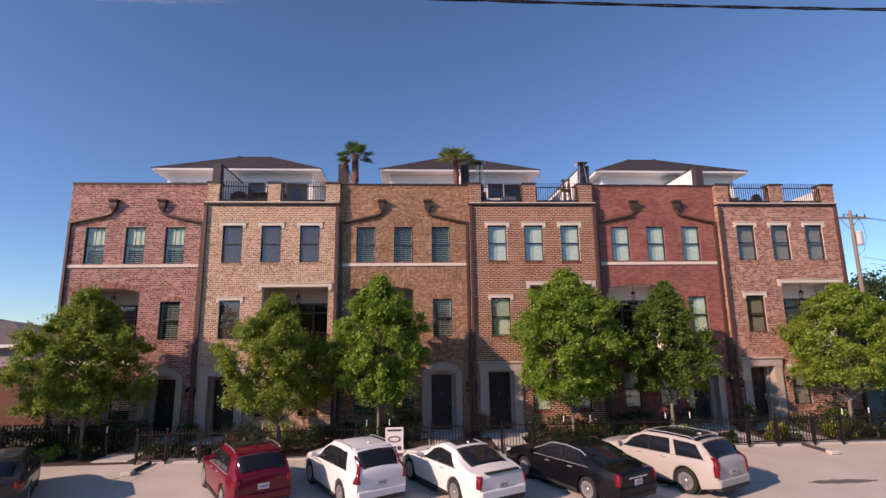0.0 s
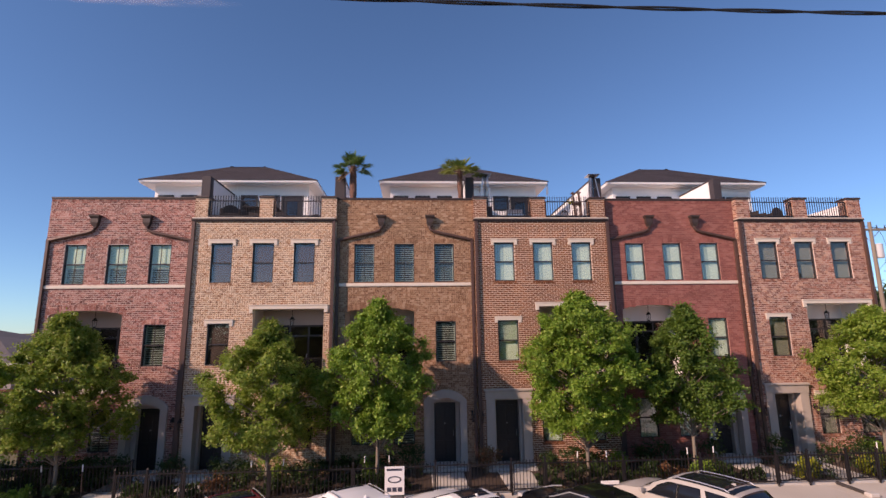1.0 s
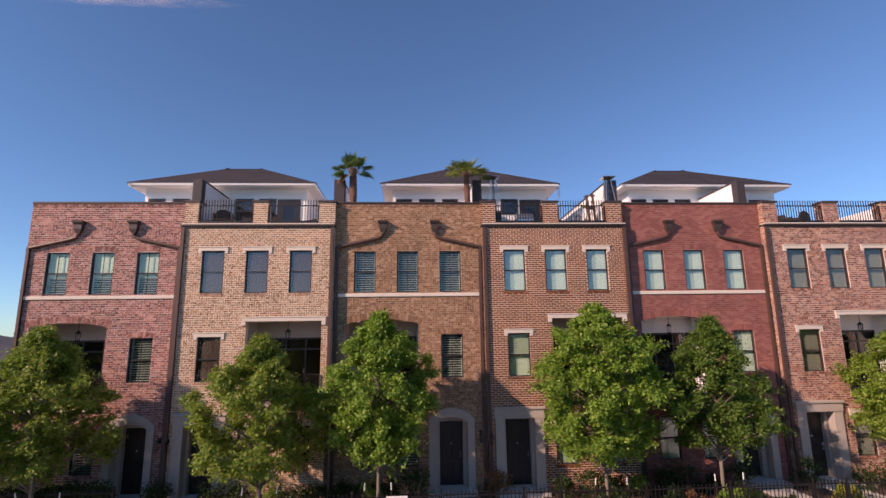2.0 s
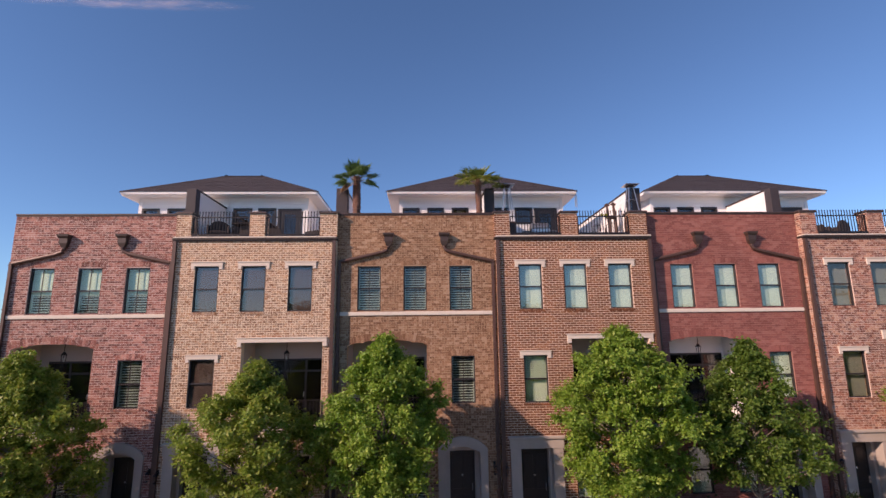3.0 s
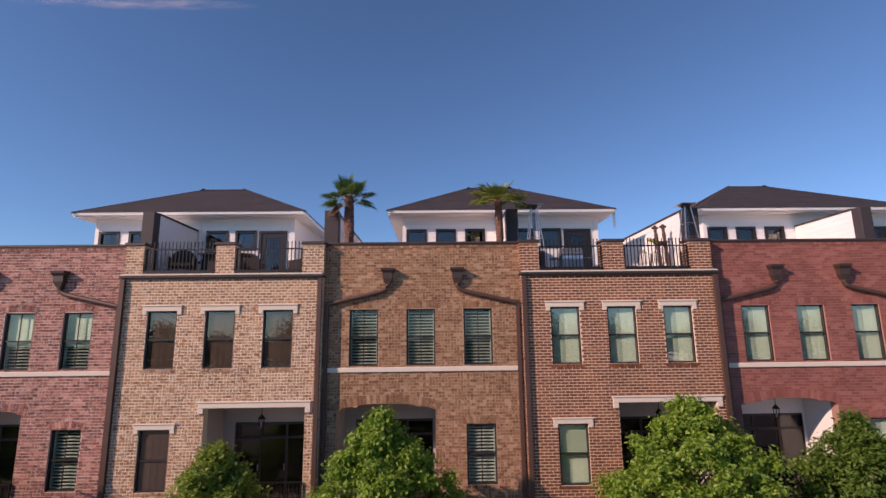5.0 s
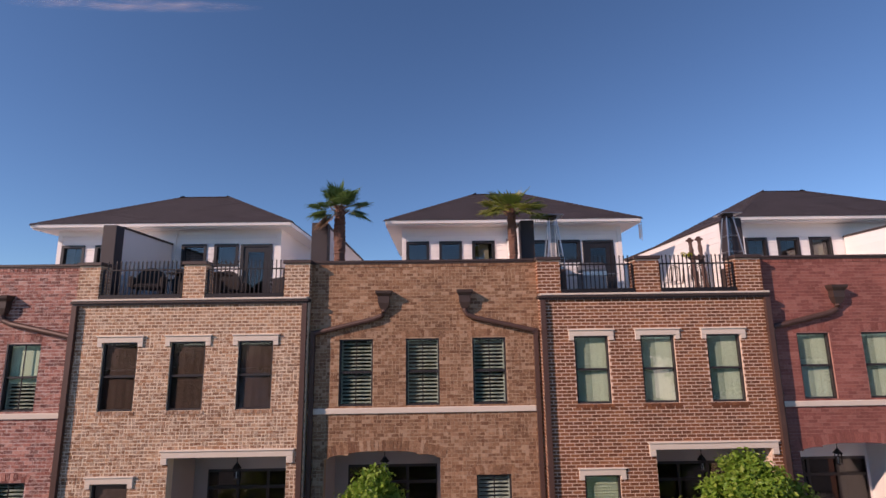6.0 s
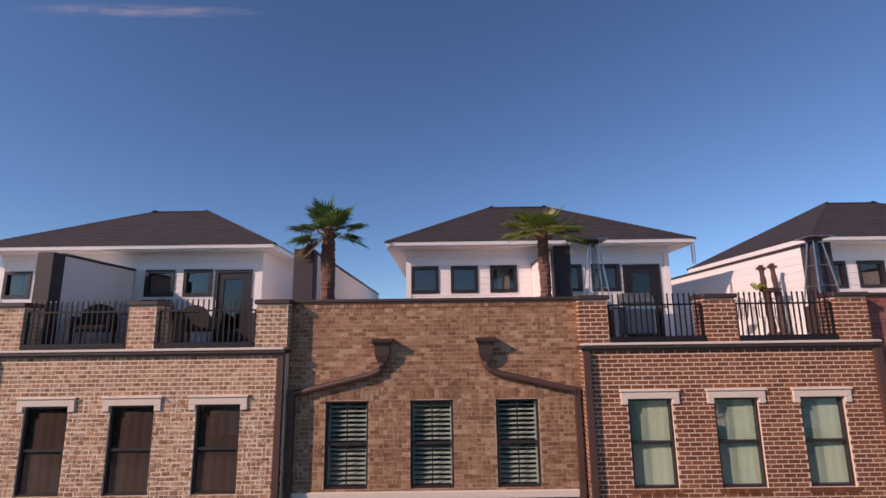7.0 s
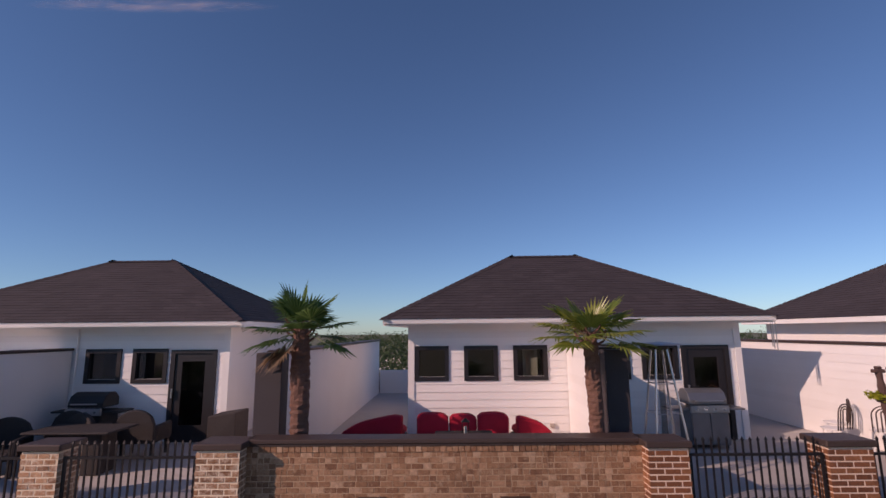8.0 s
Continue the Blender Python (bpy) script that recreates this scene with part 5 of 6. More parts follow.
        part("rocker_trim", Shape().soft_box(sgn * W * .975 - .03, sgn * W * .975 + .03, axle[0] + R * 1.2, axle[1] - R * 1.2, sill - .06, sill + .035, .012), CAR_TRIM, t)
    patch("windscreen", top_glass(*spec["screen"]), CAR_GLASS, t)
    patch("rear_window", top_glass(*spec["backlight"], edge=spec.get("back_edge", .93)), CAR_GLASS, t)
    if spec.get("sunroof"):
        patch("sunroof", top_glass(*spec["sunroof"], n=5, edge=spec.get("roof_edge", .72)), CAR_GLASS, t)
    # rear: lamps, plate, bumper
    w = half(ya)
    hz = spec["lamp"]

    def flank(y, z):
        """The body's half width at a height."""
        p = section(y)
        for (xa, za), (xb, zb) in zip(p, p[1:]):
            if za <= z <= zb:
                return xa + (xb - xa) * (z - za) / max(zb - za, 1e-4)
        return p[4][0]

    for sgn in (-1, 1):
        a, b = (hz[0], hz[1])
        wr = ya + spec["wrap"]
        lw = spec["lamp_w"]
        rows = []
        for q in range(7):
            z = a + (b - a) * q / 6
            yz = next(y for y in (ya + .005 * k for k in range(400)) if smooth_line(top, y) >= z + .015)
            edge = .03 * abs(q - 3) / 3 * lw / .1
            slim = 1 - spec.get("taper", 0) * min(1, q / 2.5)
            lw = spec["lamp_w"] * slim
            fx, fw = flank(yz + .03, z), flank(yz + (wr - ya) * slim, z)
            rows.append([(sgn * (fx - lw + edge), yz - .012, z), (sgn * (fx - lw * .4), yz - .018, z), (sgn * (fx - .012), yz - .012, z), (sgn * (fx + .006), yz + .02, z), (sgn * (fw + .008), yz + (wr - ya) * slim * (1 - .25 * abs(q - 3) / 3), z)])
        patch("tail_lamp", rows, TAIL_RED, t, "red tail lamp", .024)
        fl = Shape().hull([(sgn * (half(yb) - .02), yb - .05, .66), (sgn * (half(yb) - .02), yb - .05, .78), (sgn * (half(yb) - .4), yb + .012, .66), (sgn * (half(yb) - .4), yb + .012, .76), (sgn * half(yb - .35), yb - .4, .76), (sgn * half(yb - .35), yb - .4, .84)])
        part("headlamp", fl, LAMP_CLEAR, t)
    part("number_plate", Shape().soft_box(-.16, .16, ya - .03, ya - .012, spec["plate"], spec["plate"] + .16, .006), PLATE, t, "plain pale number plate")
    part("plate_bar", Shape().box(-.11, .11, ya - .034, ya - .0305, spec["plate"] + .055, spec["plate"] + .105), PLATE_INK, t)
    part("rear_bumper", Shape().soft_box(-w * .98, w * .98, ya - .055, ya + .12, .36, .60, .04), col, t)
    part("bumper_valance", Shape().soft_box(-w * .93, w * .93, ya - .045, ya + .15, .25, .40, .03), CAR_TRIM, t)
    if spec.get("bar"):
        part("boot_trim", Shape().soft_box(-.38, .38, ya - .028, ya + .0, spec["plate"] + .19, spec["plate"] + .225, .008), CHROME, t)
    if not spec.get("lip") and spec.get("rails"):
        part("rear_wiper", Shape().tube([(.05, ya + .16, 1.09), (-.28, ya + .15, 1.12)], .009, 5), CAR_TRIM, t)
    part("grille", Shape().soft_box(-.5, .5, yb - .03, yb + .02, .42, .72, .02), CAR_TRIM, t)
    part("underbody", Shape().box(-W * .8, W * .8, ya + .25, yb - .25, .2, .5), CAR_TRIM, t)
    if spec.get("rails"):
        for sgn in (-1, 1):
            y0, y1 = spec["rails"]
            ln = [(sgn * (section(y)[6][0] + .02), y, section(y)[6][1] + (.015 if i in (0, 12) else .06)) for i, y in enumerate(y0 + (y1 - y0) * j / 12 for j in range(13))]
            part("roof_rail", Shape().tube(ln, .014, 6), spec["rail_mat"], t)
    if spec.get("spoiler"):
        ys_ = spec["spoiler"]
        p = section(ys_)
        bevel(part("roof_spoiler", Shape().hull([(sg * p[6][0] * .95, ys_ + dy, p[7][1] + dz) for sg in (-1, 1) for dy, dz in ((.1, .02), (.1, -.02), (-.14, .0), (-.14, -.03))]), col, t), .01, 1)
    if spec.get("lip"):
        z = section(ya + .1)[8][1]
        part("boot_spoiler", Shape().hull([(sg * W * .62, ya + .12, z + .0) for sg in (-1, 1)] + [(sg * W * .6, ya + .0, z + .02) for sg in (-1, 1)] + [(sg * W * .6, ya + .0, z - .03) for sg in (-1, 1)] + [(0, ya - .03, z + .025), (0, ya - .03, z - .02)]), CAR_TRIM, t, "thin black boot lip")
    an = spec.get("fin")
    if an:
        z = section(an)[8][1]
        part("roof_aerial", Shape().hull([(-.03, an - .08, z), (.03, an - .08, z), (0, an + .12, z), (0, an - .07, z + .07), (0, an - .03, z + .06)]), col, t)
    # wheels
    for a in axle:
        for sgn in (-1, 1):
            x = sgn * (W - .12)
            prof = [(R * .62, -.10), (R * .9, -.11), (R * .985, -.085), (R, -.04), (R, .04), (R * .985, .085), (R * .9, .11), (R * .62, .10)]
            wh = part("wheel", Shape().lathe(prof, 28, (x, a, R), "x"), RUBBER, t, "black tyre on an alloy rim", smooth=True)
            wh.data.set_sharp_from_angle(angle=radians(40))
            o = x + sgn * .075
            rim = Shape().lathe([(R * .56, -.03), (R * .67, -.035), (R * .68, .0), (R * .67, .035), (R * .63, .034), (R * .56, .0)], 28, (o, a, R), "x")
            for q in range(spec["spokes"]):
                an_ = 2 * math.pi * q / spec["spokes"]
                c, d = math.cos(an_), math.sin(an_)
                ww = spec["spoke_w"]
                rim.hull([(o + sgn * dx, a + rr * c - ww * e * d, R + rr * d + ww * e * c) for rr, dx in ((R * .1, .03), (R * .62, .03)) for dx in (dx, dx - .03) for e in (-1, 1)])
            rim.lathe([(R * .16, -.01), (R * .16, .03), (R * .1, .042)] if sgn > 0 else [(R * .1, -.042), (R * .16, -.03), (R * .16, .01)], 16, (o, a, R), "x")
            part("rim", rim, ALLOY, wh)
            part("brake_disc", Shape().lathe([(R * .5, -.01), (R * .5, .01)], 20, (x + sgn * .02, a, R), "x"), CAR_TRIM, wh)
            part("wheel_arch", Shape().lathe([(R * 1.14, -.14), (R * 1.14, .0)], 24, (x - sgn * .05 + (.14 if sgn < 0 else 0), a, R), "x"), CAR_TRIM, t)
    return t


RED = paint("metallic_red", (.16, .006, .02))
WHITE = paint("white_paint", (.76, .76, .75))
PEARL = paint("pearl_white", (.76, .75, .72))
BLACK = paint("black_paint", (.006, .006, .008), .6)
BEIGE = paint("pale_gold", (.46, .425, .385))
GREY = paint("dark_grey_paint", (.05, .046, .046), .5)


def suv(L, W, wb, H, colour, finish, trim, **more):
    a, b = -L / 2, L / 2
    d = dict(L=L, W=W, wb=wb, R=.36, rear=a + .98, paint=colour, finish=finish, trim=trim, tumble=.30,
             top=[(a, 1.04), (a + .05, 1.13), (a + .5, H - .07), (a + .85, H - .015), (a + 1.7, H), (b - 2.35, H - .03), (b - 1.25, 1.10), (b - .6, 1.03), (b - .12, .86), (b, .74)],
             belt=[(a, 1.02), (a + .4, 1.08), (b - 1.3, .99), (b - .3, .80), (b, .70)],
             side=[(a + .60, a + 1.40, .24, .02), (a + 1.413, a + 2.33, .02, -.02), (a + 2.343, b - 1.56, -.02, -.42)],
             screen=(b - 2.26, b - 1.34), backlight=(a + .48, a + .09), handles=(a + 1.72, a + 2.62), lamp=(.80, 1.0), lamp_w=.15, wrap=.16, plate=.68,
             rails=(a + .75, b - 2.4), rail_mat=CHROME, spoiler=a + .72, fin=a + 1.0, spokes=5, spoke_w=.034, size=.885)
    d.update(more)
    return d


def sedan(L, W, wb, H, colour, finish, trim, **more):
    a, b = -L / 2, L / 2
    d = dict(L=L, W=W, wb=wb, R=.345, rear=a + 1.08, paint=colour, finish=finish, trim=trim, tumble=.42,
             top=[(a, .89), (a + .07, .985), (a + .52, 1.035), (a + 1.5, H - .05), (a + 2.1, H), (b - 2.35, H - .03), (b - 1.3, 1.0), (b - .6, .92), (b - .12, .78), (b, .66)],
             belt=[(a, .88), (a + .5, .96), (b - 1.4, .885), (b - .3, .74), (b, .62)],
             side=[(a + 1.08, a + 2.12, .44, 0), (a + 2.135, b - 1.66, 0, -.5)],
             screen=(b - 2.27, b - 1.4), backlight=(a + .60, a + 1.46), handles=(a + 1.75, a + 2.75), lamp=(.62, .88), lamp_w=.10, wrap=.14, plate=.60,
             sunroof=(a + 1.66, a + 2.45), fin=a + 1.72, spokes=10, spoke_w=.018, size=.97)
    d.update(more)
    return d


car(suv(4.63, 1.90, 2.81, 1.64, RED, "deep metallic red body", CHROME, sunroof=(-.95, .35), roof_edge=.85, back_edge=1.02, size=.83), (-4.47, 15.1, 0), 32, "deep red five-door crossover parked nose to the fence")
car(suv(4.63, 1.89, 2.77, 1.66, WHITE, "glossy white body", CAR_TRIM, lamp=(.80, 1.48), lamp_w=.17, wrap=.2, taper=.78, back_edge=.93, sunroof=(-.25, .5), size=.83), (-1.58, 15.15, 0), 30, "white five-door crossover with tall red tail lamps, parked")
car(sedan(4.64, 1.80, 2.77, 1.42, PEARL, "pearl white body", CHROME, lamp=(.64, .95), lamp_w=.07, wrap=.12, lip=True, size=.90), (1.35, 14.93, 0), 27, "pearl white four-door saloon with a dark glass sunroof, parked")
car(sedan(5.1, 1.85, 2.84, 1.47, BLACK, "glossy black body", CHROME, lamp=(.64, .95), lamp_w=.08, wrap=.12, bar=True, sunroof=None, arch=(-1.32, .95), size=.855), (4.6, 14.97, 0), 27, "glossy black four-door saloon with bright window trim, parked")
car(suv(4.95, 1.86, 2.95, 1.64, BEIGE, "pale gold body", CHROME, R=.38, lamp=(.66, 1.18), lamp_w=.11, wrap=.10, spokes=6, sunroof=(-1.85, .38), roof_edge=1.05, back_edge=1.1, spoiler=None, size=.84,
        side=[(-2.12, -1.2, .3, .16), (-1.0, -.17, .1, -.02), (-.157, .92, -.02, -.42)]), (7.35, 15.3, 0), 26, "pale gold estate-like crossover with a black roof and chrome rails, parked")
car(suv(4.6, 1.85, 2.7, 1.62, GREY, "dark grey body", CAR_TRIM, rails=None, size=.83), (-10.75, 15.0, 0), 31, "dark grey crossover at the end of the parking row")


# ---- roof terrace furniture ----
def palm(seed, x, y, z_crown, material, label, fans, R=.42, lean=0.0, girth=1.0, dry=()):
    """A fan palm: rough tapered trunk, bare stalks and pleated fans split at the rim; fans: (azimuth, elevation, stalk)."""
    rng = random.Random(seed)
    t = thing("fan_palm", label, "palm", (x, y, DECK_Z), "roof terrace palms")
    part("planter", Shape().lathe([(.13, 0), (.17, .02), (.20, .42), (.215, .45), (.215, .5), (.18, .5), (.17, .44)], 20), TERRACOTTA, t)
    h = z_crown - DECK_Z
    prof = []
    for i in range(44):
        u = i / 43
        r = .118 + .014 * math.sin(u * 2.8) + (.009 if i % 2 else 0) - (.02 * (u - .8) / .2 if u > .8 else 0)
        prof.append((r * girth, .42 + (h - .42) * u))
    tr = Shape().lathe(prof, 13)
    tr.v = [(vx * rng.uniform(.88, 1.13) + lean * (vz / h) ** 1.5, vy * rng.uniform(.88, 1.13), vz + rng.uniform(-.012, .012)) for vx, vy, vz in tr.v]
    part("trunk", tr, PALM_BARK, t, "shaggy brown fibrous trunk")
    for i in range(13):
        a, zz = i * 2.399, h - .22 + .02 * i
        d = Vector((math.cos(a), math.sin(a), .55)).normalized()
        b0 = Vector((lean + .09 * math.cos(a), .09 * math.sin(a), zz))
        part("leaf_base", Shape().tube([b0, b0 + d * .13, b0 + d * .2 + Vector((0, 0, .05))], .026, 5, .012), PALM_BARK, t)
    for az, el, ln in (*fans, *dry):
        withered = (az, el, ln) in dry
        az, el = radians(az + rng.uniform(-6, 6)), radians(el + rng.uniform(-4, 4))
        d = Vector((math.cos(az) * math.cos(el), math.sin(az) * math.cos(el), math.sin(el)))
        base = Vector((lean, 0, h - .06))
        tip = base + d * ln + Vector((0, 0, -.05 * math.cos(el)))
        side = d.cross(Vector((0, 0, 1))).normalized()
        up = side.cross(d).normalized()
        s = Shape().tube([base, base.lerp(tip, .5) + up * .03, tip], .013, 5, .007)
        f = Shape()
        m = 23
        for j in range(m):
            a = radians(-118 + 236 * j / (m - 1))
            v = (d * math.cos(a) + side * math.sin(a)).normalized()
            q = R * rng.uniform(.88, 1.08) * (1 - .30 * (abs(a) / 2.06) ** 2)
            cup = up * (.10 * q * math.sin(abs(a) * .5))
            p1 = tip + v * q * .58 + cup
            droop = q * (.06 + .22 * rng.random() ** 2) * (1.0 if el < .9 else .35)
            p2 = tip + v * q + cup + Vector((0, 0, -droop))
            w = v.cross(up).normalized() * (.021 + .006 * math.cos(a))
            k = len(f.v)
            f.v += [tuple(tip), tuple(p1 + w), tuple(p1 - w), tuple(p2), tuple(p1 + up * .013)]
            f.f += [(k, k + 1, k + 4), (k, k + 4, k + 2), (k + 1, k + 3, k + 4), (k + 4, k + 3, k + 2)]
        st = part("frond", f, FROND_DRY if withered else material, t, "withered brown fan" if withered else "", recalc=False)
        part("stalk", s, STALK, st)
    return t


palm(21, -2.50, 22.35, 12.42, FROND, "potted fan palm with dark green fans above the parapet",
     [(20, 86, .42), (165, 70, .46), (75, 62, .38), (255, 60, .34), (140, 46, .50), (15, 48, .46), (200, 46, .36), (310, 38, .38), (10, 12, .50), (178, 6, .56), (285, 16, .34), (352, -20, .54), (225, 6, .36), (60, 28, .36), (196, -16, .50), (170, -10, .42), (20, -6, .40)], .47, -.03, 1.08, [(185, -42, .46), (210, -50, .36)])
palm(22, 2.17, 22.35, 12.33, FROND_GOLD, "potted fan palm with golden green fans above the parapet",
     [(30, 66, .22), (150, 60, .26), (100, 42, .30), (170, 36, .46), (10, 36, .44), (260, 38, .26), (196, 18, .54), (172, 2, .50), (345, 8, .54), (5, -8, .72), (60, 14, .36), (120, 10, .36), (300, 6, .34), (235, 4, .34), (320, -12, .52), (215, -8, .46), (20, 18, .54), (185, 46, .42), (0, 48, .40)], .50, -.03, .86)


def sofa_piece(x, y, w, rot, label, tops):
    t = thing("lounge_chair", label, "outdoor chair", (x, y, DECK_Z), "red terrace lounge seats")
    t.rotation_euler = (0, 0, radians(rot))
    part("base", Shape().soft_box(-w / 2, w / 2, -.38, .38, .05, .34, .02), WICKER, t)
    for sx in (-1, 1):
        for sy in (-1, 1):
            part("leg", Shape().box(sx * (w / 2 - .05) - .025, sx * (w / 2 - .05) + .025, sy * .33 - .025, sy * .33 + .025, 0, .051), WICKER, t)
    bevel(part("seat_cushion", Shape().soft_box(-w / 2 + .02, w / 2 - .02, -.38, .22, .341, .50, .05), RED_CLOTH, t, "red cushion"), .02, 2)
    o = Shape()
    n = len(tops)
    prof = [(-w / 2 + w * i / (n - 1), .36 + q) for i, q in enumerate(tops)]
    o.prism([(-w / 2, .36)] + prof + [(w / 2, .36)], .2, .42)
    bevel(part("back_cushion", o, RED_CLOTH, t, "red back cushion with a rounded top"), .035, 3)
    part("back_frame", Shape().soft_box(-w / 2, w / 2, .421, .46, .05, .46, .01), WICKER, t)


ROUND = (.38, .44, .46, .465, .465, .46, .45, .40)
SLOPE = (.11, .20, .27, .32, .35, .38, .41, .43, .41)
for x, y, w, r, tops in ((-1.6, 24.38, 1.16, 176, SLOPE[::-1]), (-.47, 24.38, .60, 180, ROUND), (.10, 24.42, .52, 182, tuple(q - .03 for q in ROUND)), (.69, 24.38, .60, 178, ROUND), (1.43, 24.38, .66, 184, tuple(q * .92 for q in SLOPE))):
    sofa_piece(x, y, w, r, "red cushioned lounge seat on the roof deck", tops)
ob = thing("lantern", "small dark lantern standing on the terrace table", "lantern", (.13, 23.1, DECK_Z + .62))
part("cage", Shape().box(-.06, .06, -.06, .06, 0, .015).box(-.06, -.048, -.06, -.048, 0, .2).box(.048, .06, -.06, -.048, 0, .2).box(-.06, -.048, .048, .06, 0, .2).box(.048, .06, .048, .06, 0, .2).hull([(-.07, -.07, .2), (.07, -.07, .2), (.07, .07, .2), (-.07, .07, .2), (0, 0, .27)]), IRON, ob)
part("candle", Shape().lathe([(.025, .016), (.025, .12)], 8), SHUTTER, ob)
ob = thing("coffee_table", "low dark wicker table among the red seats", "table", (.1, 23.1, DECK_Z))
part("tabletop", Shape().soft_box(-.5, .5, -.3, .3, .56, .62, .01), WICKER, ob)
for sx in (-1, 1):
    for sy in (-1, 1):
        part("leg", Shape().box(sx * .44 - .03, sx * .44 + .03, sy * .24 - .03, sy * .24 + .03, 0, .56), WICKER, ob)


def wicker_chair(x, y, rot, label="dark wicker armchair on the roof terrace"):
    t = thing("armchair", label, "outdoor chair", (x, y, DECK_Z), "wicker terrace chairs")
    t.rotation_euler = (0, 0, radians(rot))
    bevel(part("seat", Shape().soft_box(-.32, .32, -.33, .3, .28, .42, .04), WICKER, t), .02, 2)
    o = [(-.38, .30)] + [(-.38 + .76 * i / 10, .62 + .30 * math.sin(math.pi * i / 10) ** .5) for i in range(11)] + [(.38, .30)]
    bevel(part("backrest", Shape().prism(o, .26, .36), WICKER, t), .02, 2)
    for sx in (-1, 1):
        bevel(part("armrest", Shape().soft_box(sx * .36 - .05, sx * .36 + .05, -.33, .3, .3, .62, .03), WICKER, t), .02, 2)
        for sy in (-1, 1):
            part("leg", Shape().box(sx * .33 - .025, sx * .33 + .025, sy * .28 - .025, sy * .28 + .025, 0, .3), WICKER, t)


for x, y, r in ((-7.9, 23.0, 20), (-6.9, 24.0, 160), (-6.2, 24.3, 185), (-7.4, 24.3, 175), (16.3, 23.4, 30), (17.4, 23.8, 200)):
    wicker_chair(x, y, r)
ob = thing("dining_table", "dark wicker table with a glass top on the terrace", "table", (-6.6, 23.2, DECK_Z))
part("tabletop", Shape().soft_box(-.75, .75, -.42, .42, .70, .74, .012), WICKER, ob)
part("pedestal", Shape().soft_box(-.5, .5, -.22, .22, .0, .699, .02), WICKER, ob)


def grill(x, y, rot, material, label):
    t = thing("barbecue", label, "barbecue", (x, y, DECK_Z))
    t.rotation_euler = (0, 0, radians(rot))
    part("cabinet", Shape().soft_box(-.38, .38, -.26, .26, .08, .78, .015), material, t)
    for sx in (-1, 1):
        part("cabinet_door", Shape().soft_box(sx * .185 - .175, sx * .185 + .175, -.28, -.261, .12, .7, .006), material, t)
        part("side_shelf", Shape().soft_box(sx * .56 - .18, sx * .56 + .18, -.23, .23, .74, .78, .01), material, t)
        for sy in (-1, 1):
            part("caster", Shape().lathe([(.04, -.015), (.04, .015)], 12, (sx * .32, sy * .2, .04), "x"), RUBBER, t)
    part("control_panel", Shape().soft_box(-.38, .38, -.31, -.262, .70, .84, .008), STEEL, t)
    o = [(-.25, .85), (-.25, .95), (-.18, 1.08), (-.04, 1.15), (.12, 1.14), (.25, 1.02), (.25, .85)]
    s = Shape().prism([(p, q) for p, q in o], -.38, .38)
    s.v = [(v[1], v[0], v[2]) for v in s.v]
    bevel(part("hood", s, material, t, "rounded metal hood"), .02, 2)
    part("handle", Shape().tube([(-.28, -.30, .93), (.28, -.30, .93)], .014, 8), STEEL, t)
    for i in range(4):
        part("knob", Shape().lathe([(.025, 0), (.02, .03)], 10, (-.27 + .18 * i, -.34, .77), "y"), CHROME, t)


# this barbecue's metal is darkened in colour for the shade it stands in
grill(5.05, 24.85, 0, SHADED_STEEL, "steel gas barbecue by the terrace door, coloured darker for shade")
grill(-7.75, 25.0, 0, CAR_TRIM, "black gas barbecue against the white siding")
bevel(part("storage_box", Shape().hull([(x, y, z) for x, y, z in ((-4.98, 24.4, 10.0), (-4.4, 24.4, 10.0), (-4.98, 25.0, 10.0), (-4.4, 25.0, 10.0), (-4.98, 24.4, 10.72), (-4.4, 24.35, 10.8), (-4.98, 25.0, 10.72), (-4.4, 25.0, 10.8))]), WICKER), .02, 2)
tagged(bpy.data.objects["storage_box"], "dark wicker storage bin beside the roof room", "storage box")


def patio_heater(x, y):
    t = thing("patio_heater", "tall pyramid patio heater with bare steel rods", "patio heater", (x, y, DECK_Z), "patio heaters")
    part("base", Shape().soft_box(-.25, .25, -.25, .25, .03, .62, .02), DARK_METAL, t)
    for sx in (-1, 1):
        for sy in (-1, 1):
            part("rod", Shape().tube([(sx * .24, sy * .24, .62), (sx * .085, sy * .085, 2.09)], .017, 6), STEEL, t)
            part("foot", Shape().box(sx * .2 - .03, sx * .2 + .03, sy * .2 - .03, sy * .2 + .03, 0, .03), RUBBER, t)
    part("tube", Shape().lathe([(.05, .62), (.05, 2.04)], 14), GLASS_DARK, t, "glass burner tube")
    part("collar", Shape().soft_box(-.11, .11, -.11, .11, 2.03, 2.10, .01), DARK_METAL, t)
    for z in (1.05, 1.5):
        w = .24 - (z - .62) * .105
        for sx in (-1, 1):
            part("guard_rail", Shape().tube([(-w, sx * w, z), (w, sx * w, z)], .007, 5), STEEL, t)
            part("guard_rail", Shape().tube([(sx * w, -w, z), (sx * w, w, z)], .007, 5), STEEL, t)
    part("reflector", Shape().hull([(sx * .27, sy * .27, 2.10) for sx in (-1, 1) for sy in (-1, 1)] + [(sx * .25, sy * .25, 2.125) for sx in (-1, 1) for sy in (-1, 1)] + [(0, 0, 2.16)]), STEEL, t, "flat square steel reflector")


patio_heater(3.28, 22.5)
patio_heater(8.17, 22.5)


ob = thing("plant_stand", "dark carved wooden stand of two leaning posts with a yellow plant", "planter", (7.75, 23.5, DECK_Z))
part("base", Shape().lathe([(.24, 0), (.25, .03), (.22, .07), (.05, .08)], 14, (.07, 0, 0)), DARK_WOOD, ob)
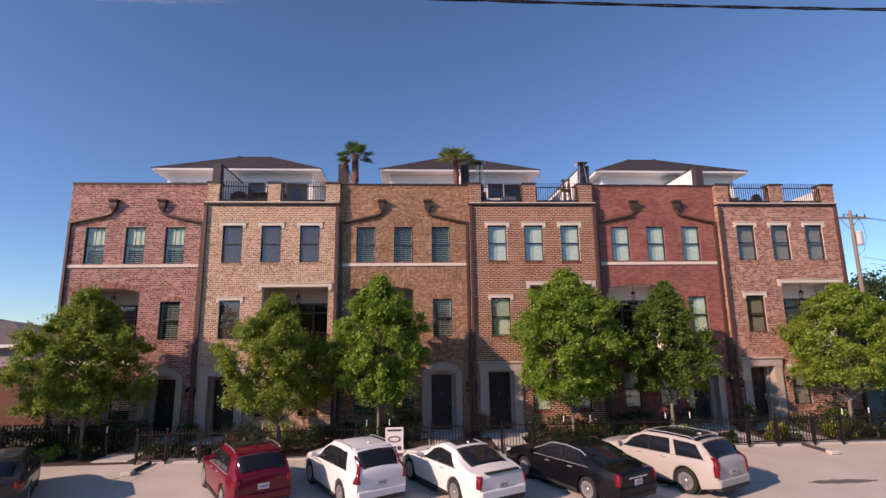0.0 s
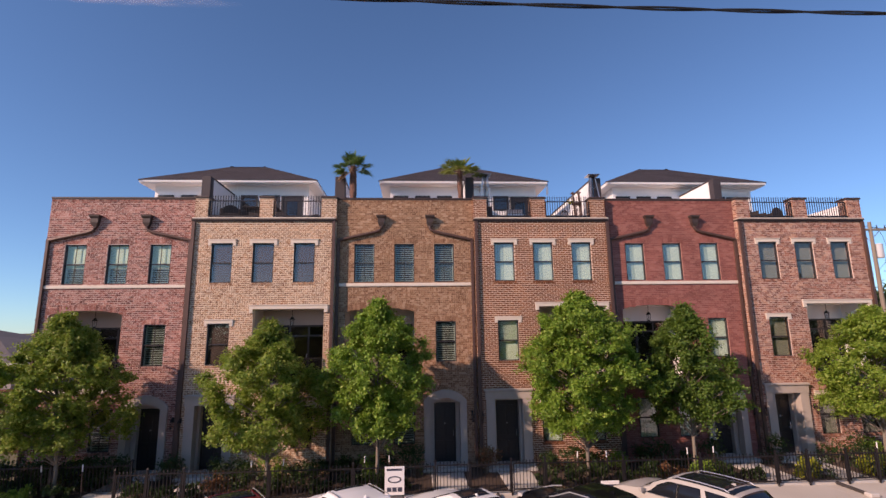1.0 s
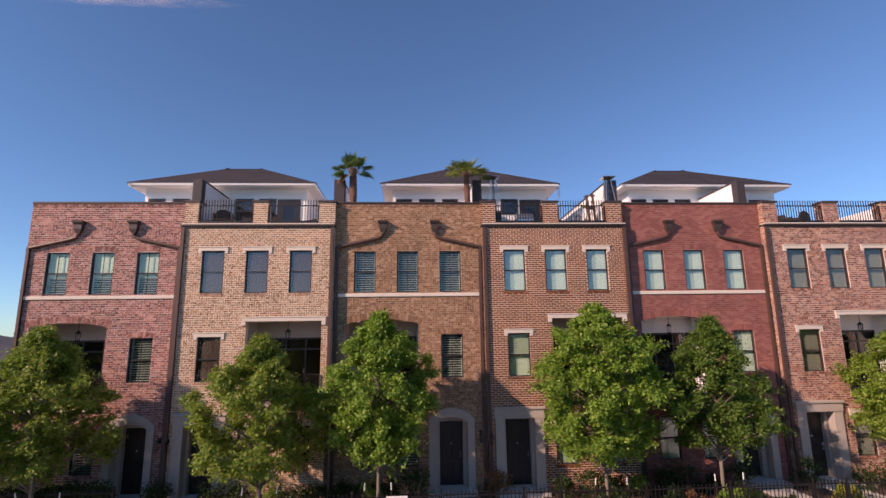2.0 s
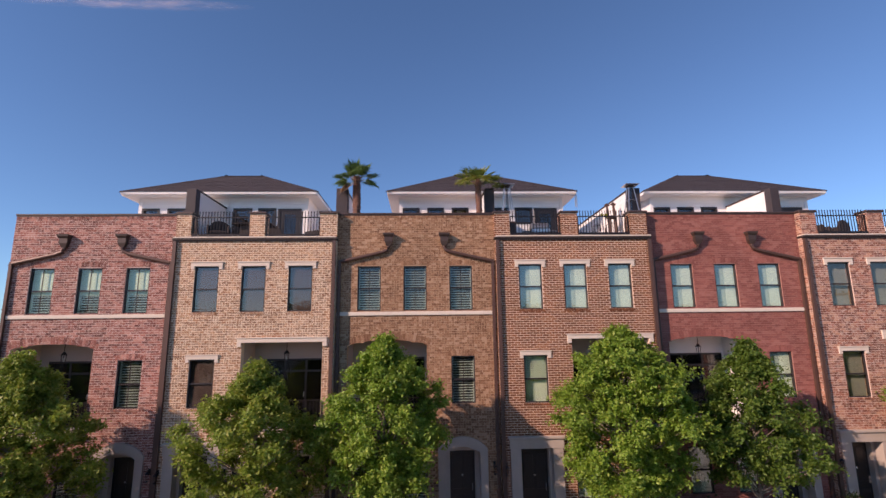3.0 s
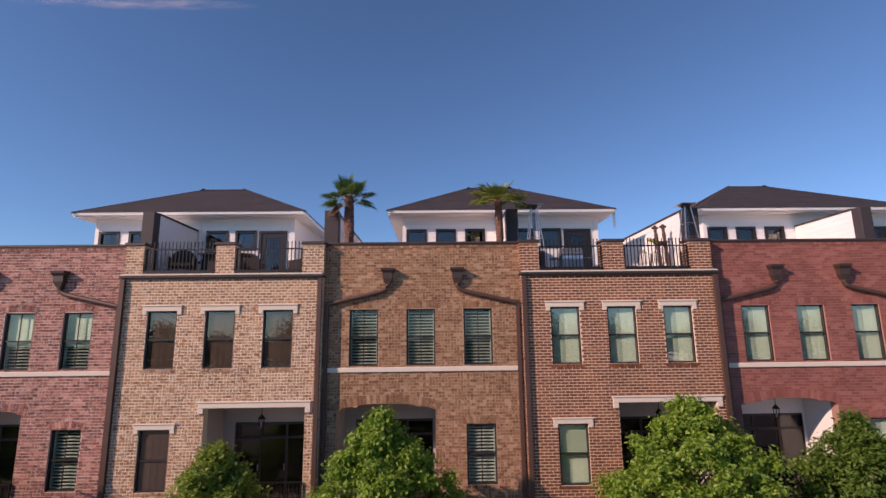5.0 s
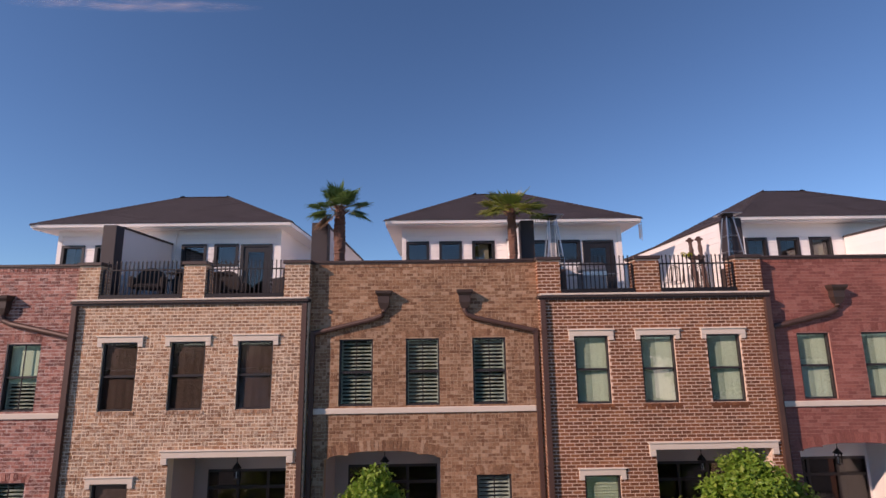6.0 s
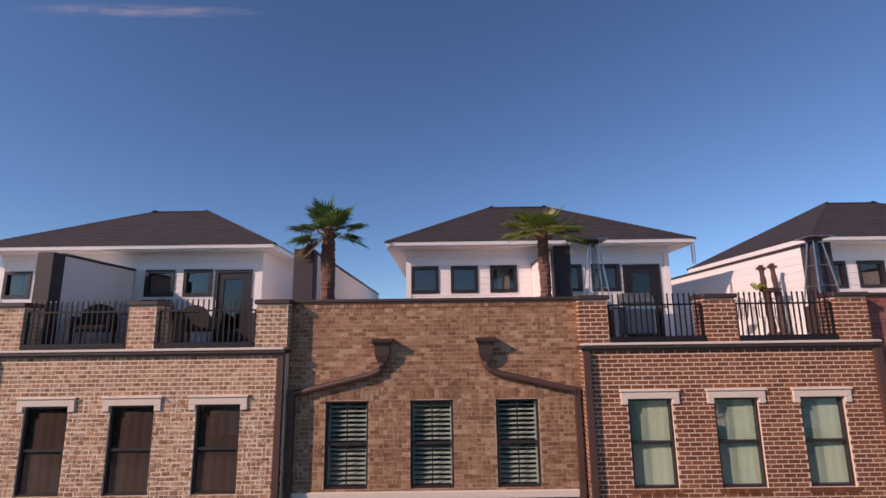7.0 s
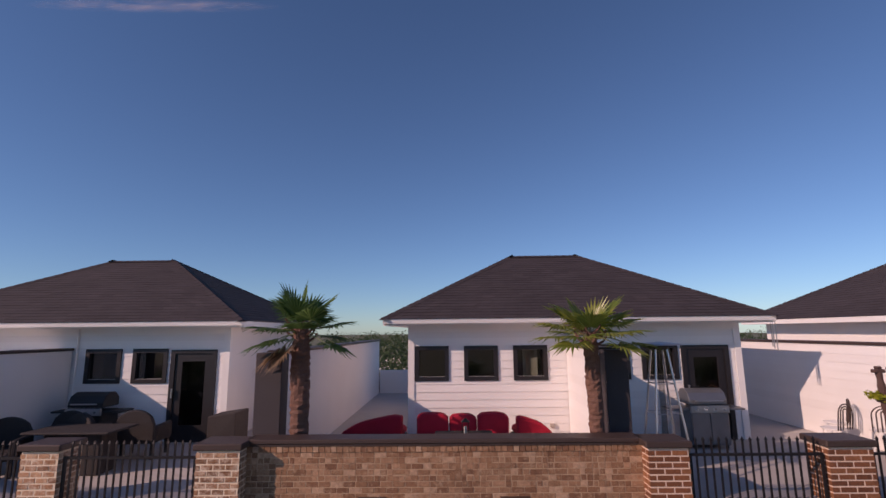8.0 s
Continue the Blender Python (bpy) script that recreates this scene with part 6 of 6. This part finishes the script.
part("tray", Shape().lathe([(.05, 1.0), (.2, 1.03), (.24, 1.09), (.22, 1.10), (.18, 1.05), (.04, 1.03)], 14, (-.02, 0, 0)), DARK_WOOD, ob)
rg = random.Random(5)
part("foliage", foliage(rg, [((-.26 + rg.uniform(-.14, .12), rg.uniform(-.1, .1), 1.12 + rg.uniform(0, .06)), 1) for i in range(6)], 28, .075, .038), LEAF_YELLOW, ob, recalc=False)
for x0, x1, zt in ((-.06, -.17, 1.58), (.20, .10, 1.62)):
    knots = [(.068, .0), (.085, .1), (.06, .2), (.075, .34), (.056, .48), (.072, .6), (.05, .72), (.066, .82), (.046, .9), (.06, 1.0)]
    post = Shape().lathe([(r, .05 + (zt - .05) * u) for r, u in knots], 10)
    post.v = [(vx + x0 + (x1 - x0) * vz / zt, vy, vz) for vx, vy, vz in post.v]
    post = part("post", post, DARK_WOOD, ob, "turned and carved post")
    part("post_head", Shape().soft_box(x1 - .105, x1 + .105, -.05, .05, zt - .035, zt + .03, .015).soft_box(x1 - .045, x1 + .045, -.045, .045, zt + .031, zt + .08, .012), DARK_WOOD, post)


def wire_chair(x, y, rot):
    t = thing("metal_chair", "wrought-iron terrace chair with a white seat and dark scrolled back", "chair", (x, y, DECK_Z), "white metal chairs")
    t.rotation_euler = (0, 0, radians(rot))
    part("seat", Shape().lathe([(.2, .43), (.22, .44), (.22, .455), (.2, .46)], 18), TRIM_WHITE, t)
    for i in range(4):
        a = math.pi / 4 + i * math.pi / 2
        part("leg", Shape().tube([(.17 * math.cos(a), .17 * math.sin(a), .43), (.23 * math.cos(a), .23 * math.sin(a), 0)], .011, 6), TRIM_WHITE, t)
    for k, r in enumerate((.2, .13, .06)):
        part("back_hoop", Shape().tube([(-r, .2, .45)] + [(r * math.cos(math.pi - math.pi * j / 10), .2 + .04, .74 + .02 * k + r * .9 * math.sin(math.pi * j / 10)) for j in range(11)] + [(r, .2, .45)], .012, 6), DARK_METAL, t)


for x, y, r in ((7.25, 24.3, 200), (7.95, 24.0, 150), (7.75, 24.9, 240)):
    wire_chair(x, y, r)
ob = thing("wind_chime", "pale metal wind chime hanging from the eave corner", "wind chime", (6.82, 25.05, 12.5))
part("cap", Shape().lathe([(.06, 0), (.06, .012)], 12), STEEL, ob)
part("cord", Shape().tube([(0, 0, .012), (0, 0, .08)], .004, 4), CABLE, ob)
for i in range(5):
    a = i * 1.257
    part("chime_tube", Shape().tube([(.045 * math.cos(a), .045 * math.sin(a), -.06), (.045 * math.cos(a), .045 * math.sin(a), -.45 - .04 * i)], .011, 6), STEEL, ob)
    part("cord", Shape().tube([(.045 * math.cos(a), .045 * math.sin(a), 0), (.045 * math.cos(a), .045 * math.sin(a), -.06)], .003, 4), CABLE, ob)


# ---- neighbours, poles, distance ----
def neighbour(x, y, w, d, h, rz, wallm, label):
    t = thing("neighbour_house", label, "house", (x, y, 0))
    part("wall", Shape().box(-w / 2, w / 2, -d / 2, d / 2, -.05, h), wallm, t)
    o = .5
    part("fascia", Shape().box(-w / 2 - o, w / 2 + o, -d / 2 - o, d / 2 + o, h - .05, h + .14), TRIM_WHITE, t)
    k = min(w, d) / 2
    part("roof", Shape().add([(-w / 2 - o, -d / 2 - o, h + .14), (w / 2 + o, -d / 2 - o, h + .14), (w / 2 + o, d / 2 + o, h + .14), (-w / 2 - o, d / 2 + o, h + .14), (-w / 2 + k, 0, h + rz), (w / 2 - k, 0, h + rz)], [(0, 1, 5, 4), (1, 2, 5), (2, 3, 4, 5), (3, 0, 4), (3, 2, 1, 0)]), ROOF_N, t)
    for i in range(3):
        xx = -w / 2 + w * (i + .5) / 3
        wi = part("window", Shape().box(xx - .6, xx + .6, -d / 2 - .05, -d / 2 + .02, 1.0, 2.3), TRIM_WHITE, t)
        part("pane", Shape().box(xx - .5, xx + .5, -d / 2 - .06, -d / 2 - .045, 1.1, 2.2), CAR_GLASS, wi)


ROOF_N = surface("weathered_grey_roof", (.10, .085, .08), (.16, .14, .13), .95, 1, 20, .4)
WALL_N = surface("old_brick_wall", (.12, .052, .034), (.19, .086, .058), .95, 1.2, 14, .6)
neighbour(-31, 38, 16, 12, 3.75, 1.75, surface("taupe_siding", (.30, .26, .235), (.38, .335, .305), .8, 2, 40, .2), "low taupe house with a grey hipped roof beyond the row")
neighbour(-52, 60, 20, 14, 4.4, 2.4, WALL_N, "low brick house with a grey roof far off")
ob = part("garden_wall", Shape().box(-34, -15.6, 27.0, 27.3, -.05, 2.75).box(-34.05, -15.55, 26.95, 27.35, 2.751, 2.83), WALL_N)
tagged(ob, "plain brown-red brick garden wall beside the row", "wall", kind="structure")


def utility_pole(x, y, h):
    t = thing("utility_pole", "weathered wooden power pole with crossarm and grey transformer", "utility pole", (x, y, 0))
    part("pole", Shape().tube([(0, 0, -.2), (0, 0, h)], .15, 12, .095), WOOD_POLE, t)
    part("crossarm", Shape().soft_box(-1.1, 1.1, -.06, .06, h - .55, h - .42, .01), WOOD_POLE, t)
    for q in (-1.0, -.45, .45, 1.0):
        part("insulator", Shape().lathe([(.03, h - .42), (.05, h - .36), (.03, h - .3), (.045, h - .25), (.02, h - .2)], 10, (q, 0, 0)), CAR_TRIM, t)
    part("transformer", Shape().lathe([(.17, h - 2.3), (.2, h - 2.25), (.2, h - 1.5), (.215, h - 1.48), (.17, h - 1.4)], 16, (.33, -.05, 0)), surface("grey_tank", (.5, .5, .51), (.6, .6, .61), .5, 4, 40, .1), t, "pale grey transformer can")
    part("brace", Shape().tube([(-.7, .07, h - .5), (0, .13, h - 1.2)], .02, 6).tube([(.7, .07, h - .5), (0, .13, h - 1.2)], .02, 6), STEEL, t)
    part("jumper_wire", Shape().tube([(.45, 0, h - .4), (.75, 0, h - .9), (.9, 0, h - 1.7), (.6, 0, h - 2.6), (.15, 0, h - 3.0)], .012, 5), CABLE, t)
    return t


utility_pole(28.7, 30, 11.75)
for i, (dz, dy) in enumerate(((-.22, 0), (-.22, .3), (-3.1, 0), (-3.5, 0))):
    pts = [(28.7 + (i - 1) * .45 + 60 * u, 30 + dy + 8 * u, 11.75 + dz - 1.6 * 4 * u * (1 - u)) for u in [k / 16 for k in range(17)]]
    ob = part("power_line", Shape().tube(pts, .014, 5), CABLE)
    tagged(ob, "dark overhead power line from the wooden pole", "cable", "power lines")


def far_tree(seed, x, y, w, h, label="dense dark green tree beyond the row"):
    rng = random.Random(seed)
    t = thing("tree", label, "tree", (x, y, 0), "trees beyond the row")
    part("trunk", Shape().tube([(0, 0, -.1), (.1, 0, h * .4), (.0, .1, h * .8)], w * .04, 8, .05), BARK, t)
    cl = []
    for i in range(60):
        u = rng.random()
        a = rng.uniform(0, 6.28)
        r = w / 2 * math.sin(math.pi * (.18 + .74 * u)) * rng.random() ** .5
        cl.append(((r * math.cos(a), r * math.sin(a), h * (.22 + .74 * u)), rng.uniform(.7, 1.4)))
    part("crown", foliage(rng, cl, 70, w * .15, .17), LEAF_FAR, t, recalc=False)


for i, (x, y, w, h) in enumerate(((32.5, 32, 6, 6.7), (37, 38, 8, 8), (27.5, 41, 6, 6.8), (43, 36, 7, 7), (24.6, 20.4, 3.6, 5.2))):
    far_tree(50 + i, x, y, w, h)


def woods():
    """A belt of far treetops behind the houses, to the horizon."""
    rng = random.Random(99)
    s = Shape()
    for i in range(560):
        a = rng.uniform(-1.3, 1.3)
        d = rng.uniform(80, 380)
        x, y = d * math.sin(a), 22 + d * math.cos(a)
        if y < 48 and abs(x) < 70:
            continue
        tall = -.5 < a < .6
        w = rng.uniform(6, 12)
        h = rng.uniform(.72, 1.0) * (11.6 + .007 * d) if tall else rng.uniform(3.5, 5)
        for k in range(170):
            v = Vector((rng.gauss(0, 1), rng.gauss(0, 1), rng.gauss(0, 1)))
            v.normalize()
            p = Vector((x, y, h * .55)) + Vector((v.x * w / 2, v.y * w / 2, v.z * h * .45)) * rng.uniform(.6, 1.05)
            leaf_shape(s, p, w * .055, v, rng)
    ob = part("far_woods", s, LEAF_FAR, recalc=False)
    tagged(ob, "belt of far green treetops on the horizon", "woods", kind="stuff")


woods()
rng = random.Random(31)
for i in range(16):
    x, y = rng.uniform(-80, 80), rng.uniform(75, 190)
    w, d, h = rng.uniform(10, 22), rng.uniform(9, 16), rng.uniform(4, 7)
    t = thing("distant_building", "pale low building far beyond the roofs", "building", (x, y, 0), "distant buildings")
    part("wall", Shape().box(-w / 2, w / 2, -d / 2, d / 2, -.1, h), STUCCO if i % 3 else WALL_N, t)
    part("roof", Shape().add([(-w / 2 - .4, -d / 2 - .4, h), (w / 2 + .4, -d / 2 - .4, h), (w / 2 + .4, d / 2 + .4, h), (-w / 2 - .4, d / 2 + .4, h), (-w / 4, 0, h + 1.8), (w / 4, 0, h + 1.8)], [(0, 1, 5, 4), (1, 2, 5), (2, 3, 4, 5), (3, 0, 4), (3, 2, 1, 0)]), ROOF_N, t)

# the other side of the street, behind the camera
for i, (x, w, wm) in enumerate(((-42, 17, WALL_N), (-15, 19, TRIM_WHITE), (12, 18, WALL_N), (39, 17, TRIM_WHITE))):
    neighbour(x, -30, w, 12, 5.4, 2.8, wm, "two-tone low house on the far side of the street")
for i in range(13):
    far_tree(70 + i, -54 + i * 9 + (i * 37 % 5), -21 - (i * 29 % 4), 7.5 + (i * 13 % 3), 8.5 + (i * 17 % 3), "full green street tree across the road")

# the twisted service drop over the street
def sag(x):
    return 7.68 - .0092 * x + .0022 * x * x


s = Shape()
for ph in (0, math.pi):
    s.tube([(x, 5.4 + .0095 * math.cos(x * 3.9 + ph), sag(x) + .0095 * math.sin(x * 3.9 + ph)) for x in (-14 + .07 * k for k in range(401))], .0085, 6)
s.tube([(x, 5.4 if k else 5.6, sag(x)) for k, x in enumerate(-30 + 1.0 * k for k in range(17))], .014, 5)
s.tube([(x, 5.4 if k < 16 else 5.6, sag(x)) for k, x in enumerate(14 + 1.0 * k for k in range(17))], .014, 5)
ob = part("overhead_cable", s, CABLE)
tagged(ob, "dark twisted overhead cable crossing above the street", "cable")
for x in (-30, 30):
    utility_pole(x, 5.7, 9.4)

# a thin wisp of cloud, far off and high
m, nt, n, l, b = nodes_of("thin_cloud")
co, mp, ns = n.new("ShaderNodeTexCoord"), n.new("ShaderNodeMapping"), n.new("ShaderNodeTexNoise")
mp.inputs["Scale"].default_value = (1.2, 1, 5)
ns.inputs["Scale"].default_value, ns.inputs["Detail"].default_value = .012, 6
gr = n.new("ShaderNodeTexGradient")
gr.gradient_type = "SPHERICAL"
mg = n.new("ShaderNodeMapping")
l.new(co.outputs["Object"], mp.inputs["Vector"])
l.new(mp.outputs[0], ns.inputs["Vector"])
mg.inputs["Scale"].default_value = (1 / 310, 1 / 900, 1 / 20)
l.new(co.outputs["Object"], mg.inputs["Vector"])
l.new(mg.outputs[0], gr.inputs["Vector"])
mu, tp, mx, df = n.new("ShaderNodeMath"), n.new("ShaderNodeBsdfTransparent"), n.new("ShaderNodeMixShader"), n.new("ShaderNodeBsdfDiffuse")
mu.operation = "MULTIPLY"
mr = n.new("ShaderNodeMapRange")
mr.inputs["From Min"].default_value, mr.inputs["From Max"].default_value, mr.inputs["To Max"].default_value = .35, .75, .55
l.new(ns.outputs["Fac"], mr.inputs[0])
l.new(mr.outputs[0], mu.inputs[0])
l.new(gr.outputs["Fac"], mu.inputs[1])
df.inputs[0].default_value = (.8, .66, .66, 1)
l.new(mu.outputs[0], mx.inputs[0])
l.new(tp.outputs[0], mx.inputs[1])
l.new(df.outputs[0], mx.inputs[2])
l.new(mx.outputs[0], n["Material Output"].inputs[0])
for x, z, rz in ((-690, 765, 2), ):
    ob = part("cloud", Shape().add([(-300, 0, -20), (300, 0, -20), (300, 2, 20), (-300, 2, 20)], [(0, 1, 2, 3)]), m)
    ob.location, ob.rotation_euler = (x, 1010, z), (0, radians(rz), 0)
    tagged(ob, "thin pinkish wisp of high cloud", "cloud", "wisps of cloud", "structure")

# ---- brickwork ----
for item in BRICKWORK:
    if item[0] == "facade":
        _, unit, wall, a, b, y, top, blocked = item
        near = unit in (2, 3, 4)
        singles = [] if near else None
        lim = (top - 1.32) if unit == 3 else top - .75
        s = Shape()
        lay(s, a + .004, b - .004, .02, top - .01, y, blocked, unit, (lambda x, z, lim=lim: z > lim) if near else None, singles)
        tagged(part("bricks", s, BRICK[unit], wall, recalc=False), kind="stuff")
        if near:
            single_bricks(singles, unit, y, wall)
    else:
        _, unit, core, p0, p1, y = item
        s = Shape()
        z0, z1 = 9.915, 10.738
        singles = [] if unit in (2, 4) else None
        lay(s, p0 + .0, p1 - .0, z0, z1, y - PIER, None, unit, (lambda x, z: True) if singles is not None else None, singles)
        lay(s, y - PIER, y + .40, z0, z1, p0 + .011, None, unit, axis="x", side=-1)
        lay(s, y - PIER, y + .40, z0, z1, p1 - .011, None, unit, axis="x", side=1)
        tagged(part("bricks", s, BRICK[unit], core, recalc=False), kind="stuff")
        if singles:
            single_bricks(singles, unit, y - PIER, core)
for unit, x, side in ((1, -HALF + .01, -1), (6, HALF - .01, 1)):
    s = Shape()
    lay(s, .0 if unit == 1 else -.20, 12.38, .02, 9.9, x, None, unit, axis="x", side=side)
    tagged(part("bricks", s, BRICK[unit], HOUSES[unit], recalc=False), kind="stuff")

for unit in (2, 4, 6):
    s = Shape()
    lay(s, -.208, -.003, .02, 9.74, .004, None, unit, axis="x", side=-1)
    tagged(part("bricks", s, BRICK[unit], HOUSES[unit], recalc=False), kind="stuff")

# bring the plan to metres
for ob in list(scene.collection.objects):
    if ob.parent is None and ob is not cam:
        ob.location = ob.location * SIZE
        ob.scale = ob.scale * SIZE
